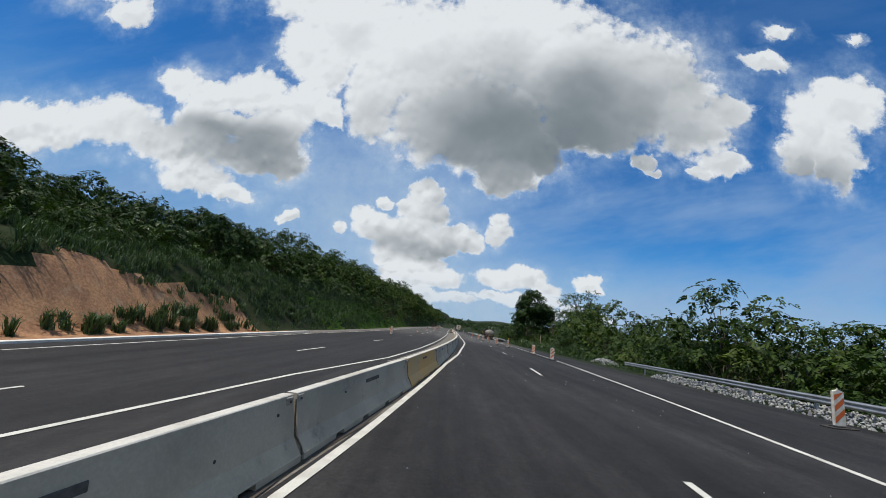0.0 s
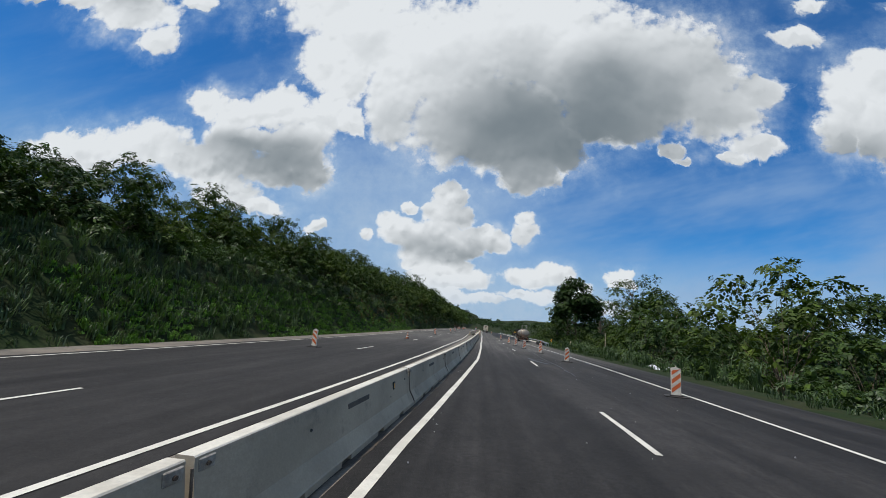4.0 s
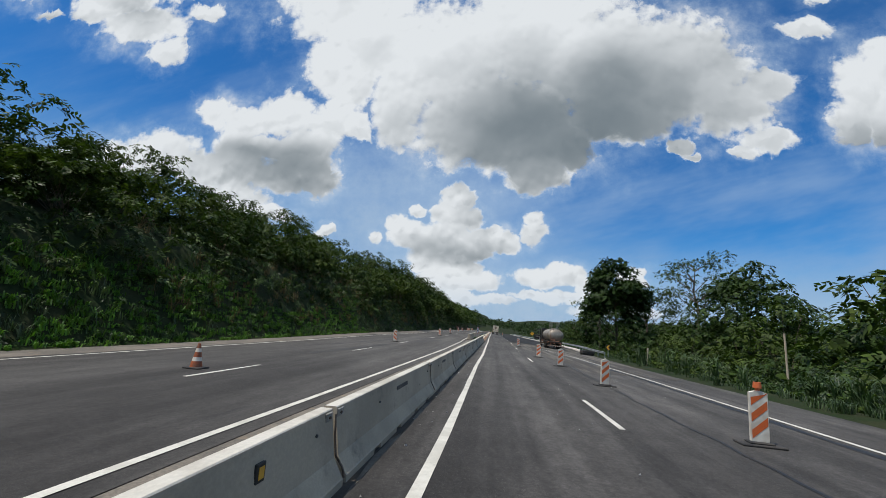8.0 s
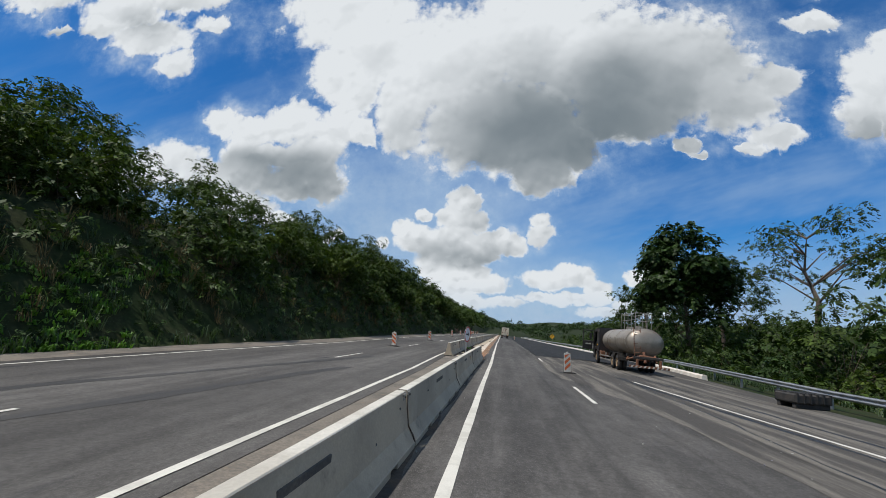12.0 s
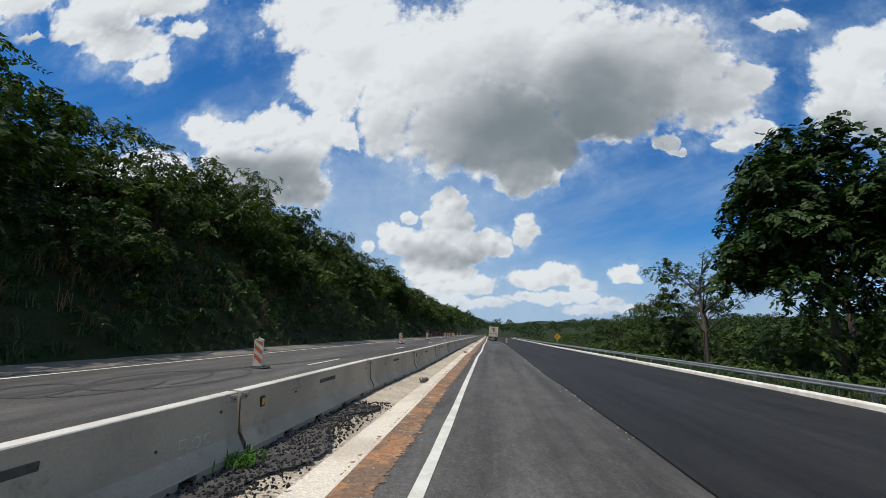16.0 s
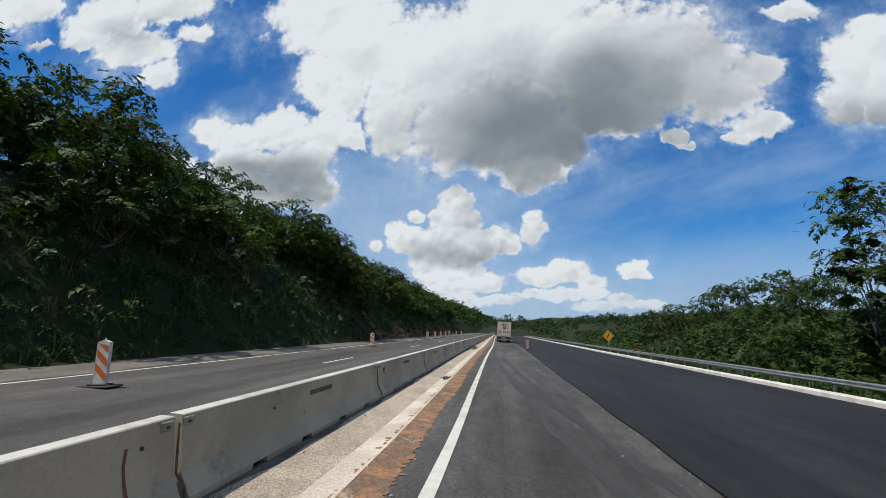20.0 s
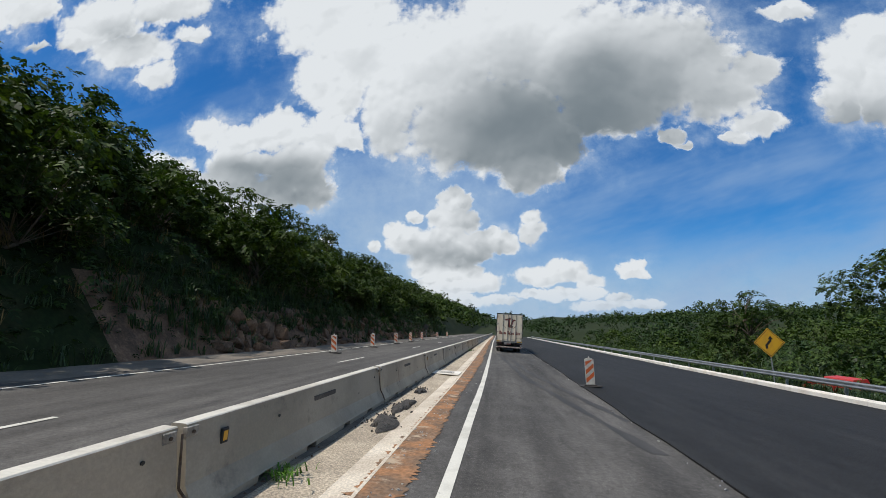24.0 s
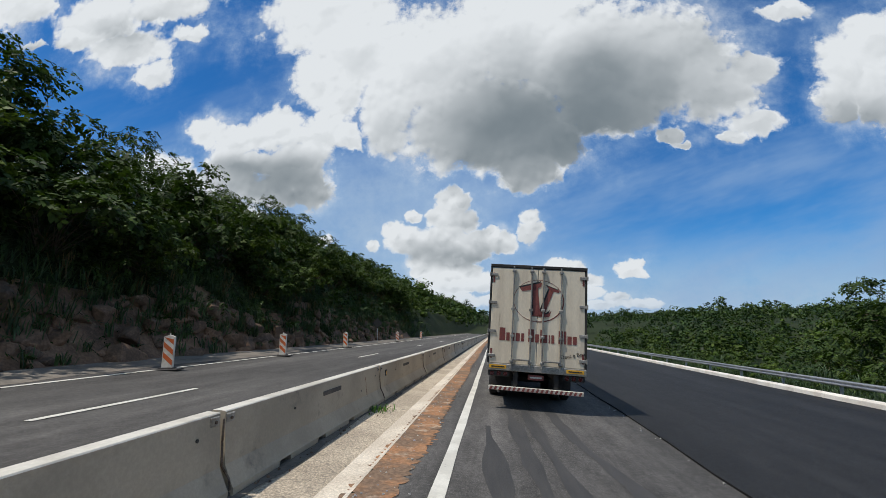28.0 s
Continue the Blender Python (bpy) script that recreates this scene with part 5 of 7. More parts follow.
# ---- box truck ----
CREAM = material("dusty_cream_panel", (0.8, 0.69, 0.52), (0.68, 0.57, 0.42), 0.9, 25, 0.6, bump=0.06, spots=((0.34, 0.26, 0.18), 1.9, 0.58, 0.8), fleck=0.88, stretch=(3.0, 1.0, 0.4))
DULL_STEEL = material("dull_grey_steel", (0.4, 0.38, 0.34), (0.27, 0.25, 0.22), 1.5, 25, 0.55, 0.4, 0.1, spots=((0.2, 0.1, 0.05), 3, 0.62, 0.8))
ALU = material("weathered_aluminium", (0.5, 0.5, 0.49), (0.4, 0.4, 0.39), 1.0, 25, 0.45, 0.6, 0.1, fleck=0.9)
TYRE = material("tyre_rubber", (0.02, 0.02, 0.02), (0.045, 0.04, 0.035), 3, 30, 0.9, bump=0.4)
MAROON = material("faded_maroon_paint", (0.22, 0.05, 0.04), (0.28, 0.075, 0.055), 3, 25, 0.6, bump=0.02)
LENS = material("red_lamp_lens", (0.14, 0.018, 0.013), (0.1, 0.014, 0.012), 3, 25, 0.25, bump=0.0)
CHASSIS = material("grimy_black_chassis", (0.02, 0.019, 0.018), (0.05, 0.042, 0.034), 2, 20, 0.8, bump=0.2)
RUST = material("rusty_red_steel", (0.24, 0.1, 0.05), (0.15, 0.065, 0.035), 2.5, 20, 0.85, bump=0.3, spots=((0.34, 0.22, 0.13), 2, 0.55, 0.75))
GLASS = material("dark_cab_glass", (0.02, 0.025, 0.027), (0.03, 0.035, 0.035), 1, 8, 0.12, bump=0.0)
TYRE_HUB = material("dusty_yellow_wheel", (0.34, 0.24, 0.14), (0.22, 0.15, 0.09), 3, 20, 0.75, bump=0.2)


def build_wheel(parent, x, y, r, w, hub=DULL_STEEL, out=-1):
    """A truck wheel whose axle lies along x; out is the side of its visible face."""
    bm = bmesh.new()
    prof = [(0.0, r * 0.58), (0.02, r * 0.62), (0.02, r * 0.92), (0.06, r), (w - 0.06, r), (w - 0.02, r * 0.92), (w - 0.02, r * 0.62), (w, r * 0.58)]
    n = 28
    rings = [[bm.verts.new((x - out * (d - w / 2), y + rr * math.cos(2 * math.pi * k / n), r + rr * math.sin(2 * math.pi * k / n))) for k in range(n)] for d, rr in prof]
    for a, b in zip(rings, rings[1:]):
        for k in range(n):
            bm.faces.new((a[k], a[(k + 1) % n], b[(k + 1) % n], b[k]))
    tyre = part("tyre", bm, TYRE, parent, smooth=True)
    bm = bmesh.new()
    prof = [(0.03, 0.02), (0.0, 0.18 * r), (0.02, 0.24 * r), (0.08, 0.3 * r), (0.1, 0.44 * r), (0.05, 0.5 * r), (0.01, 0.58 * r)]
    rings = [[bm.verts.new((x - out * (d - w / 2), y + rr * math.cos(2 * math.pi * k / n), r + rr * math.sin(2 * math.pi * k / n))) for k in range(n)] for d, rr in prof]
    for a, b in zip(rings, rings[1:]):
        for k in range(n):
            bm.faces.new((a[k], a[(k + 1) % n], b[(k + 1) % n], b[k]))
    bm.faces.new(rings[0])
    rim = part("rim", bm, hub, tyre)
    bm = bmesh.new()
    for k in range(8):
        a = 2 * math.pi * k / 8
        c = Vector((x + out * (w / 2 - 0.06), y + 0.36 * r * math.cos(a), r + 0.36 * r * math.sin(a)))
        tube(bm, c, c + Vector((out * 0.05, 0, 0)), 0.02, sides=6)
    part("nuts", bm, hub, tyre)


def build_box_truck(q, l):
    """A semi-trailer with a box body; y runs ahead from its rear doors."""
    root = empty("box_truck", at_road(q, l), "cream box trailer truck with maroon emblem on its rear doors", "truck")
    W, B, T, L = 1.25, 1.10, 3.72, 14.2
    bm = bmesh.new()
    box(bm, (-W, 0.06, B), (W, L, T - 0.02), 0.02)
    for k in range(90):
        y = 0.25 + k * 0.155
        for x in (-W - 0.012, W - 0.006):
            box(bm, (x, y, B + 0.12), (x + 0.018, y + 0.06, T - 0.12), 0.0)
    part("cargo_box", bm, ALU, root, "weathered corrugated aluminium box")
    bm = bmesh.new()
    box(bm, (-W - 0.02, -0.01, T - 0.06), (W + 0.02, L + 0.02, T + 0.02), 0.01)
    box(bm, (-W - 0.02, 0.0, B), (-W + 0.03, 0.1, T), 0.008)
    box(bm, (W - 0.03, 0.0, B), (W + 0.02, 0.1, T), 0.008)
    part("roof_frame", bm, CHASSIS, root, "dark grey roof edge and corner posts")
    bm = bmesh.new()
    box(bm, (-W - 0.01, -0.02, 0.95), (W + 0.01, 0.12, 1.12), 0.012)
    part("sill", bm, DULL_STEEL, root, "grimy steel rear sill")
    doors = []
    for side in (-1, 1):
        bm = bmesh.new()
        x0, x1 = (-W + 0.04, -0.008) if side < 0 else (0.008, W - 0.04)
        box(bm, (x0, 0.0, B + 0.03), (x1, 0.07, T - 0.09), 0.008)
        doors.append(part("door", bm, CREAM, root, "dusty cream rear door with rust streaks"))
    for fx in (-0.64, -0.17, 0.14, 0.6):
        bm = bmesh.new()
        x = fx
        tube(bm, (x, -0.035, B - 0.04), (x, -0.035, T - 0.03), 0.021, sides=10)
        for z in (B + 0.1, 1.85, 2.55, T - 0.15):
            box(bm, (x - 0.05, -0.06, z - 0.035), (x + 0.05, 0.0, z + 0.035), 0.01)
        part("locking_bar", bm, DULL_STEEL, root, "pale steel locking bar")
        bm = bmesh.new()
        s = 1 if fx in (-0.64, 0.14) else -1
        box(bm, (x - (0.34 if s < 0 else 0.0), -0.075, B + 0.13), (x + (0.34 if s > 0 else 0.0), -0.05, B + 0.17), 0.008)
        part("lock_handle", bm, DULL_STEEL, root)
    for x in (-W + 0.08, W - 0.08):
        for z in (1.32, 1.95, 2.7, 3.45):
            bm = bmesh.new()
            box(bm, (x - 0.1, -0.025, z - 0.04), (x + 0.1, 0.0, z + 0.04), 0.01)
            tube(bm, (x + (0.1 if x > 0 else -0.1), -0.02, z - 0.06), (x + (0.1 if x > 0 else -0.1), -0.02, z + 0.06), 0.02, sides=8)
            part("hinge", bm, DULL_STEEL, root)
        for z, h in ((1.25, 0.25), (3.25, 0.25)):
            bm = bmesh.new()
            box(bm, (x - 0.025, -0.006, z), (x + 0.025, 0.0, z + h), 0.0)
            part("reflective_strip", bm, MAROON, root, "faded red reflective strip")
    # emblem: plain shapes in maroon with dark shadows inside an oval ring
    def emblem(off, mat, dx, dz, nm, lb):
        bm = bmesh.new()
        c = (0.0, 2.8)
        k = 0.66
        for pts in ([(-0.72, 0.5), (-0.62, 0.36), (-0.3, 0.42), (0.12, 0.56), (0.16, 0.76), (0.08, 0.72), (-0.3, 0.62)],
                    [(-0.22, 0.52), (-0.02, 0.56), (0.12, -0.62), (-0.16, -0.62)],
                    [(0.04, -0.62), (0.26, -0.56), (0.62, 0.44), (0.46, 0.5)],
                    [(0.34, 0.62), (0.86, 0.44), (0.82, 0.36), (0.62, 0.4), (0.5, 0.42)],
                    [(-0.22, -0.62), (0.46, -0.62), (0.54, -0.36), (0.4, -0.5), (-0.18, -0.54)]):
            flat(bm, [(c[0] + (x + dx) * k, c[1] + (z + dz) * k) for x, z in pts], -off)
        part(nm, bm, mat, root, lb)
    emblem(0.004, BLACK, -0.05, 0.05, "emblem_shadow", "thin black shadow of the emblem")
    emblem(0.007, MAROON, 0.0, 0.0, "emblem", "faded maroon emblem")
    bm = bmesh.new()
    n = 56
    for k in range(n):
        a0, a1 = 2 * math.pi * k / n, 2 * math.pi * (k + 1) / n
        w0 = 0.022 + 0.03 * max(0, math.cos(a0 + 0.8))
        flat(bm, [(math.cos(a) * r * 0.66 + 0.02, 2.8 + math.sin(a) * r * 0.56) for a, r in ((a0, 1), (a1, 1), (a1, 1 - w0), (a0, 1 - w0))], -0.0035)
    part("emblem_ring", bm, MAROON, root, "thin maroon oval ring")
    # the company's wordmark, as plain blocks
    x = -0.98
    for word in ((0.17, 0.11, 0.12, 0.13, 0.1), (0.17, 0.12, 0.07, 0.13, 0.06, 0.1), (0.13, 0.08, 0.13, 0.12)):
        for k, w in enumerate(word):
            tall = 0.33 if k == 0 or w in (0.07, 0.08) else 0.21
            bm = bmesh.new()
            flat(bm, [(x + 0.012, 1.72), (x + w - 0.012, 1.72), (x + w - 0.012, 1.72 + tall), (x + 0.012, 1.72 + tall)], -0.006)
            part("wordmark_block", bm, MAROON, root, "maroon block of the wordmark")
            x += w + 0.008
        x += 0.075
    txt = bpy.data.curves.new("motto", "FONT")
    txt.body, txt.size, txt.extrude = "Deus \u00e9 Bom", 0.13, 0.001
    tob = new("motto", txt)
    tob.data.materials.append(BLACK)
    tob.parent = root
    tob.matrix_basis = pose(0.62, -0.006, 1.34, 90, 0, 0) @ pose(0, 0, 0, 0, 0, 12)
    # lights, plates, bumper
    for sx in (-1, 1):
        bm = bmesh.new()
        box(bm, (sx * 0.95 - 0.28, 0.02, 0.8), (sx * 0.95 + 0.28, 0.12, 0.94), 0.02)
        housing = part("lamp_housing", bm, CHASSIS, root)
        for k in range(3):
            bm = bmesh.new()
            tube(bm, (sx * 0.95 - 0.17 + k * 0.17, 0.015, 0.87), (sx * 0.95 - 0.17 + k * 0.17, 0.05, 0.87), 0.055, sides=18)
            part("tail_lamp", bm, LENS, housing, "red round tail lamp")
        bm = bmesh.new()
        box(bm, (sx * 0.98 - 0.22, -0.026, 1.0), (sx * 0.98 + 0.22, -0.02, 1.09), 0.004, 0)
        box(bm, (sx * 0.98 - 0.17, -0.029, 1.03), (sx * 0.98 + 0.17, -0.026, 1.06), 0.0, 1)
        part("yellow_plate", bm, [YELLOW, BLACK], root, "yellow plate with a dark bar")
        bm = bmesh.new()
        box(bm, (sx * 0.52 - 0.06, 0.05, 0.42), (sx * 0.52 + 0.06, 0.16, 1.0), 0.01)
        part("bumper_bracket", bm, CHASSIS, root)
    bm = bmesh.new()
    box(bm, (-0.2, 0.03, 0.76), (0.2, 0.05, 0.89), 0.006, 0)
    box(bm, (-0.15, 0.026, 0.805), (0.15, 0.03, 0.845), 0.0, 1)
    part("licence_plate", bm, [MAROON, WHITE_CAP], root, "red licence plate with a pale bar")
    bm = bmesh.new()
    box(bm, (-1.2, -0.03, 0.46), (1.2, 0.09, 0.56), 0.01)
    bumper = part("bumper", bm, WHITE_CAP, root, "white rear bumper with dark red slanted stripes")
    for k in range(20):
        bm = bmesh.new()
        x = -1.18 + k * 0.118
        flat(bm, [(x, 0.465), (x + 0.06, 0.465), (x + 0.1, 0.555), (x + 0.04, 0.555)], -0.034)
        part("stripe", bm, MAROON, bumper)
    bm = bmesh.new()
    for sx in (-0.5, 0.5):
        box(bm, (sx - 0.06, 0.1, 0.78), (sx + 0.06, L - 0.2, 1.02), 0.01)
    for y in (2.6, 3.85, 5.1):
        box(bm, (-0.9, y - 0.08, 0.45), (0.9, y + 0.08, 0.62), 0.02)
    box(bm, (-W, 0.4, 1.02), (W, L, 1.1), 0.0)
    part("chassis", bm, CHASSIS, root)
    for y in (2.6, 3.85, 5.1):
        for x, out in ((-1.08, -1), (-0.76, -1), (0.76, 1), (1.08, 1)):
            build_wheel(root, x, y, 0.52, 0.27, DULL_STEEL, out)
    for sx in (-0.86, 0.86):
        bm = bmesh.new()
        box(bm, (sx - 0.32, 1.9, 0.3), (sx + 0.32, 1.93, 0.98), 0.01)
        part("mud_flap", bm, RUBBER, root)
    # tractor
    bm = bmesh.new()
    prism(bm, [(14.7, 0.9), (16.6, 0.75), (16.75, 1.6), (16.45, 2.75), (16.0, 3.05), (14.7, 3.1)], -1.2, 1.2, "x")
    bmesh.ops.bevel(bm, geom=bm.edges[:], offset=0.06, segments=2, affect="EDGES")
    part("cab", bm, CREAM, root, "pale tractor cab")
    bm = bmesh.new()
    for sx in (-0.45, 0.45):
        box(bm, (sx - 0.06, 11.5, 0.75), (sx + 0.06, 16.4, 0.98), 0.01)
    part("tractor_frame", bm, CHASSIS, root)
    for y in (12.3, 13.6):
        for x, out in ((-1.05, -1), (-0.74, -1), (0.74, 1), (1.05, 1)):
            build_wheel(root, x, y, 0.52, 0.27, DULL_STEEL, out)
    for x, out in ((-1.05, -1), (1.05, 1)):
        build_wheel(root, x, 15.8, 0.52, 0.28, DULL_STEEL, out)
        bm = bmesh.new()
        box(bm, (out * 1.36 - 0.1, 16.3, 2.0), (out * 1.36 + 0.1, 16.4, 2.6), 0.03)
        part("mirror", bm, BLACK, root)
    return root


build_box_truck(264.2, 1.04)


# ---- parked tank truck ----
TANK = material("dusty_silver_tank", (0.37, 0.32, 0.26), (0.27, 0.23, 0.185), 0.6, 18, 0.42, 0.5, 0.08, spots=((0.26, 0.17, 0.1), 1.2, 0.56, 0.74), fleck=0.9)
CAB = material("dusty_brown_black_cab", (0.02, 0.016, 0.015), (0.036, 0.026, 0.023), 1.2, 20, 0.45, bump=0.05)


def build_tank_truck(q, l, turn):
    root = empty("tank_truck", at_road(q, l, 0.006, turn), "dusty silver water tank truck with an open dark cab door", "truck")
    # tank: a rounded barrel along y with domed ends
    bm = bmesh.new()
    n, cz = 32, 2.02
    stations = [(-3.32, 0.02), (-3.3, 0.35), (-3.2, 0.7), (-3.02, 0.93), (-2.85, 1.0), (-0.6, 1.0), (1.6, 1.0), (4.2, 1.0), (4.38, 0.93), (4.56, 0.7), (4.66, 0.35), (4.68, 0.02)]
    rings = [[bm.verts.new((1.18 * k * math.cos(2 * math.pi * i / n), y, cz + 0.9 * k * math.sin(2 * math.pi * i / n))) for i in range(n)] for y, k in stations]
    for a, b in zip(rings, rings[1:]):
        for i in range(n):
            bm.faces.new((a[i], a[(i + 1) % n], b[(i + 1) % n], b[i]))
    part("tank", bm, TANK, root, "dusty silver tank", smooth=True)
    for y in (-2.85, 0.0, 2.6, 4.2):
        bm = bmesh.new()
        prev = None
        for i in range(n + 1):
            a = 2 * math.pi * i / n
            cur = [bm.verts.new((1.2 * k * math.cos(a), y + d, cz + 0.92 * k * math.sin(a))) for k, d in ((0.99, -0.04), (1.008, -0.03), (1.008, 0.03), (0.99, 0.04))]
            if prev:
                for k in range(3):
                    bm.faces.new((prev[k], cur[k], cur[k + 1], prev[k + 1]))
            prev = cur
        part("tank_band", bm, TANK, root)
    for k in range(6):
        bm = bmesh.new()
        y = -2.6 + k * 1.3
        box(bm, (-1.205, y - 0.16, 2.16), (-1.19, y, 2.22), 0.0, 0)
        box(bm, (-1.205, y, 2.16), (-1.19, y + 0.16, 2.22), 0.0, 1)
        part("reflector", bm, [WHITE_CAP, LENS], root, "red and white reflector")
    # walkway rails on top
    for sx in (-0.5, 0.5):
        bm = bmesh.new()
        tube(bm, (sx, -2.6, 3.95), (sx, 1.2, 3.95), 0.022, sides=6)
        tube(bm, (sx, -2.6, 3.5), (sx, 1.2, 3.5), 0.018, sides=6)
        for k in range(5):
            y = -2.6 + k * 0.95
            tube(bm, (sx, y, 2.82), (sx, y, 3.95), 0.022, sides=6)
        part("top_rail", bm, DULL_STEEL, root, "thin steel railing")
    bm = bmesh.new()
    for y in (-2.6, 1.2):
        tube(bm, (-0.5, y, 3.95), (0.5, y, 3.95), 0.02, sides=6)
    part("cross_rail", bm, DULL_STEEL, root)
    for y in (-1.6, 0.6):
        bm = bmesh.new()
        tube(bm, (0, y, 2.86), (0, y, 3.1), 0.28, 0.26, 18)
        part("hatch", bm, TANK, root)
    # ladder and pipes at the rear
    bm = bmesh.new()
    for sx in (-0.75, -0.35):
        tube(bm, (sx, -3.4, 0.9), (sx, -3.1, 2.95), 0.022, sides=6)
    for k in range(7):
        z = 1.05 + k * 0.29
        tube(bm, (-0.75, -3.38 + k * 0.042, z), (-0.35, -3.38 + k * 0.042, z), 0.016, sides=6)
    part("ladder", bm, RUST, root, "rusty ladder")
    bm = bmesh.new()
    pts = [(-0.9, -2.4, 1.0), (-1.1, -2.8, 0.85), (-1.0, -3.3, 0.95), (-0.4, -3.55, 1.15), (0.4, -3.55, 1.1), (0.9, -3.4, 0.85)]
    for a, b in zip(pts, pts[1:]):
        tube(bm, a, b, 0.055, sides=8)
    tube(bm, (-0.2, -3.75, 0.75), (-0.2, -3.4, 1.4), 0.09, sides=10)
    tube(bm, (0.5, -3.75, 0.8), (0.5, -3.3, 1.2), 0.07, sides=10)
    box(bm, (-0.5, -3.7, 0.85), (0.1, -3.35, 1.2), 0.04)
    part("pipework", bm, RUST, root, "rusty spray pipes and pump")
    # chassis
    bm = bmesh.new()
    for sx in (-0.42, 0.42):
        box(bm, (sx - 0.05, -3.6, 0.82), (sx + 0.05, 8.2, 1.08), 0.01)
    for y in (-2.4, 0.2, 2.4, 4.2):
        box(bm, (-1.0, y - 0.06, 1.02), (1.0, y + 0.06, 1.22), 0.01)
    box(bm, (-0.9, -3.75, 0.95), (0.9, -3.6, 1.12), 0.02)
    part("chassis", bm, CHASSIS, root)
    bm = bmesh.new()
    box(bm, (-1.2, -3.95, 0.42), (1.2, -3.83, 0.56), 0.01)
    for sx in (-0.7, 0.7):
        box(bm, (sx - 0.05, -3.9, 0.5), (sx + 0.05, -3.6, 0.95), 0.01)
    bumper = part("bumper", bm, RUST, root, "rusty rear bumper with worn stripes")
    for k in range(9):
        bm = bmesh.new()
        x = -1.15 + k * 0.26
        flat(bm, [(x, 0.43), (x + 0.11, 0.43), (x + 0.19, 0.55), (x + 0.08, 0.55)], -3.955)
        part("stripe", bm, WHITE_CAP, bumper)
    for x in (-1.21, 1.21):
        bm = bmesh.new()
        for z in (0.52, 0.78):
            box(bm, (x - 0.03, 1.2, z - 0.05), (x + 0.03, 5.0, z + 0.05), 0.01)
        for y in (1.4, 3.0, 4.8):
            box(bm, (x * 0.967 - 0.03, y - 0.04, 0.45), (x * 0.967 + 0.03, y + 0.04, 1.05), 0.0)
        part("side_guard", bm, DULL_STEEL, root, "grey side guard rails")
    part("tool_box", box(bmesh.new(), (-1.2, 4.7, 0.62), (-0.6, 5.35, 1.1), 0.05), RUST, root)
    part("fuel_tank", box(bmesh.new(), (0.55, 2.6, 0.55), (1.2, 4.2, 1.05), 0.08), CHASSIS, root)
    for y in (-0.72, 0.72):
        for x, out in ((-1.09, -1), (-0.78, -1), (0.78, 1), (1.09, 1)):
            build_wheel(root, x, y, 0.53, 0.27, TYRE_HUB, out)
        for sx in (-0.95, 0.95):
            bm = bmesh.new()
            prev = None
            for i in range(9):
                a = math.radians(15 + i * 150 / 8)
                cur = [bm.verts.new((sx + d, y + 0.66 * math.cos(a), 0.53 + 0.66 * math.sin(a))) for d in (-0.32, 0.32)]
                if prev:
                    bm.faces.new((prev[0], cur[0], cur[1], prev[1]))
                prev = cur
            bmesh.ops.solidify(bm, geom=bm.faces[:], thickness=0.02)
            part("mudguard", bm, CHASSIS, root)
    for x, out in ((-1.07, -1), (1.07, 1)):
        build_wheel(root, x, 6.6, 0.53, 0.28, TYRE_HUB, out)
    # cab over the front axle
    for x0, x1 in ((-1.2, -1.14), (1.14, 1.2)):
        bm = prism(bmesh.new(), [(5.55, 1.05), (6.05, 1.05), (6.15, 1.25), (6.4, 1.3), (6.4, 2.72), (7.45, 2.65), (7.62, 1.55), (7.98, 1.5), (7.6, 2.7), (7.1, 2.858), (5.55, 2.858)], x0, x1, "x")
        part("side_wall", bm, CAB, root, "dusty brown-black cab side")
    part("back_wall", box(bmesh.new(), (-1.14, 5.55, 1.05), (1.14, 5.62, 2.858), 0.0), CAB, root)
    part("roof", prism(bmesh.new(), [(5.55, 2.86), (7.1, 2.86), (7.55, 2.7), (7.5, 2.78), (7.1, 2.93), (5.55, 2.93)], -1.2, 1.2, "x"), CAB, root)
    part("front_panel", prism(bmesh.new(), [(7.3, 0.6), (7.95, 0.6), (8.04, 1.5), (7.9, 1.62), (7.3, 1.3)], -1.2, 1.2, "x"), CAB, root)
    part("cab_floor", box(bmesh.new(), (-1.14, 5.62, 1.15), (1.14, 7.3, 1.28), 0.0), CHASSIS, root)
    bm = bmesh.new()
    prism(bm, [(7.88, 1.62), (7.92, 1.62), (7.56, 2.7), (7.52, 2.7)], -1.1, 1.1, "x")
    part("windscreen", bm, GLASS, root)
    bm = bmesh.new()
    prism(bm, [(6.42, 1.3), (7.6, 1.5), (7.7, 1.6), (7.5, 2.6), (6.42, 2.7)], 1.15, 1.19, "x")
    part("far_door", bm, CAB, root)
    bm = bmesh.new()
    for x in (-0.65, 0.55):
        box(bm, (x - 0.26, 6.0, 1.28), (x + 0.26, 6.5, 1.6), 0.05)
        box(bm, (x - 0.25, 5.85, 1.55), (x + 0.25, 6.02, 2.3), 0.06)
    part("seat", bm, RUBBER, root, "dark cab seats")
    bm = bmesh.new()
    n2 = 20
    for i in range(n2):
        a0, a1 = 2 * math.pi * i / n2, 2 * math.pi * (i + 1) / n2
        c = Vector((-0.62, 7.1, 1.85))
        p0 = c + Vector((0.22 * math.cos(a0), 0.12 * math.sin(a0), 0.18 * math.sin(a0)))
        p1 = c + Vector((0.22 * math.cos(a1), 0.12 * math.sin(a1), 0.18 * math.sin(a1)))
        tube(bm, p0, p1, 0.018, sides=6)
    box(bm, (-1.1, 7.3, 1.5), (1.1, 7.6, 1.8), 0.05)
    part("steering_wheel", bm, BLACK, root)
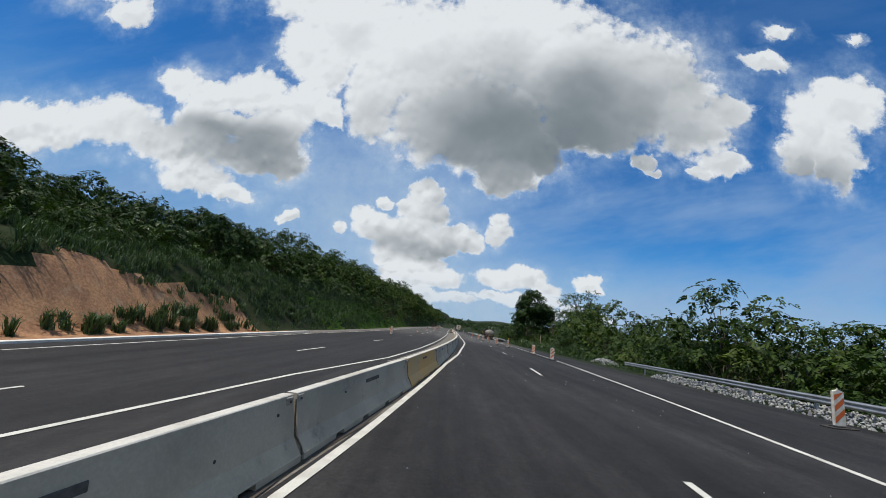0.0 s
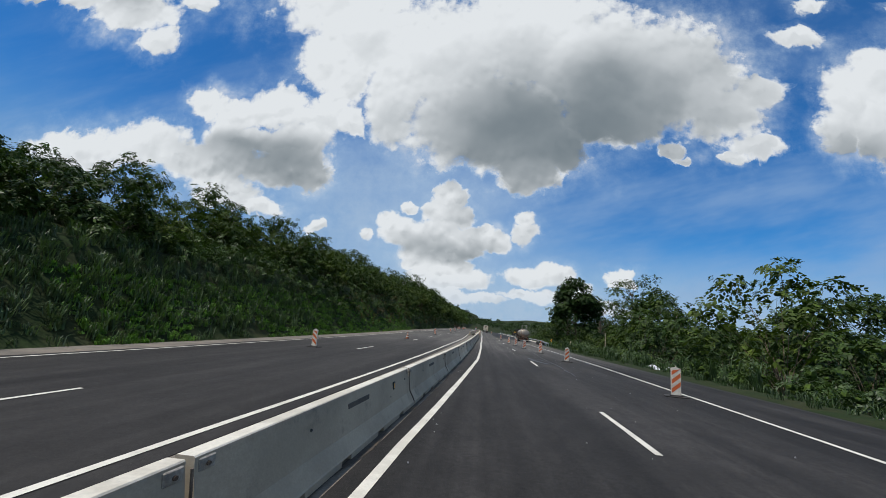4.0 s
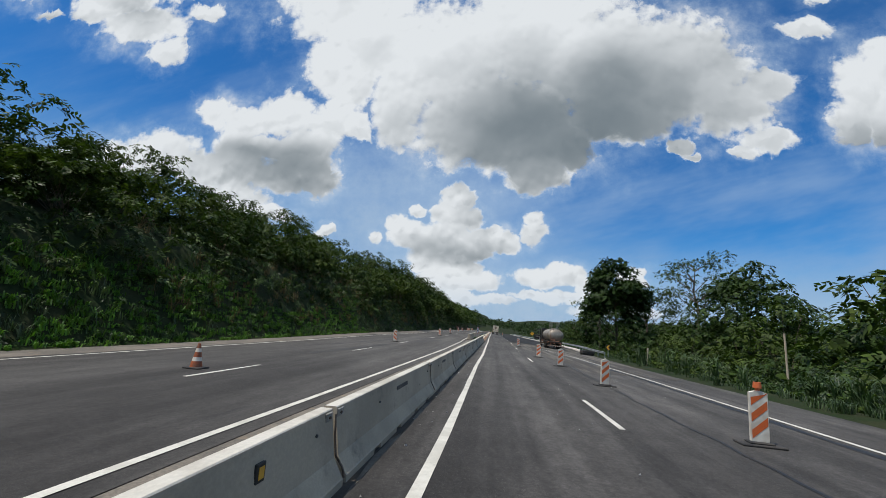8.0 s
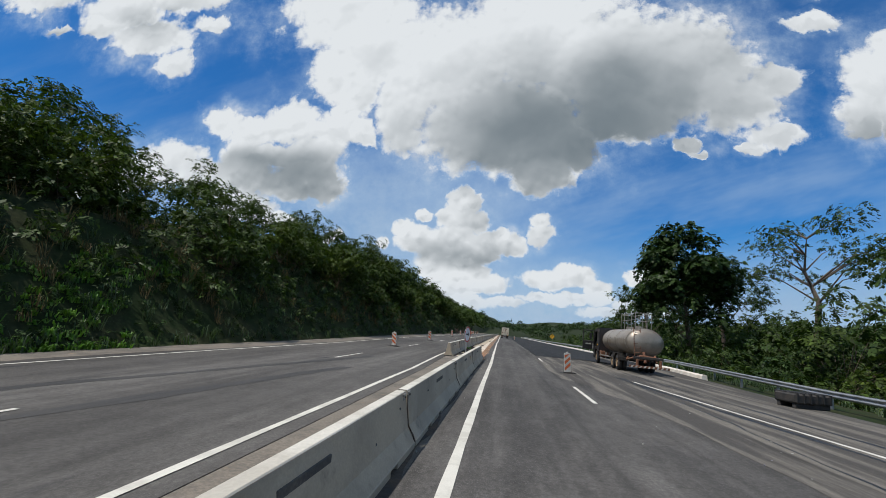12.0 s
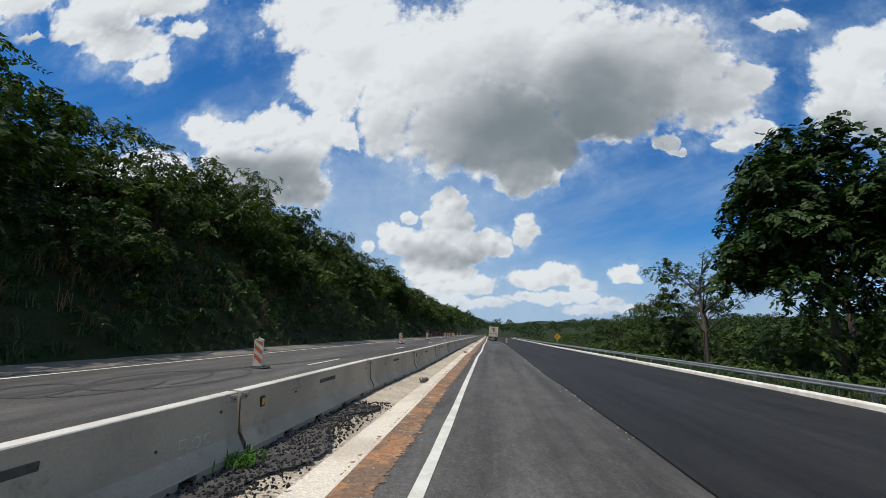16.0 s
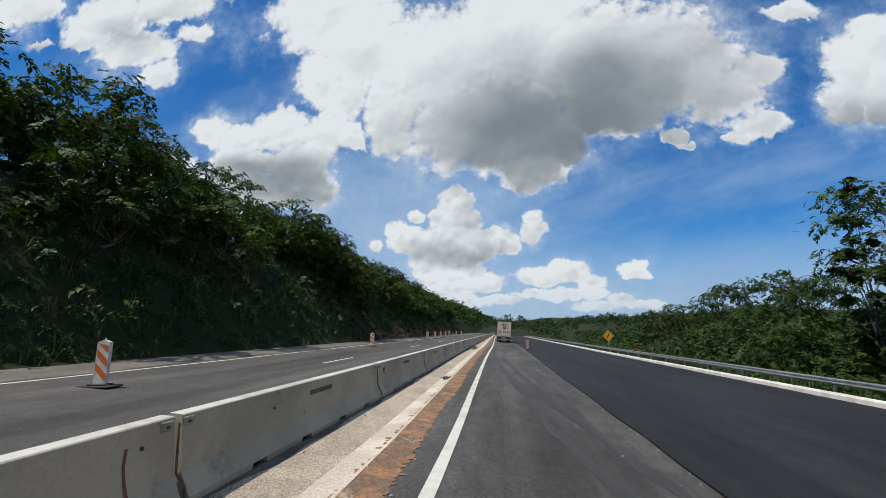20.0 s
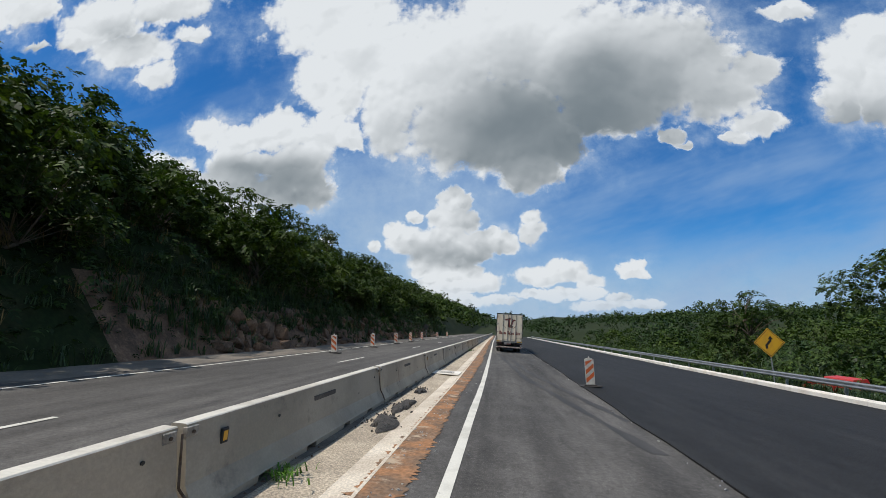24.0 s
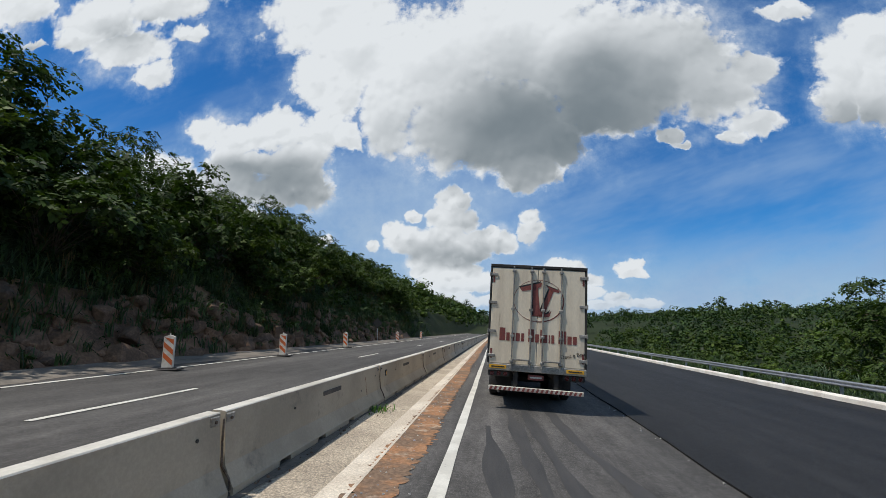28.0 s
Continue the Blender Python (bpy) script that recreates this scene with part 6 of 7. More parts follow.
    # open driver's door, swung out square to the cab
    door = part("door", box(bmesh.new(), (-2.25, 7.44, 1.1), (-1.22, 7.5, 1.85), 0.03), CAB, root, "open dark cab door")
    bm = bmesh.new()
    for a, b in (((-2.25, 7.44, 1.85), (-2.17, 7.5, 2.78)), ((-1.32, 7.44, 1.85), (-1.22, 7.5, 2.78)), ((-2.25, 7.44, 2.7), (-1.22, 7.5, 2.8))):
        box(bm, a, b, 0.012)
    part("window_frame", bm, CAB, door)
    bm = bmesh.new()
    box(bm, (-1.42, 7.4, 1.15), (-1.3, 7.46, 1.6), 0.02)
    box(bm, (-2.0, 7.4, 1.5), (-1.5, 7.45, 1.62), 0.02)
    part("door_panel", bm, DULL_STEEL, door)
    for sx in (-1, 1):
        bm = bmesh.new()
        tube(bm, (sx * 1.2, 7.8, 2.5), (sx * 1.5, 7.85, 2.5), 0.018, sides=6)
        box(bm, (sx * 1.5 - 0.1, 7.82, 2.0), (sx * 1.5 + 0.1, 7.9, 2.55), 0.03)
        part("mirror", bm, BLACK, root)
    bm = bmesh.new()
    box(bm, (-1.22, 7.6, 0.42), (1.22, 8.12, 0.72), 0.06)
    box(bm, (-1.2, 7.0, 0.5), (-0.95, 7.6, 0.56), 0.0)
    part("front_bumper", bm, CHASSIS, root)
    bm = bmesh.new()
    box(bm, (-1.21, 5.7, 2.2), (-1.195, 6.2, 2.62), 0.0)
    part("side_panel", bm, CHASSIS, root)
    bm = bmesh.new()
    box(bm, (-1.215, 6.12, 1.5), (-1.2, 6.3, 1.6), 0.0)
    part("label", bm, YELLOW, root, "small yellow sticker")
    for sx in (-1.0, 1.0):
        bm = bmesh.new()
        prev = None
        for i in range(9):
            a = math.radians(5 + i * 170 / 8)
            cur = [bm.verts.new((sx + d, 6.6 + 0.68 * math.cos(a), 0.55 + 0.68 * math.sin(a))) for d in (-0.22, 0.22)]
            if prev:
                bm.faces.new((prev[0], cur[0], cur[1], prev[1]))
            prev = cur
        bmesh.ops.solidify(bm, geom=bm.faces[:], thickness=0.025)
        part("mudguard", bm, CHASSIS, root)
    bm = bmesh.new()
    box(bm, (-1.1, 6.0, 2.93), (1.1, 6.1, 3.02), 0.01)
    box(bm, (-1.1, 6.9, 2.93), (1.1, 7.0, 3.02), 0.01)
    part("roof_rack", bm, BLACK, root)
    return root


build_tank_truck(144.0, 9.2, 0.0)


# ---- tar seams and tyre marks ----
def crack(name, knots, q0, q1, width, mat, label, wander=0.12, h=0.008, seed=0):
    line = along(knots)
    mid = lambda q: line(q) + wander * bumps(q, 0 * q, 7.0, 90 + seed) + wander * 0.35 * bumps(q, 0 * q, 1.7, 95 + seed)
    half = lambda q: width * (0.5 + 0.25 * bumps(q, 0 * q, 3.0, 99 + seed))
    tagged(strip(name, lambda q: mid(q) - half(q), lambda q: mid(q) + half(q), q0, q1, h, mat, 0.5, 0.0, width * 0.06, seed=seed), label, "road mark", kind="structure")


crack("tar_seam", [(58, 4.3), (80, 4.6), (104, 5.2), (125, 6.2), (142, 6.6)], 58, 140, 0.07, TAR, "wandering black tar seam in the asphalt", 0.16, seed=1)
crack("tar_band", [(70, 7.75), (100, 8.05), (118, 7.75), (134, 6.3)], 70, 136, 0.24, TAR, "thick black tar band inside the shoulder line", 0.05, seed=2)
crack("tar_band", [(96, 9.4), (120, 8.9), (140, 7.6)], 98, 140, 0.12, TAR, "thin black tar band on the shoulder", 0.08, seed=3)
SKID = material("faint_tyre_marks", (0.038, 0.036, 0.034), (0.058, 0.054, 0.05), 0.8, 40, 0.85, bump=0.2, stretch=(2.0, 0.3, 1))
for k, (q0, l0, q1, l1) in enumerate(((229, 2.9, 262, -0.1), (232, 3.2, 265, 0.3), (247, 2.7, 280, -0.2), (250, 3.1, 283, 0.3), (183, 2.6, 216, 0.0), (186, 3.0, 219, 0.5))):
    crack("tyre_mark", [(q0, l0), (q0 + (q1 - q0) * 0.35, l0 * 0.45 + l1 * 0.55), (q1, l1)], q0, q1, 0.24, SKID, "faint dark tyre mark curving over the lane", 0.02, 0.005, 10 + k)
for k, (q0, l0, q1, l1) in enumerate(((96, -9.5, 128, -6.2), (104, -11.5, 134, -7.0), (146, -10.5, 172, -8.0))):
    crack("tyre_mark", [(q0, l0), ((q0 + q1) / 2, l0 * 0.7 + l1 * 0.3), (q1, l1)], q0, q1, 0.4, SKID, "faint dark tyre mark on the oncoming lanes", 0.05, 0.005, 30 + k)


# ---- undergrowth, grass and far woods ----
def ground_points(q, l, up=0.0):
    return places(q, l, ground_height(q, l) + up)


def thicket(name, rng, q, l, up, radius, per, size, mat, label, core=0.45):
    """Many clumps of leaves on the ground, joined into one."""
    c = ground_points(q, l, up)
    ob = new(name, foliage(name, rng, c, radius, per * len(q), size, mat, 0.8, core))
    return tagged(ob, label, "undergrowth", kind="stuff")


def tufts(name, rng, q, l, height, blades, mat, label, width=0.03, lean=0.5):
    """Tufts of bent grass blades, two faces to a blade."""
    base = ground_points(q, l, -0.03)
    n = len(q) * blades
    o = np.repeat(base, blades, 0) + rng.normal(size=(n, 3)) * (0.12, 0.12, 0)
    a = rng.uniform(0, 2 * math.pi, n)
    out = np.stack([np.cos(a), np.sin(a), np.zeros(n)], 1)
    side = np.stack([-np.sin(a), np.cos(a), np.zeros(n)], 1) * width
    h = (np.repeat(height, blades) * rng.uniform(0.55, 1.1, n))[:, None]
    k = rng.uniform(0.15, lean, (n, 1))
    up = np.array((0, 0, 1.0))
    p1, p2 = o + up * h * 0.6 + out * h * k * 0.45, o + up * h * (0.95 - k * 0.5) + out * h * k * 1.25
    quads = np.concatenate([np.stack([o - side, o + side, p1 + side * 0.9, p1 - side * 0.9], 1), np.stack([p1 - side * 0.9, p1 + side * 0.9, p2 + side * 0.1, p2 - side * 0.1], 1)], 1)
    ob = new(name, quick_mesh(name, quads.reshape(-1, 3), 4, mat))
    return tagged(ob, label, "grass", kind="stuff")


def spread(rng, n, q_range, off_range, line, keep=None):
    q = rng.uniform(*q_range, n)
    l = line(q) + rng.uniform(*off_range, n)
    if keep is not None:
        ok = keep(q, l, rng.random(n))
        q, l = q[ok], l[ok]
    return q, l


rng = np.random.default_rng(41)
# hillside understorey, behind the grass of the early slope
q, l = spread(rng, 4600, (-12, 345), (-14, -0.6), LEFT_TOE, lambda q, l, r: (LEFT_TOE(q) - l > 0.8 + 6.2 * GRASS_ZONE(q) + 0.55 * FOOT_LAWN(q)) & ((LEFT_TOE(q) - l > 2.6) | (q < 238) & (r < 0.8) | (r < 0.25)))
# LEAF_DARK here puts the deep shade below the trees into the leaf colour
thicket("hillside_undergrowth", rng, q, l, rng.uniform(0.1, 1.5, len(q)), rng.uniform(0.5, 1.2, len(q)), 40, 0.26, LEAF_DARK, "dense leafy undergrowth covering the hillside", 0)
q, l = spread(rng, 900, (-12, 330), (-12, -1.0), LEFT_TOE, lambda q, l, r: (LEFT_TOE(q) - l > 2.0 + 7 * GRASS_ZONE(q)))
thicket("hillside_creepers", rng, q, l, rng.uniform(0.3, 1.6, len(q)), rng.uniform(0.4, 0.9, len(q)), 56, 0.24, LEAF_HILL, "paler creepers and saplings on the hillside", 0.2)
# low creepers clinging to the shaded slope
q, l = spread(rng, 3600, (84, 300), (-6.0, -0.35), LEFT_TOE)
thicket("slope_creepers", rng, q, l, rng.uniform(0.0, 0.25, len(q)), rng.uniform(0.2, 0.45, len(q)), 16, 0.17, LEAF_DARK, "low creepers clinging to the shaded slope", 0)
# woods beyond the end of the drive
q, l = spread(rng, 900, (345, 640), (-40, -2), LEFT_TOE)
thicket("far_hill_woods", rng, q, l, rng.uniform(0.5, 7.0, len(q)), rng.uniform(1.2, 2.6, len(q)), 24, 0.8, LEAF_HILL, "distant wooded hillside along the road")


def woods(name, rng, q, l, lo, hi, leaf, per, mat, label, core=0.62):
    """Many crowns, each a dome of clumps, joined into one."""
    n = len(q)
    base = ground_points(q, l)
    high = lo + (hi - lo) * rng.random(n) ** 1.6
    high = high * np.where(l < 0, np.interp(q, (-20, 45, 75, 90), (0.62, 0.68, 0.82, 1.0)), 1.0)
    wide = high * rng.uniform(0.32, 0.55, n)
    a = rng.uniform(0, 2 * math.pi, (n, 9))
    r = np.sqrt(rng.uniform(0.0, 1.0, (n, 9)))
    r[:, 0] = 0
    z = high[:, None] * (0.35 + 0.5 * np.sqrt(1 - 0.85 * r**2) - 0.25 * rng.random((n, 9)) * (r > 0.3))
    c = base[:, None, :] + np.stack([np.cos(a) * r * wide[:, None], np.sin(a) * r * wide[:, None], z], -1)
    size = wide[:, None] * rng.uniform(0.3, 0.5, (n, 9))
    ob = new(name, foliage(name, rng, c.reshape(-1, 3), size.ravel(), per * n, leaf, mat, 0.75, core))
    return tagged(ob, label, "woods", kind="stuff")


q = rng.uniform(-20, 350, 150)
l = LEFT_TOE(q) - 6.8 * GRASS_ZONE(q) - rng.uniform(10.5, 17.5, 150)
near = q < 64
woods("hilltop_woods", rng, q[~near], l[~near], 4.6, 8.0, 0.34, 800, LEAF_HILL, "dense trees on the crest of the hill", 0)
# the early crest gets the darker leaves as painted cloud shade
woods("hilltop_woods", rng, q[near], l[near], 4.6, 8.0, 0.34, 800, LEAF_DARK, "trees on the crest above the grassy slope, leaves darkened for cloud shade", 0.2)
q, l = rng.uniform(425, 900, 520), rng.uniform(-150, 330, 520)
woods("far_end_woods", rng, q, l, 7, 15, 1.3, 100, LEAF_DARK, "distant woods closing the valley", 0)
q, l = rng.uniform(-20, 480, 420), 46 + 130 * rng.random(420) ** 1.2
woods("valley_woods", rng, q, l, 4, 10, 0.7, 140, LEAF_DARK, "dark wooded valley floor beyond the verge", 0.4)
q, l = rng.uniform(20, 480, 260), 40 + 120 * rng.random(260)
woods("valley_light_woods", rng, q, l, 4, 11, 0.6, 150, LEAF_HILL, "brighter green crowns in the valley woods", 0.4)
q, l = rng.uniform(0, 1000, 850), 120 + 420 * rng.random(850)
woods("far_hill_forest", rng, q, l, 8, 16, 1.9, 70, LEAF_DARK, "distant forest on the hills across the valley", 0)
q, l = rng.uniform(-20, 480, 1500), 40 + 140 * rng.random(1500)
thicket("valley_floor_scrub", rng, q, l, rng.uniform(0.0, 1.5, 1500), rng.uniform(1.0, 2.4, 1500), 16, 0.8, LEAF_DARK, "scrub covering the valley floor")
# right verge and valley side
q, l = spread(rng, 1900, (2, 420), (2.6, 12), RIGHT_EDGE, lambda q, l, r: (q > 30) | (l > RIGHT_EDGE(q) + 5))
for low, mat, text in ((q < 105, LEAF_DARK, "dark low shrubs on the verge below the road"), (q >= 105, LEAF_HILL, "low green shrubs on the verge below the road")):
    many = int(low.sum())
    thicket("verge_shrubs", rng, q[low], l[low], rng.uniform(0.0, 0.9, many), rng.uniform(0.35, 0.9, many), 40, 0.18, mat, text, 0.3)
q, l = spread(rng, 1500, (2, 420), (8, 48), RIGHT_EDGE)
thicket("valley_undergrowth", rng, q, l, rng.uniform(0.2, 2.4, len(q)), rng.uniform(0.8, 1.8, len(q)), 36, 0.34, LEAF_DARK, "dark undergrowth filling the valley side", 0.35)
for q0, l0, n, r in ((84, 18.0, 26, 1.7), (92, 19.5, 20, 1.6), (98, 17.6, 16, 1.2), (113, 17.5, 14, 1.3), (59, 17.0, 18, 1.4)):
    q, l = q0 + rng.normal(size=n) * r * 1.5, l0 + rng.normal(size=n) * r
    thicket("broadleaf_shrub", rng, q, l, rng.uniform(0.2, 1.8, n), rng.uniform(0.5, 0.9, n), 170, 0.2, LEAF_PALE, "pale green broad-leaved shrub on the verge")["kind"] = "thing"

# grass and leaves hanging over the rock face
q, l = spread(rng, 700, (236, 330), (-3.2, -0.9), LEFT_TOE)
tufts("hanging_grass", rng, q, l, rng.uniform(0.7, 1.5, len(q)), 18, GRASS, "grass hanging over the rock face", 0.02, 1.0)
# grasses
q, l = spread(rng, 3600, (-10, 78), (-16, -0.8), LEFT_TOE, lambda q, l, r: (r < 0.9) & (LEFT_TOE(q) - l > 0.9 + (2.6 + 0.8 * bumps(q, l, 7, 21)) * EARTH_CUT(q)))
tufts("slope_grass", rng, q, l, rng.uniform(0.5, 1.3, len(q)), 17, GRASS, "tall tufted grass on the slope above the cut", 0.028, 0.8)
q, l = spread(rng, 2600, (52, 134), (-3.8, -0.1), LEFT_TOE, lambda q, l, r: bumps(q, l, 15, 91) > -0.35)
tufts("lush_foot_grass", rng, q, l, rng.uniform(0.2, 0.5, len(q)), 16, GRASS_LUSH, "bright short grass at the sunlit foot of the hill", 0.03, 1.1)
q, l = spread(rng, 2000, (30, 345), (-4.6, -0.1), LEFT_TOE, lambda q, l, r: (q > 46) | (r < 0.3))
tufts("hill_foot_grass", rng, q, l, rng.uniform(0.35, 1.05, len(q)), 15, GRASS, "green grass and weeds along the foot of the hill", 0.02, 0.75)
q, l = spread(rng, 900, (95, 330), (-6, -1.2), LEFT_TOE)
tufts("dry_hill_grass", rng, q, l, rng.uniform(0.6, 1.5, len(q)), 16, GRASS_DRY, "straw-coloured dry stems hanging on the hillside", 0.014, 1.0)
q, l = spread(rng, 70, (4, 34), (-1.8, -0.5), LEFT_TOE)
tufts("earth_foot_weeds", rng, q, l, rng.uniform(0.6, 1.5, len(q)), 44, GRASS, "bushy weeds at the foot of the red earth cut", 0.03, 0.6)
q, l = spread(rng, 1700, (34, 420), (0.95, 4.2), RIGHT_EDGE, lambda q, l, r: (r < 0.55) | (q > 140))
tufts("verge_grass", rng, q, l, rng.uniform(0.25, 0.8, len(q)), 20, GRASS, "green grass on the verge behind the guard rail", 0.016, 0.8)
q, l = spread(rng, 500, (150, 420), (4, 15), RIGHT_EDGE)
tufts("reed_grass", rng, q, l, rng.uniform(1.2, 2.4, len(q)), 24, GRASS, "tall reed-like grass below the road", 0.03, 0.6)
q, l = spread(rng, 70, (60, 130), (3.0, 6.0), RIGHT_EDGE)
tufts("cane_clumps", rng, q, l, rng.uniform(1.2, 2.6, len(q)), 22, GRASS, "clumps of tall cane on the verge", 0.035, 0.5)


# ---- single large trees of the valley ----
def stand(tree, q, l, sink=0.3, turn=0.0):
    tree.matrix_basis = Matrix.Translation(on_ground(q, l, -sink)) @ pose(0, 0, 0, 0, 0, turn)
    return tree


LARGE = [
    (301, 28.5, 7.6, 0.4, 52000, LEAF_DARK, "tall dark tree with a massive dense crown hung with creepers", 190, 31, dict(bare=0.3, clumps=110, dome=1.0, broad=0.42, crown_flat=0.85)),
    (302, 31.0, 11.0, 0.34, 10000, LEAF_HILL, "umbrella-shaped tree with a pale leaning trunk and open crown", 187, 48, dict(bare=0.5, clumps=34, lean=0.1, dome=0.95, crown_flat=0.45)),
    (303, 26.5, 9.5, 0.3, 8000, LEAF_HILL, "sparse tall tree with bare branches and creepers", 221, 34, dict(bare=0.36, clumps=30, lean=0.05, dome=0.97, crown_flat=0.42, core=0)),
    (304, 23.5, 2.2, 0.26, 11000, LEAF_DARK, "slim column of creepers over a dead trunk", 224, 31, dict(bare=0.1, clumps=46, dome=1.0, broad=0.4)),
    (313, 14.0, 5.5, 0.26, 11000, LEAF_HILL, "bushy green tree below the creeper column", 229, 28.5, dict(bare=0.1, clumps=40)),
    (305, 26.0, 9.0, 0.34, 11000, LEAF_DARK, "tall spreading tree with layered open crown", 204, 44, dict(bare=0.45, clumps=32, lean=-0.05, crown_flat=0.5, core=0)),
    (306, 15.0, 7.0, 0.36, 14000, LEAF_DARK, "broad dark tree on the valley edge", 114, 35, dict(bare=0.15, clumps=50, broad=0.38)),
    (307, 24.0, 9.0, 0.4, 20000, LEAF_DARK, "tall broad dark tree on the valley edge", 154, 43, dict(bare=0.2, clumps=80, broad=0.4)),
    (308, 12.5, 5.5, 0.32, 7000, LEAF_DARK, "airy tree with an open crown above the thicket", 38, 31, dict(bare=0.35, clumps=30)),
    (309, 13.0, 5.0, 0.32, 7000, LEAF_HILL, "airy tree with an open crown above the thicket", 31, 36, dict(bare=0.35, clumps=30)),
    (310, 17.0, 6.0, 0.32, 9000, LEAF_DARK, "round-crowned dark tree beyond the verge", 84, 36, dict(bare=0.2, clumps=46, broad=0.38)),
    (311, 18.0, 6.5, 0.34, 8000, LEAF_HILL, "pale-trunked tree rising from the valley woods", 301, 43, dict(bare=0.35, clumps=30, crown_flat=0.5)),
    (312, 21.0, 9.0, 0.34, 12000, LEAF_HILL, "flat-crowned tree with pale trunk in the valley woods", 271, 46, dict(bare=0.42, clumps=36, crown_flat=0.45)),
    (314, 24.0, 8.0, 0.4, 7000, LEAF_DARK, "tall open-crowned tree on the valley slope", 284, 64, dict(bare=0.45, clumps=28, crown_flat=0.45, core=0)),
]
for seed, high, wide, leaf, count, mat, label, q, l, more in LARGE:
    stand(build_tree(seed, high, wide, leaf, count, mat, label, **more), q, l)


# ---- marks on single barriers, weeds and odd things ----
def face_x(z):
    return float(np.interp(z, (0.1, 0.31, 0.8), (0.285, 0.165, 0.088)))


def stroke(name, unit, pts, width, mat, label):
    """A thin line along the road-side face of a barrier unit, through points (along, up)."""
    verts, faces = [], []
    for i, (y, z) in enumerate(pts):
        a, b = pts[max(i - 1, 0)], pts[min(i + 1, len(pts) - 1)]
        run = Vector((b[0] - a[0], b[1] - a[1])).normalized() * width / 2
        for k in (1, -1):
            zz = z + k * run.x
            verts.append((face_x(zz) + 0.003, y - k * run.y, zz))
    faces = [(2 * i, 2 * i + 1, 2 * i + 3, 2 * i + 2) for i in range(len(pts) - 1)]
    ob = new(name, mesh_of(name, verts, faces, mat))
    ob.parent = unit
    return tagged(ob, label)


UNITS = sorted((o for o in scene.objects if o.name.split(".")[0] == "concrete_barrier"), key=lambda o: o.matrix_basis.translation.y)


def unit_at(q, line):
    p = Vector(places(q, line(q), 0))
    return min(UNITS, key=lambda o: (o.matrix_basis @ Vector((0, 3, 0)) - p).length)


CRACK = material("dark_crack", (0.07, 0.06, 0.05), (0.11, 0.09, 0.07), 5, 40, 0.9, bump=0)
CHALK = material("pale_chalk_paint", (0.62, 0.6, 0.55), (0.45, 0.43, 0.39), 9, 40, 0.9, bump=0)
mark_rng = np.random.default_rng(8)
for q, line in ((178, BAR_TWO), (178, BAR_TWO), (22, BAR_ONE), (52, BAR_ONE), (96, BAR_ONE), (166, BAR_TWO), (235, BAR_TWO), (246, BAR_TWO)):
    y = mark_rng.uniform(1.5, 4.6)
    pts = [(y, 0.8)]
    while pts[-1][1] > 0.14:
        pts.append((pts[-1][0] + mark_rng.normal() * 0.035, pts[-1][1] - mark_rng.uniform(0.06, 0.12)))
    stroke("crack", unit_at(q, line), pts, 0.012, CRACK, "thin dark crack")
scribble = unit_at(149.5, BAR_TWO)
def ring(y, z, w, h):
    return [(y + w * math.cos(a), z + h * math.sin(a)) for a in (k * math.pi / 6 for k in range(13))]


stroke("painted_digit", scribble, [(4.98, 0.47), (4.83, 0.48), (4.82, 0.39), (4.92, 0.395), (4.97, 0.345), (4.91, 0.285), (4.81, 0.295)], 0.02, CHALK, "chalky digit 5")
for y in (5.1, 5.3):
    stroke("painted_digit", scribble, ring(y, 0.4, 0.065, 0.06), 0.02, CHALK, "chalky digit 0")
for q, line in ((60, BAR_ONE), (90, BAR_ONE), (146, BAR_TWO), (164, BAR_TWO), (184, BAR_TWO), (214, BAR_TWO), (234, BAR_TWO), (249, BAR_TWO), (258, BAR_TWO)):
    y = mark_rng.uniform(0.4, 5.4)
    stroke("rust_streak", unit_at(q, line), [(y + mark_rng.normal() * 0.01, z) for z in (0.7, 0.55, 0.4, 0.28)], 0.03, RUST, "faint rusty streak")

weed_rng = np.random.default_rng(19)
for q, d, n, h in ((152.7, 0.42, 7, 0.26), (262.5, 0.5, 3, 0.2), (226, 0.45, 4, 0.2)):
    for _ in range(n):
        qq, ll = q + weed_rng.normal(size=1) * 0.22, BAR_TWO(q) + d + weed_rng.normal(size=1) * 0.06
        ob = tufts("weed_tuft", weed_rng, qq, ll, np.full(1, h), 16, GRASS_LUSH, "green weed tuft at the foot of the barrier", 0.012, 1.0)
        ob["kind"] = "thing"
        ob.location.z = 0.13


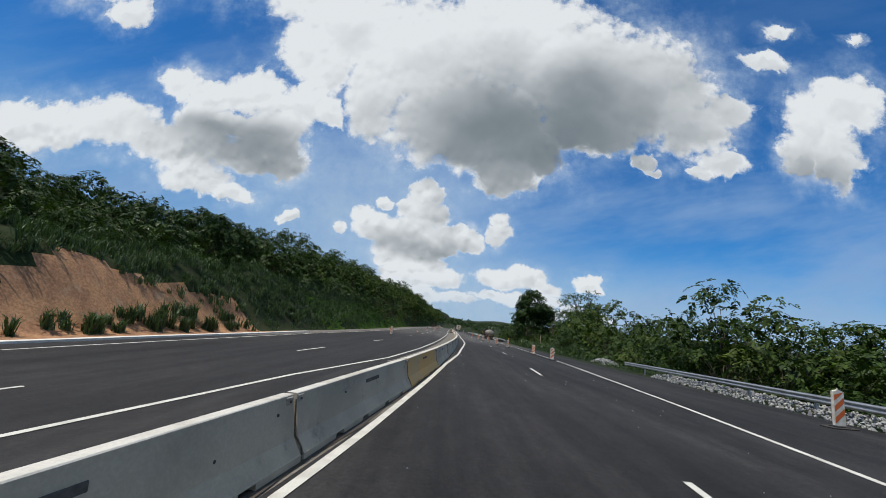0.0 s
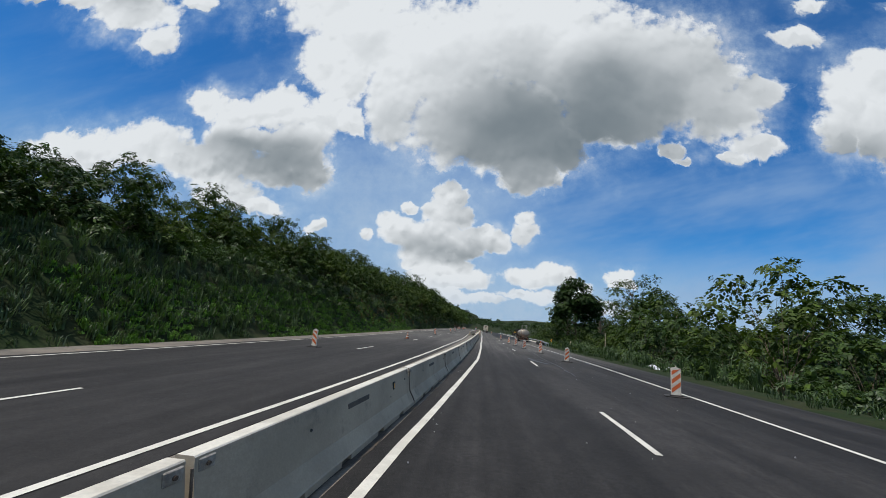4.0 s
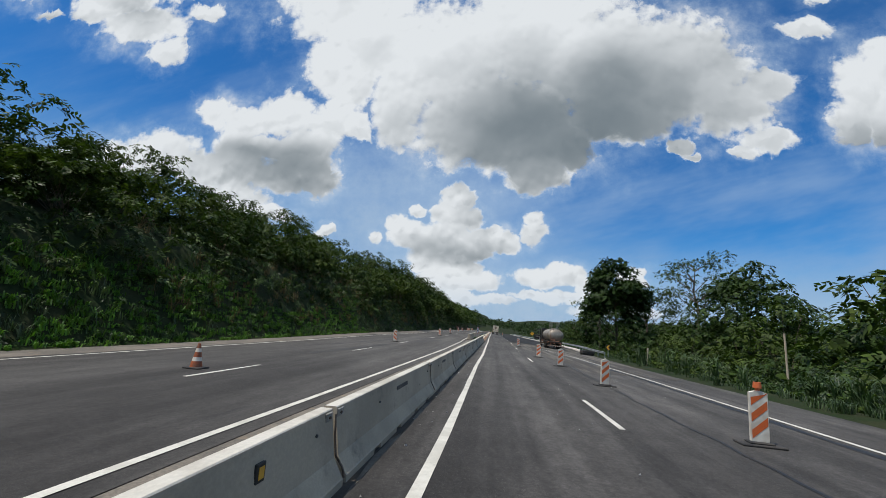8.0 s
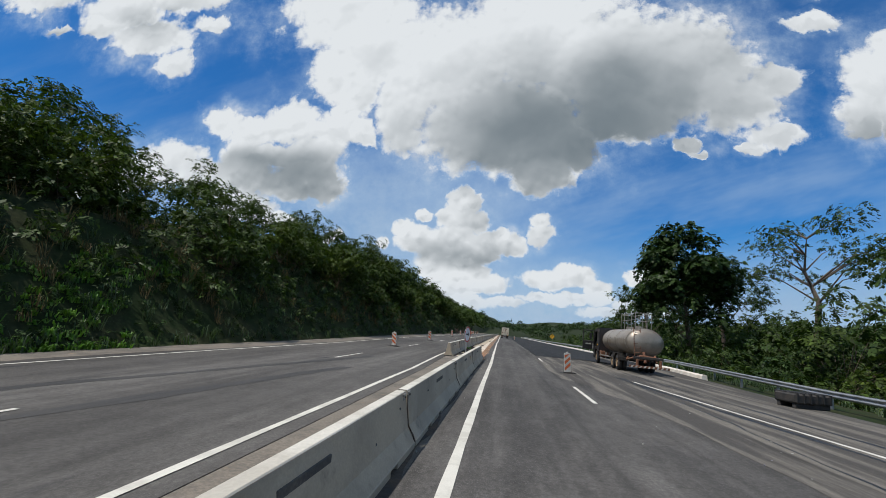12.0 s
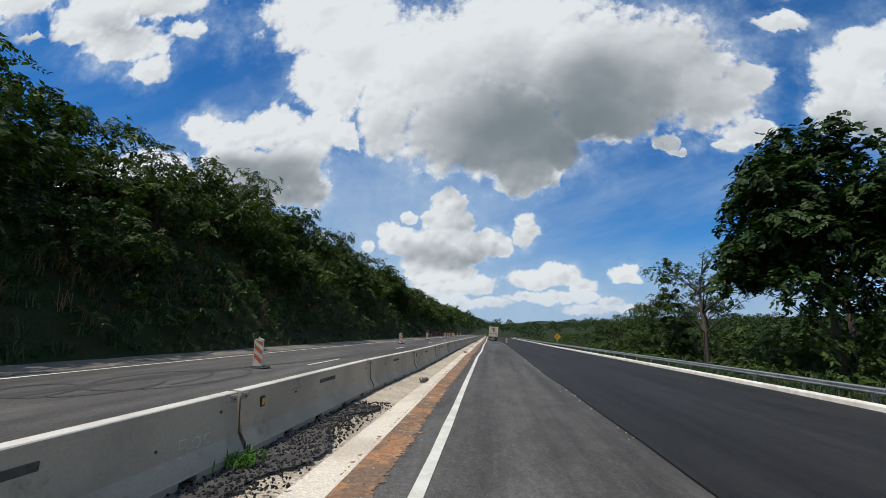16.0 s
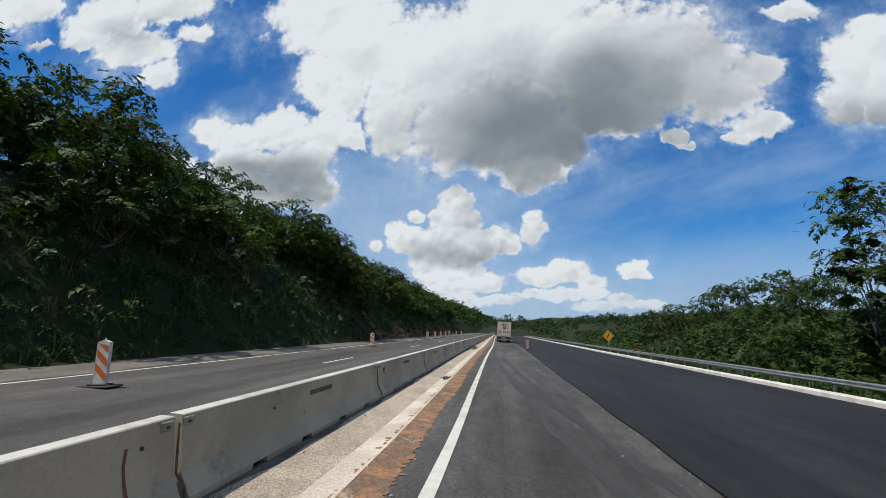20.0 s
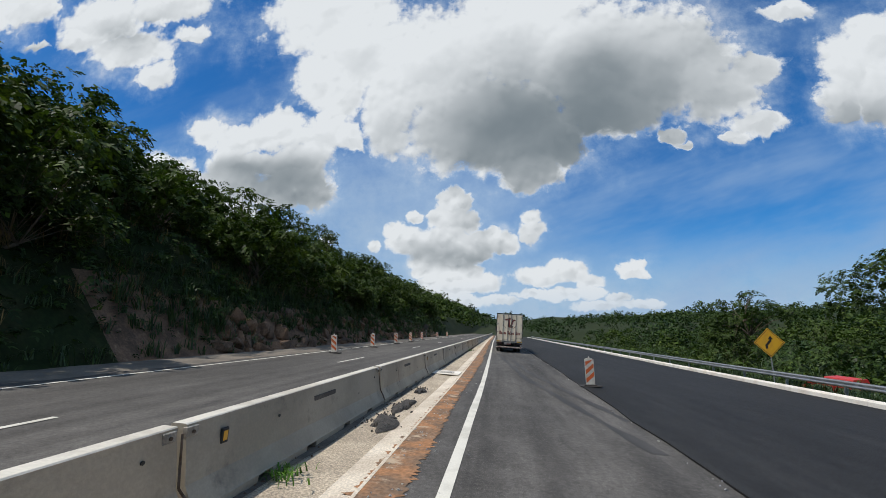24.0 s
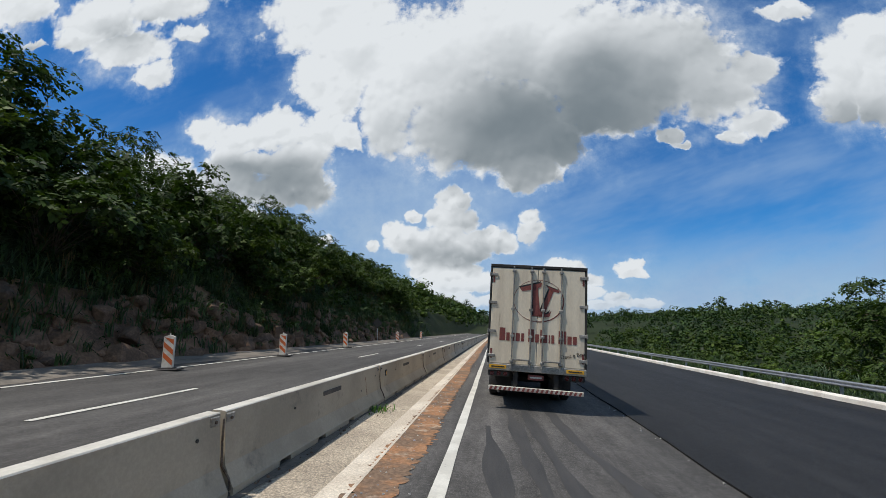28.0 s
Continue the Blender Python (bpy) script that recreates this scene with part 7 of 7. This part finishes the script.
def build_red_implement(q, l):
    """A folded red farm implement lying behind the rail."""
    g = float(ground_height(q, l))
    root = empty("farm_implement", at_road(q, l, g, 0, False), "red painted steel farm implement lying behind the guard rail", "implement")
    bm = bmesh.new()
    for y in (-2.2, -0.8, 0.8, 2.2):
        box(bm, (-0.6, y - 0.06, 0.42), (0.7, y + 0.06, 0.54), 0.02)
    for x in (-0.6, 0.6):
        box(bm, (x - 0.06, -2.3, 0.45), (x + 0.06, 2.3, 0.6), 0.02)
    part("frame", bm, RED_PAINT, root)
    for k, y in enumerate((-1.9, -1.1, -0.3, 0.5, 1.3, 2.1)):
        bm = bmesh.new()
        box(bm, (-0.75, y - 0.04, 0.0), (-0.62, y + 0.04, 0.75), 0.015)
        box(bm, (-0.85, y - 0.05, -0.1), (-0.55, y + 0.05, 0.08), 0.02)
        part("tine", bm, RED_PAINT, root)
    bm = bmesh.new()
    prism(bm, [(-0.5, 0.6), (0.5, 0.6), (0.35, 0.95), (-0.3, 0.9)], -1.2, 0.9, "y")
    part("hopper", bm, RED_PAINT, root)


build_red_implement(247.5, 18.6)


def build_sack_heap(q, l):
    root = empty("sack_heap", at_road(q, l, float(ground_height(q, l)), 25, False), "heap of white plastic sacks on the verge", "sacks")
    r = np.random.default_rng(4)
    for k in range(7):
        bm = bmesh.new()
        made = bmesh.ops.create_icosphere(bm, subdivisions=3, radius=1)["verts"]
        o = Vector(r.uniform(0, 50, 3))
        for v in made:
            f = 1 + 0.2 * noise.noise(v.co * 1.6 + o) + 0.06 * noise.noise(v.co * 6 + o)
            v.co = Vector((v.co.x * 0.45, v.co.y * 0.34, v.co.z * 0.2)) * f
        m = Matrix.Translation((r.uniform(-0.7, 0.7), r.uniform(-0.6, 0.6), 0.14 + 0.12 * (k // 3))) @ pose(0, 0, 0, r.normal() * 8, r.normal() * 8, r.uniform(0, 360))
        bmesh.ops.transform(bm, matrix=m, verts=bm.verts)
        part("sack", bm, SIGN_FACE, root, smooth=True)


build_sack_heap(76.5, 15.6)


def crumb_patch(q, l, rq, rl, seed):
    """A ragged patch of crumbled asphalt lying in the gutter."""
    r = np.random.default_rng(seed)
    a = np.linspace(0, 2 * math.pi, 28, endpoint=False)
    edge = 1 + 0.22 * np.sin(2 * a + r.uniform(0, 6)) + 0.16 * np.sin(5 * a + r.uniform(0, 6)) + r.normal(0, 0.09, len(a))
    rings = [places(q + rq * k * edge * np.sin(a), l + rl * k * edge * np.cos(a), h) for k, h in ((1.0, -0.03), (0.85, 0.02), (0.45, 0.045))]
    verts = np.concatenate([*rings, [places(q, l, 0.05)]])
    w = len(a)
    faces = [(i * w + k, i * w + (k + 1) % w, (i + 1) * w + (k + 1) % w, (i + 1) * w + k) for i in range(2) for k in range(w)] + [(2 * w + k, 2 * w + (k + 1) % w, 3 * w) for k in range(w)]
    ob = new("asphalt_rubble", mesh_of("asphalt_rubble", verts, faces, CRUMBLE))
    return tagged(ob, "ragged patch of crumbled dark asphalt in the gutter", "rubble")


CRUMBLE = material("loose_asphalt_crumbs", (0.05, 0.046, 0.042), (0.1, 0.088, 0.075), 5, 34, 0.97, bump=1.0, fleck=0.4)
for k, (q, d, rq, rl) in enumerate(((142.6, 0.75, 0.7, 0.28), (144.4, 0.62, 0.8, 0.22), (145.6, 0.9, 0.5, 0.2), (229.6, 0.85, 0.75, 0.26), (231.6, 0.8, 0.8, 0.22), (234.2, 0.75, 0.5, 0.14), (163.5, 1.2, 0.5, 0.12), (186.8, 1.25, 0.45, 0.14), (201.5, 1.3, 0.4, 0.1))):
    crumb_patch(q, float(BAR_TWO(q)) + d, rq, rl, 70 + k)
    rng = np.random.default_rng(170 + k)
    stones("rubble", rng, 60, lambda r: places(q + r.normal() * rq * 0.6, float(BAR_TWO(q)) + d + r.normal() * rl * 0.7, 0.03), 0.025, CRUMBLE, "loose crumbs on a patch of broken asphalt")


def swirl(q, l, rq, rl, turns, label):
    """A looping tyre mark left by a turning machine."""
    a = np.linspace(0, 2 * math.pi * turns, int(48 * turns))
    drift = np.linspace(0, 1, len(a))
    verts = []
    for k in (-0.07, 0.07):
        verts.append(places(q + (rq + k) * np.sin(a) + 2.2 * drift, l + (rl + k) * np.cos(a) + 0.9 * drift, 0.007))
    n = len(a)
    ob = new("tyre_mark", mesh_of("tyre_mark", np.concatenate(verts), [(i, i + 1, n + i + 1, n + i) for i in range(n - 1)], SKID))
    return tagged(ob, label, "road mark", kind="structure")


swirl(158.0, -9.6, 2.6, 1.1, 1.6, "looping dark tyre mark on the oncoming lanes")
swirl(155.0, -10.3, 1.4, 0.9, 1.2, "small looping tyre mark on the oncoming lanes")
# sand and debris along the far foot of the first barriers
SAND = material("sandy_debris", (0.34, 0.26, 0.175), (0.2, 0.155, 0.11), 1.8, 18, 0.97, bump=0.8, spots=((0.1, 0.085, 0.07), 2.2, 0.56, 0.7), spec=0.1)
tagged(strip("sand_strip", lambda q: BAR_ONE(q) - 0.62 - 0.2 * bumps(q, 0 * q, 6, 44) - 0.08 * bumps(q, 0 * q, 1.3, 45), lambda q: BAR_ONE(q) - 0.22, 22, 64, 0.006, SAND, 0.3, 0.0, 0.03, cols=2, seed=23), "sandy debris gathered along the barriers", "dirt", kind="structure")

SPILL = material("pale_blue_spill", (0.04, 0.05, 0.064), (0.032, 0.033, 0.034), 2.5, 20, 0.7, bump=0.1)
crack("paint_spill", [(66.0, 3.9), (69.0, 3.3), (71.5, 3.1)], 66.0, 71.5, 0.3, SPILL, "faint blue spill on the asphalt", 0.1, 0.007, 51)
crack("paint_spill", [(67.0, 4.5), (71.0, 3.9)], 67.0, 71.0, 0.12, SPILL, "faint blue spill on the asphalt", 0.08, 0.007, 52)
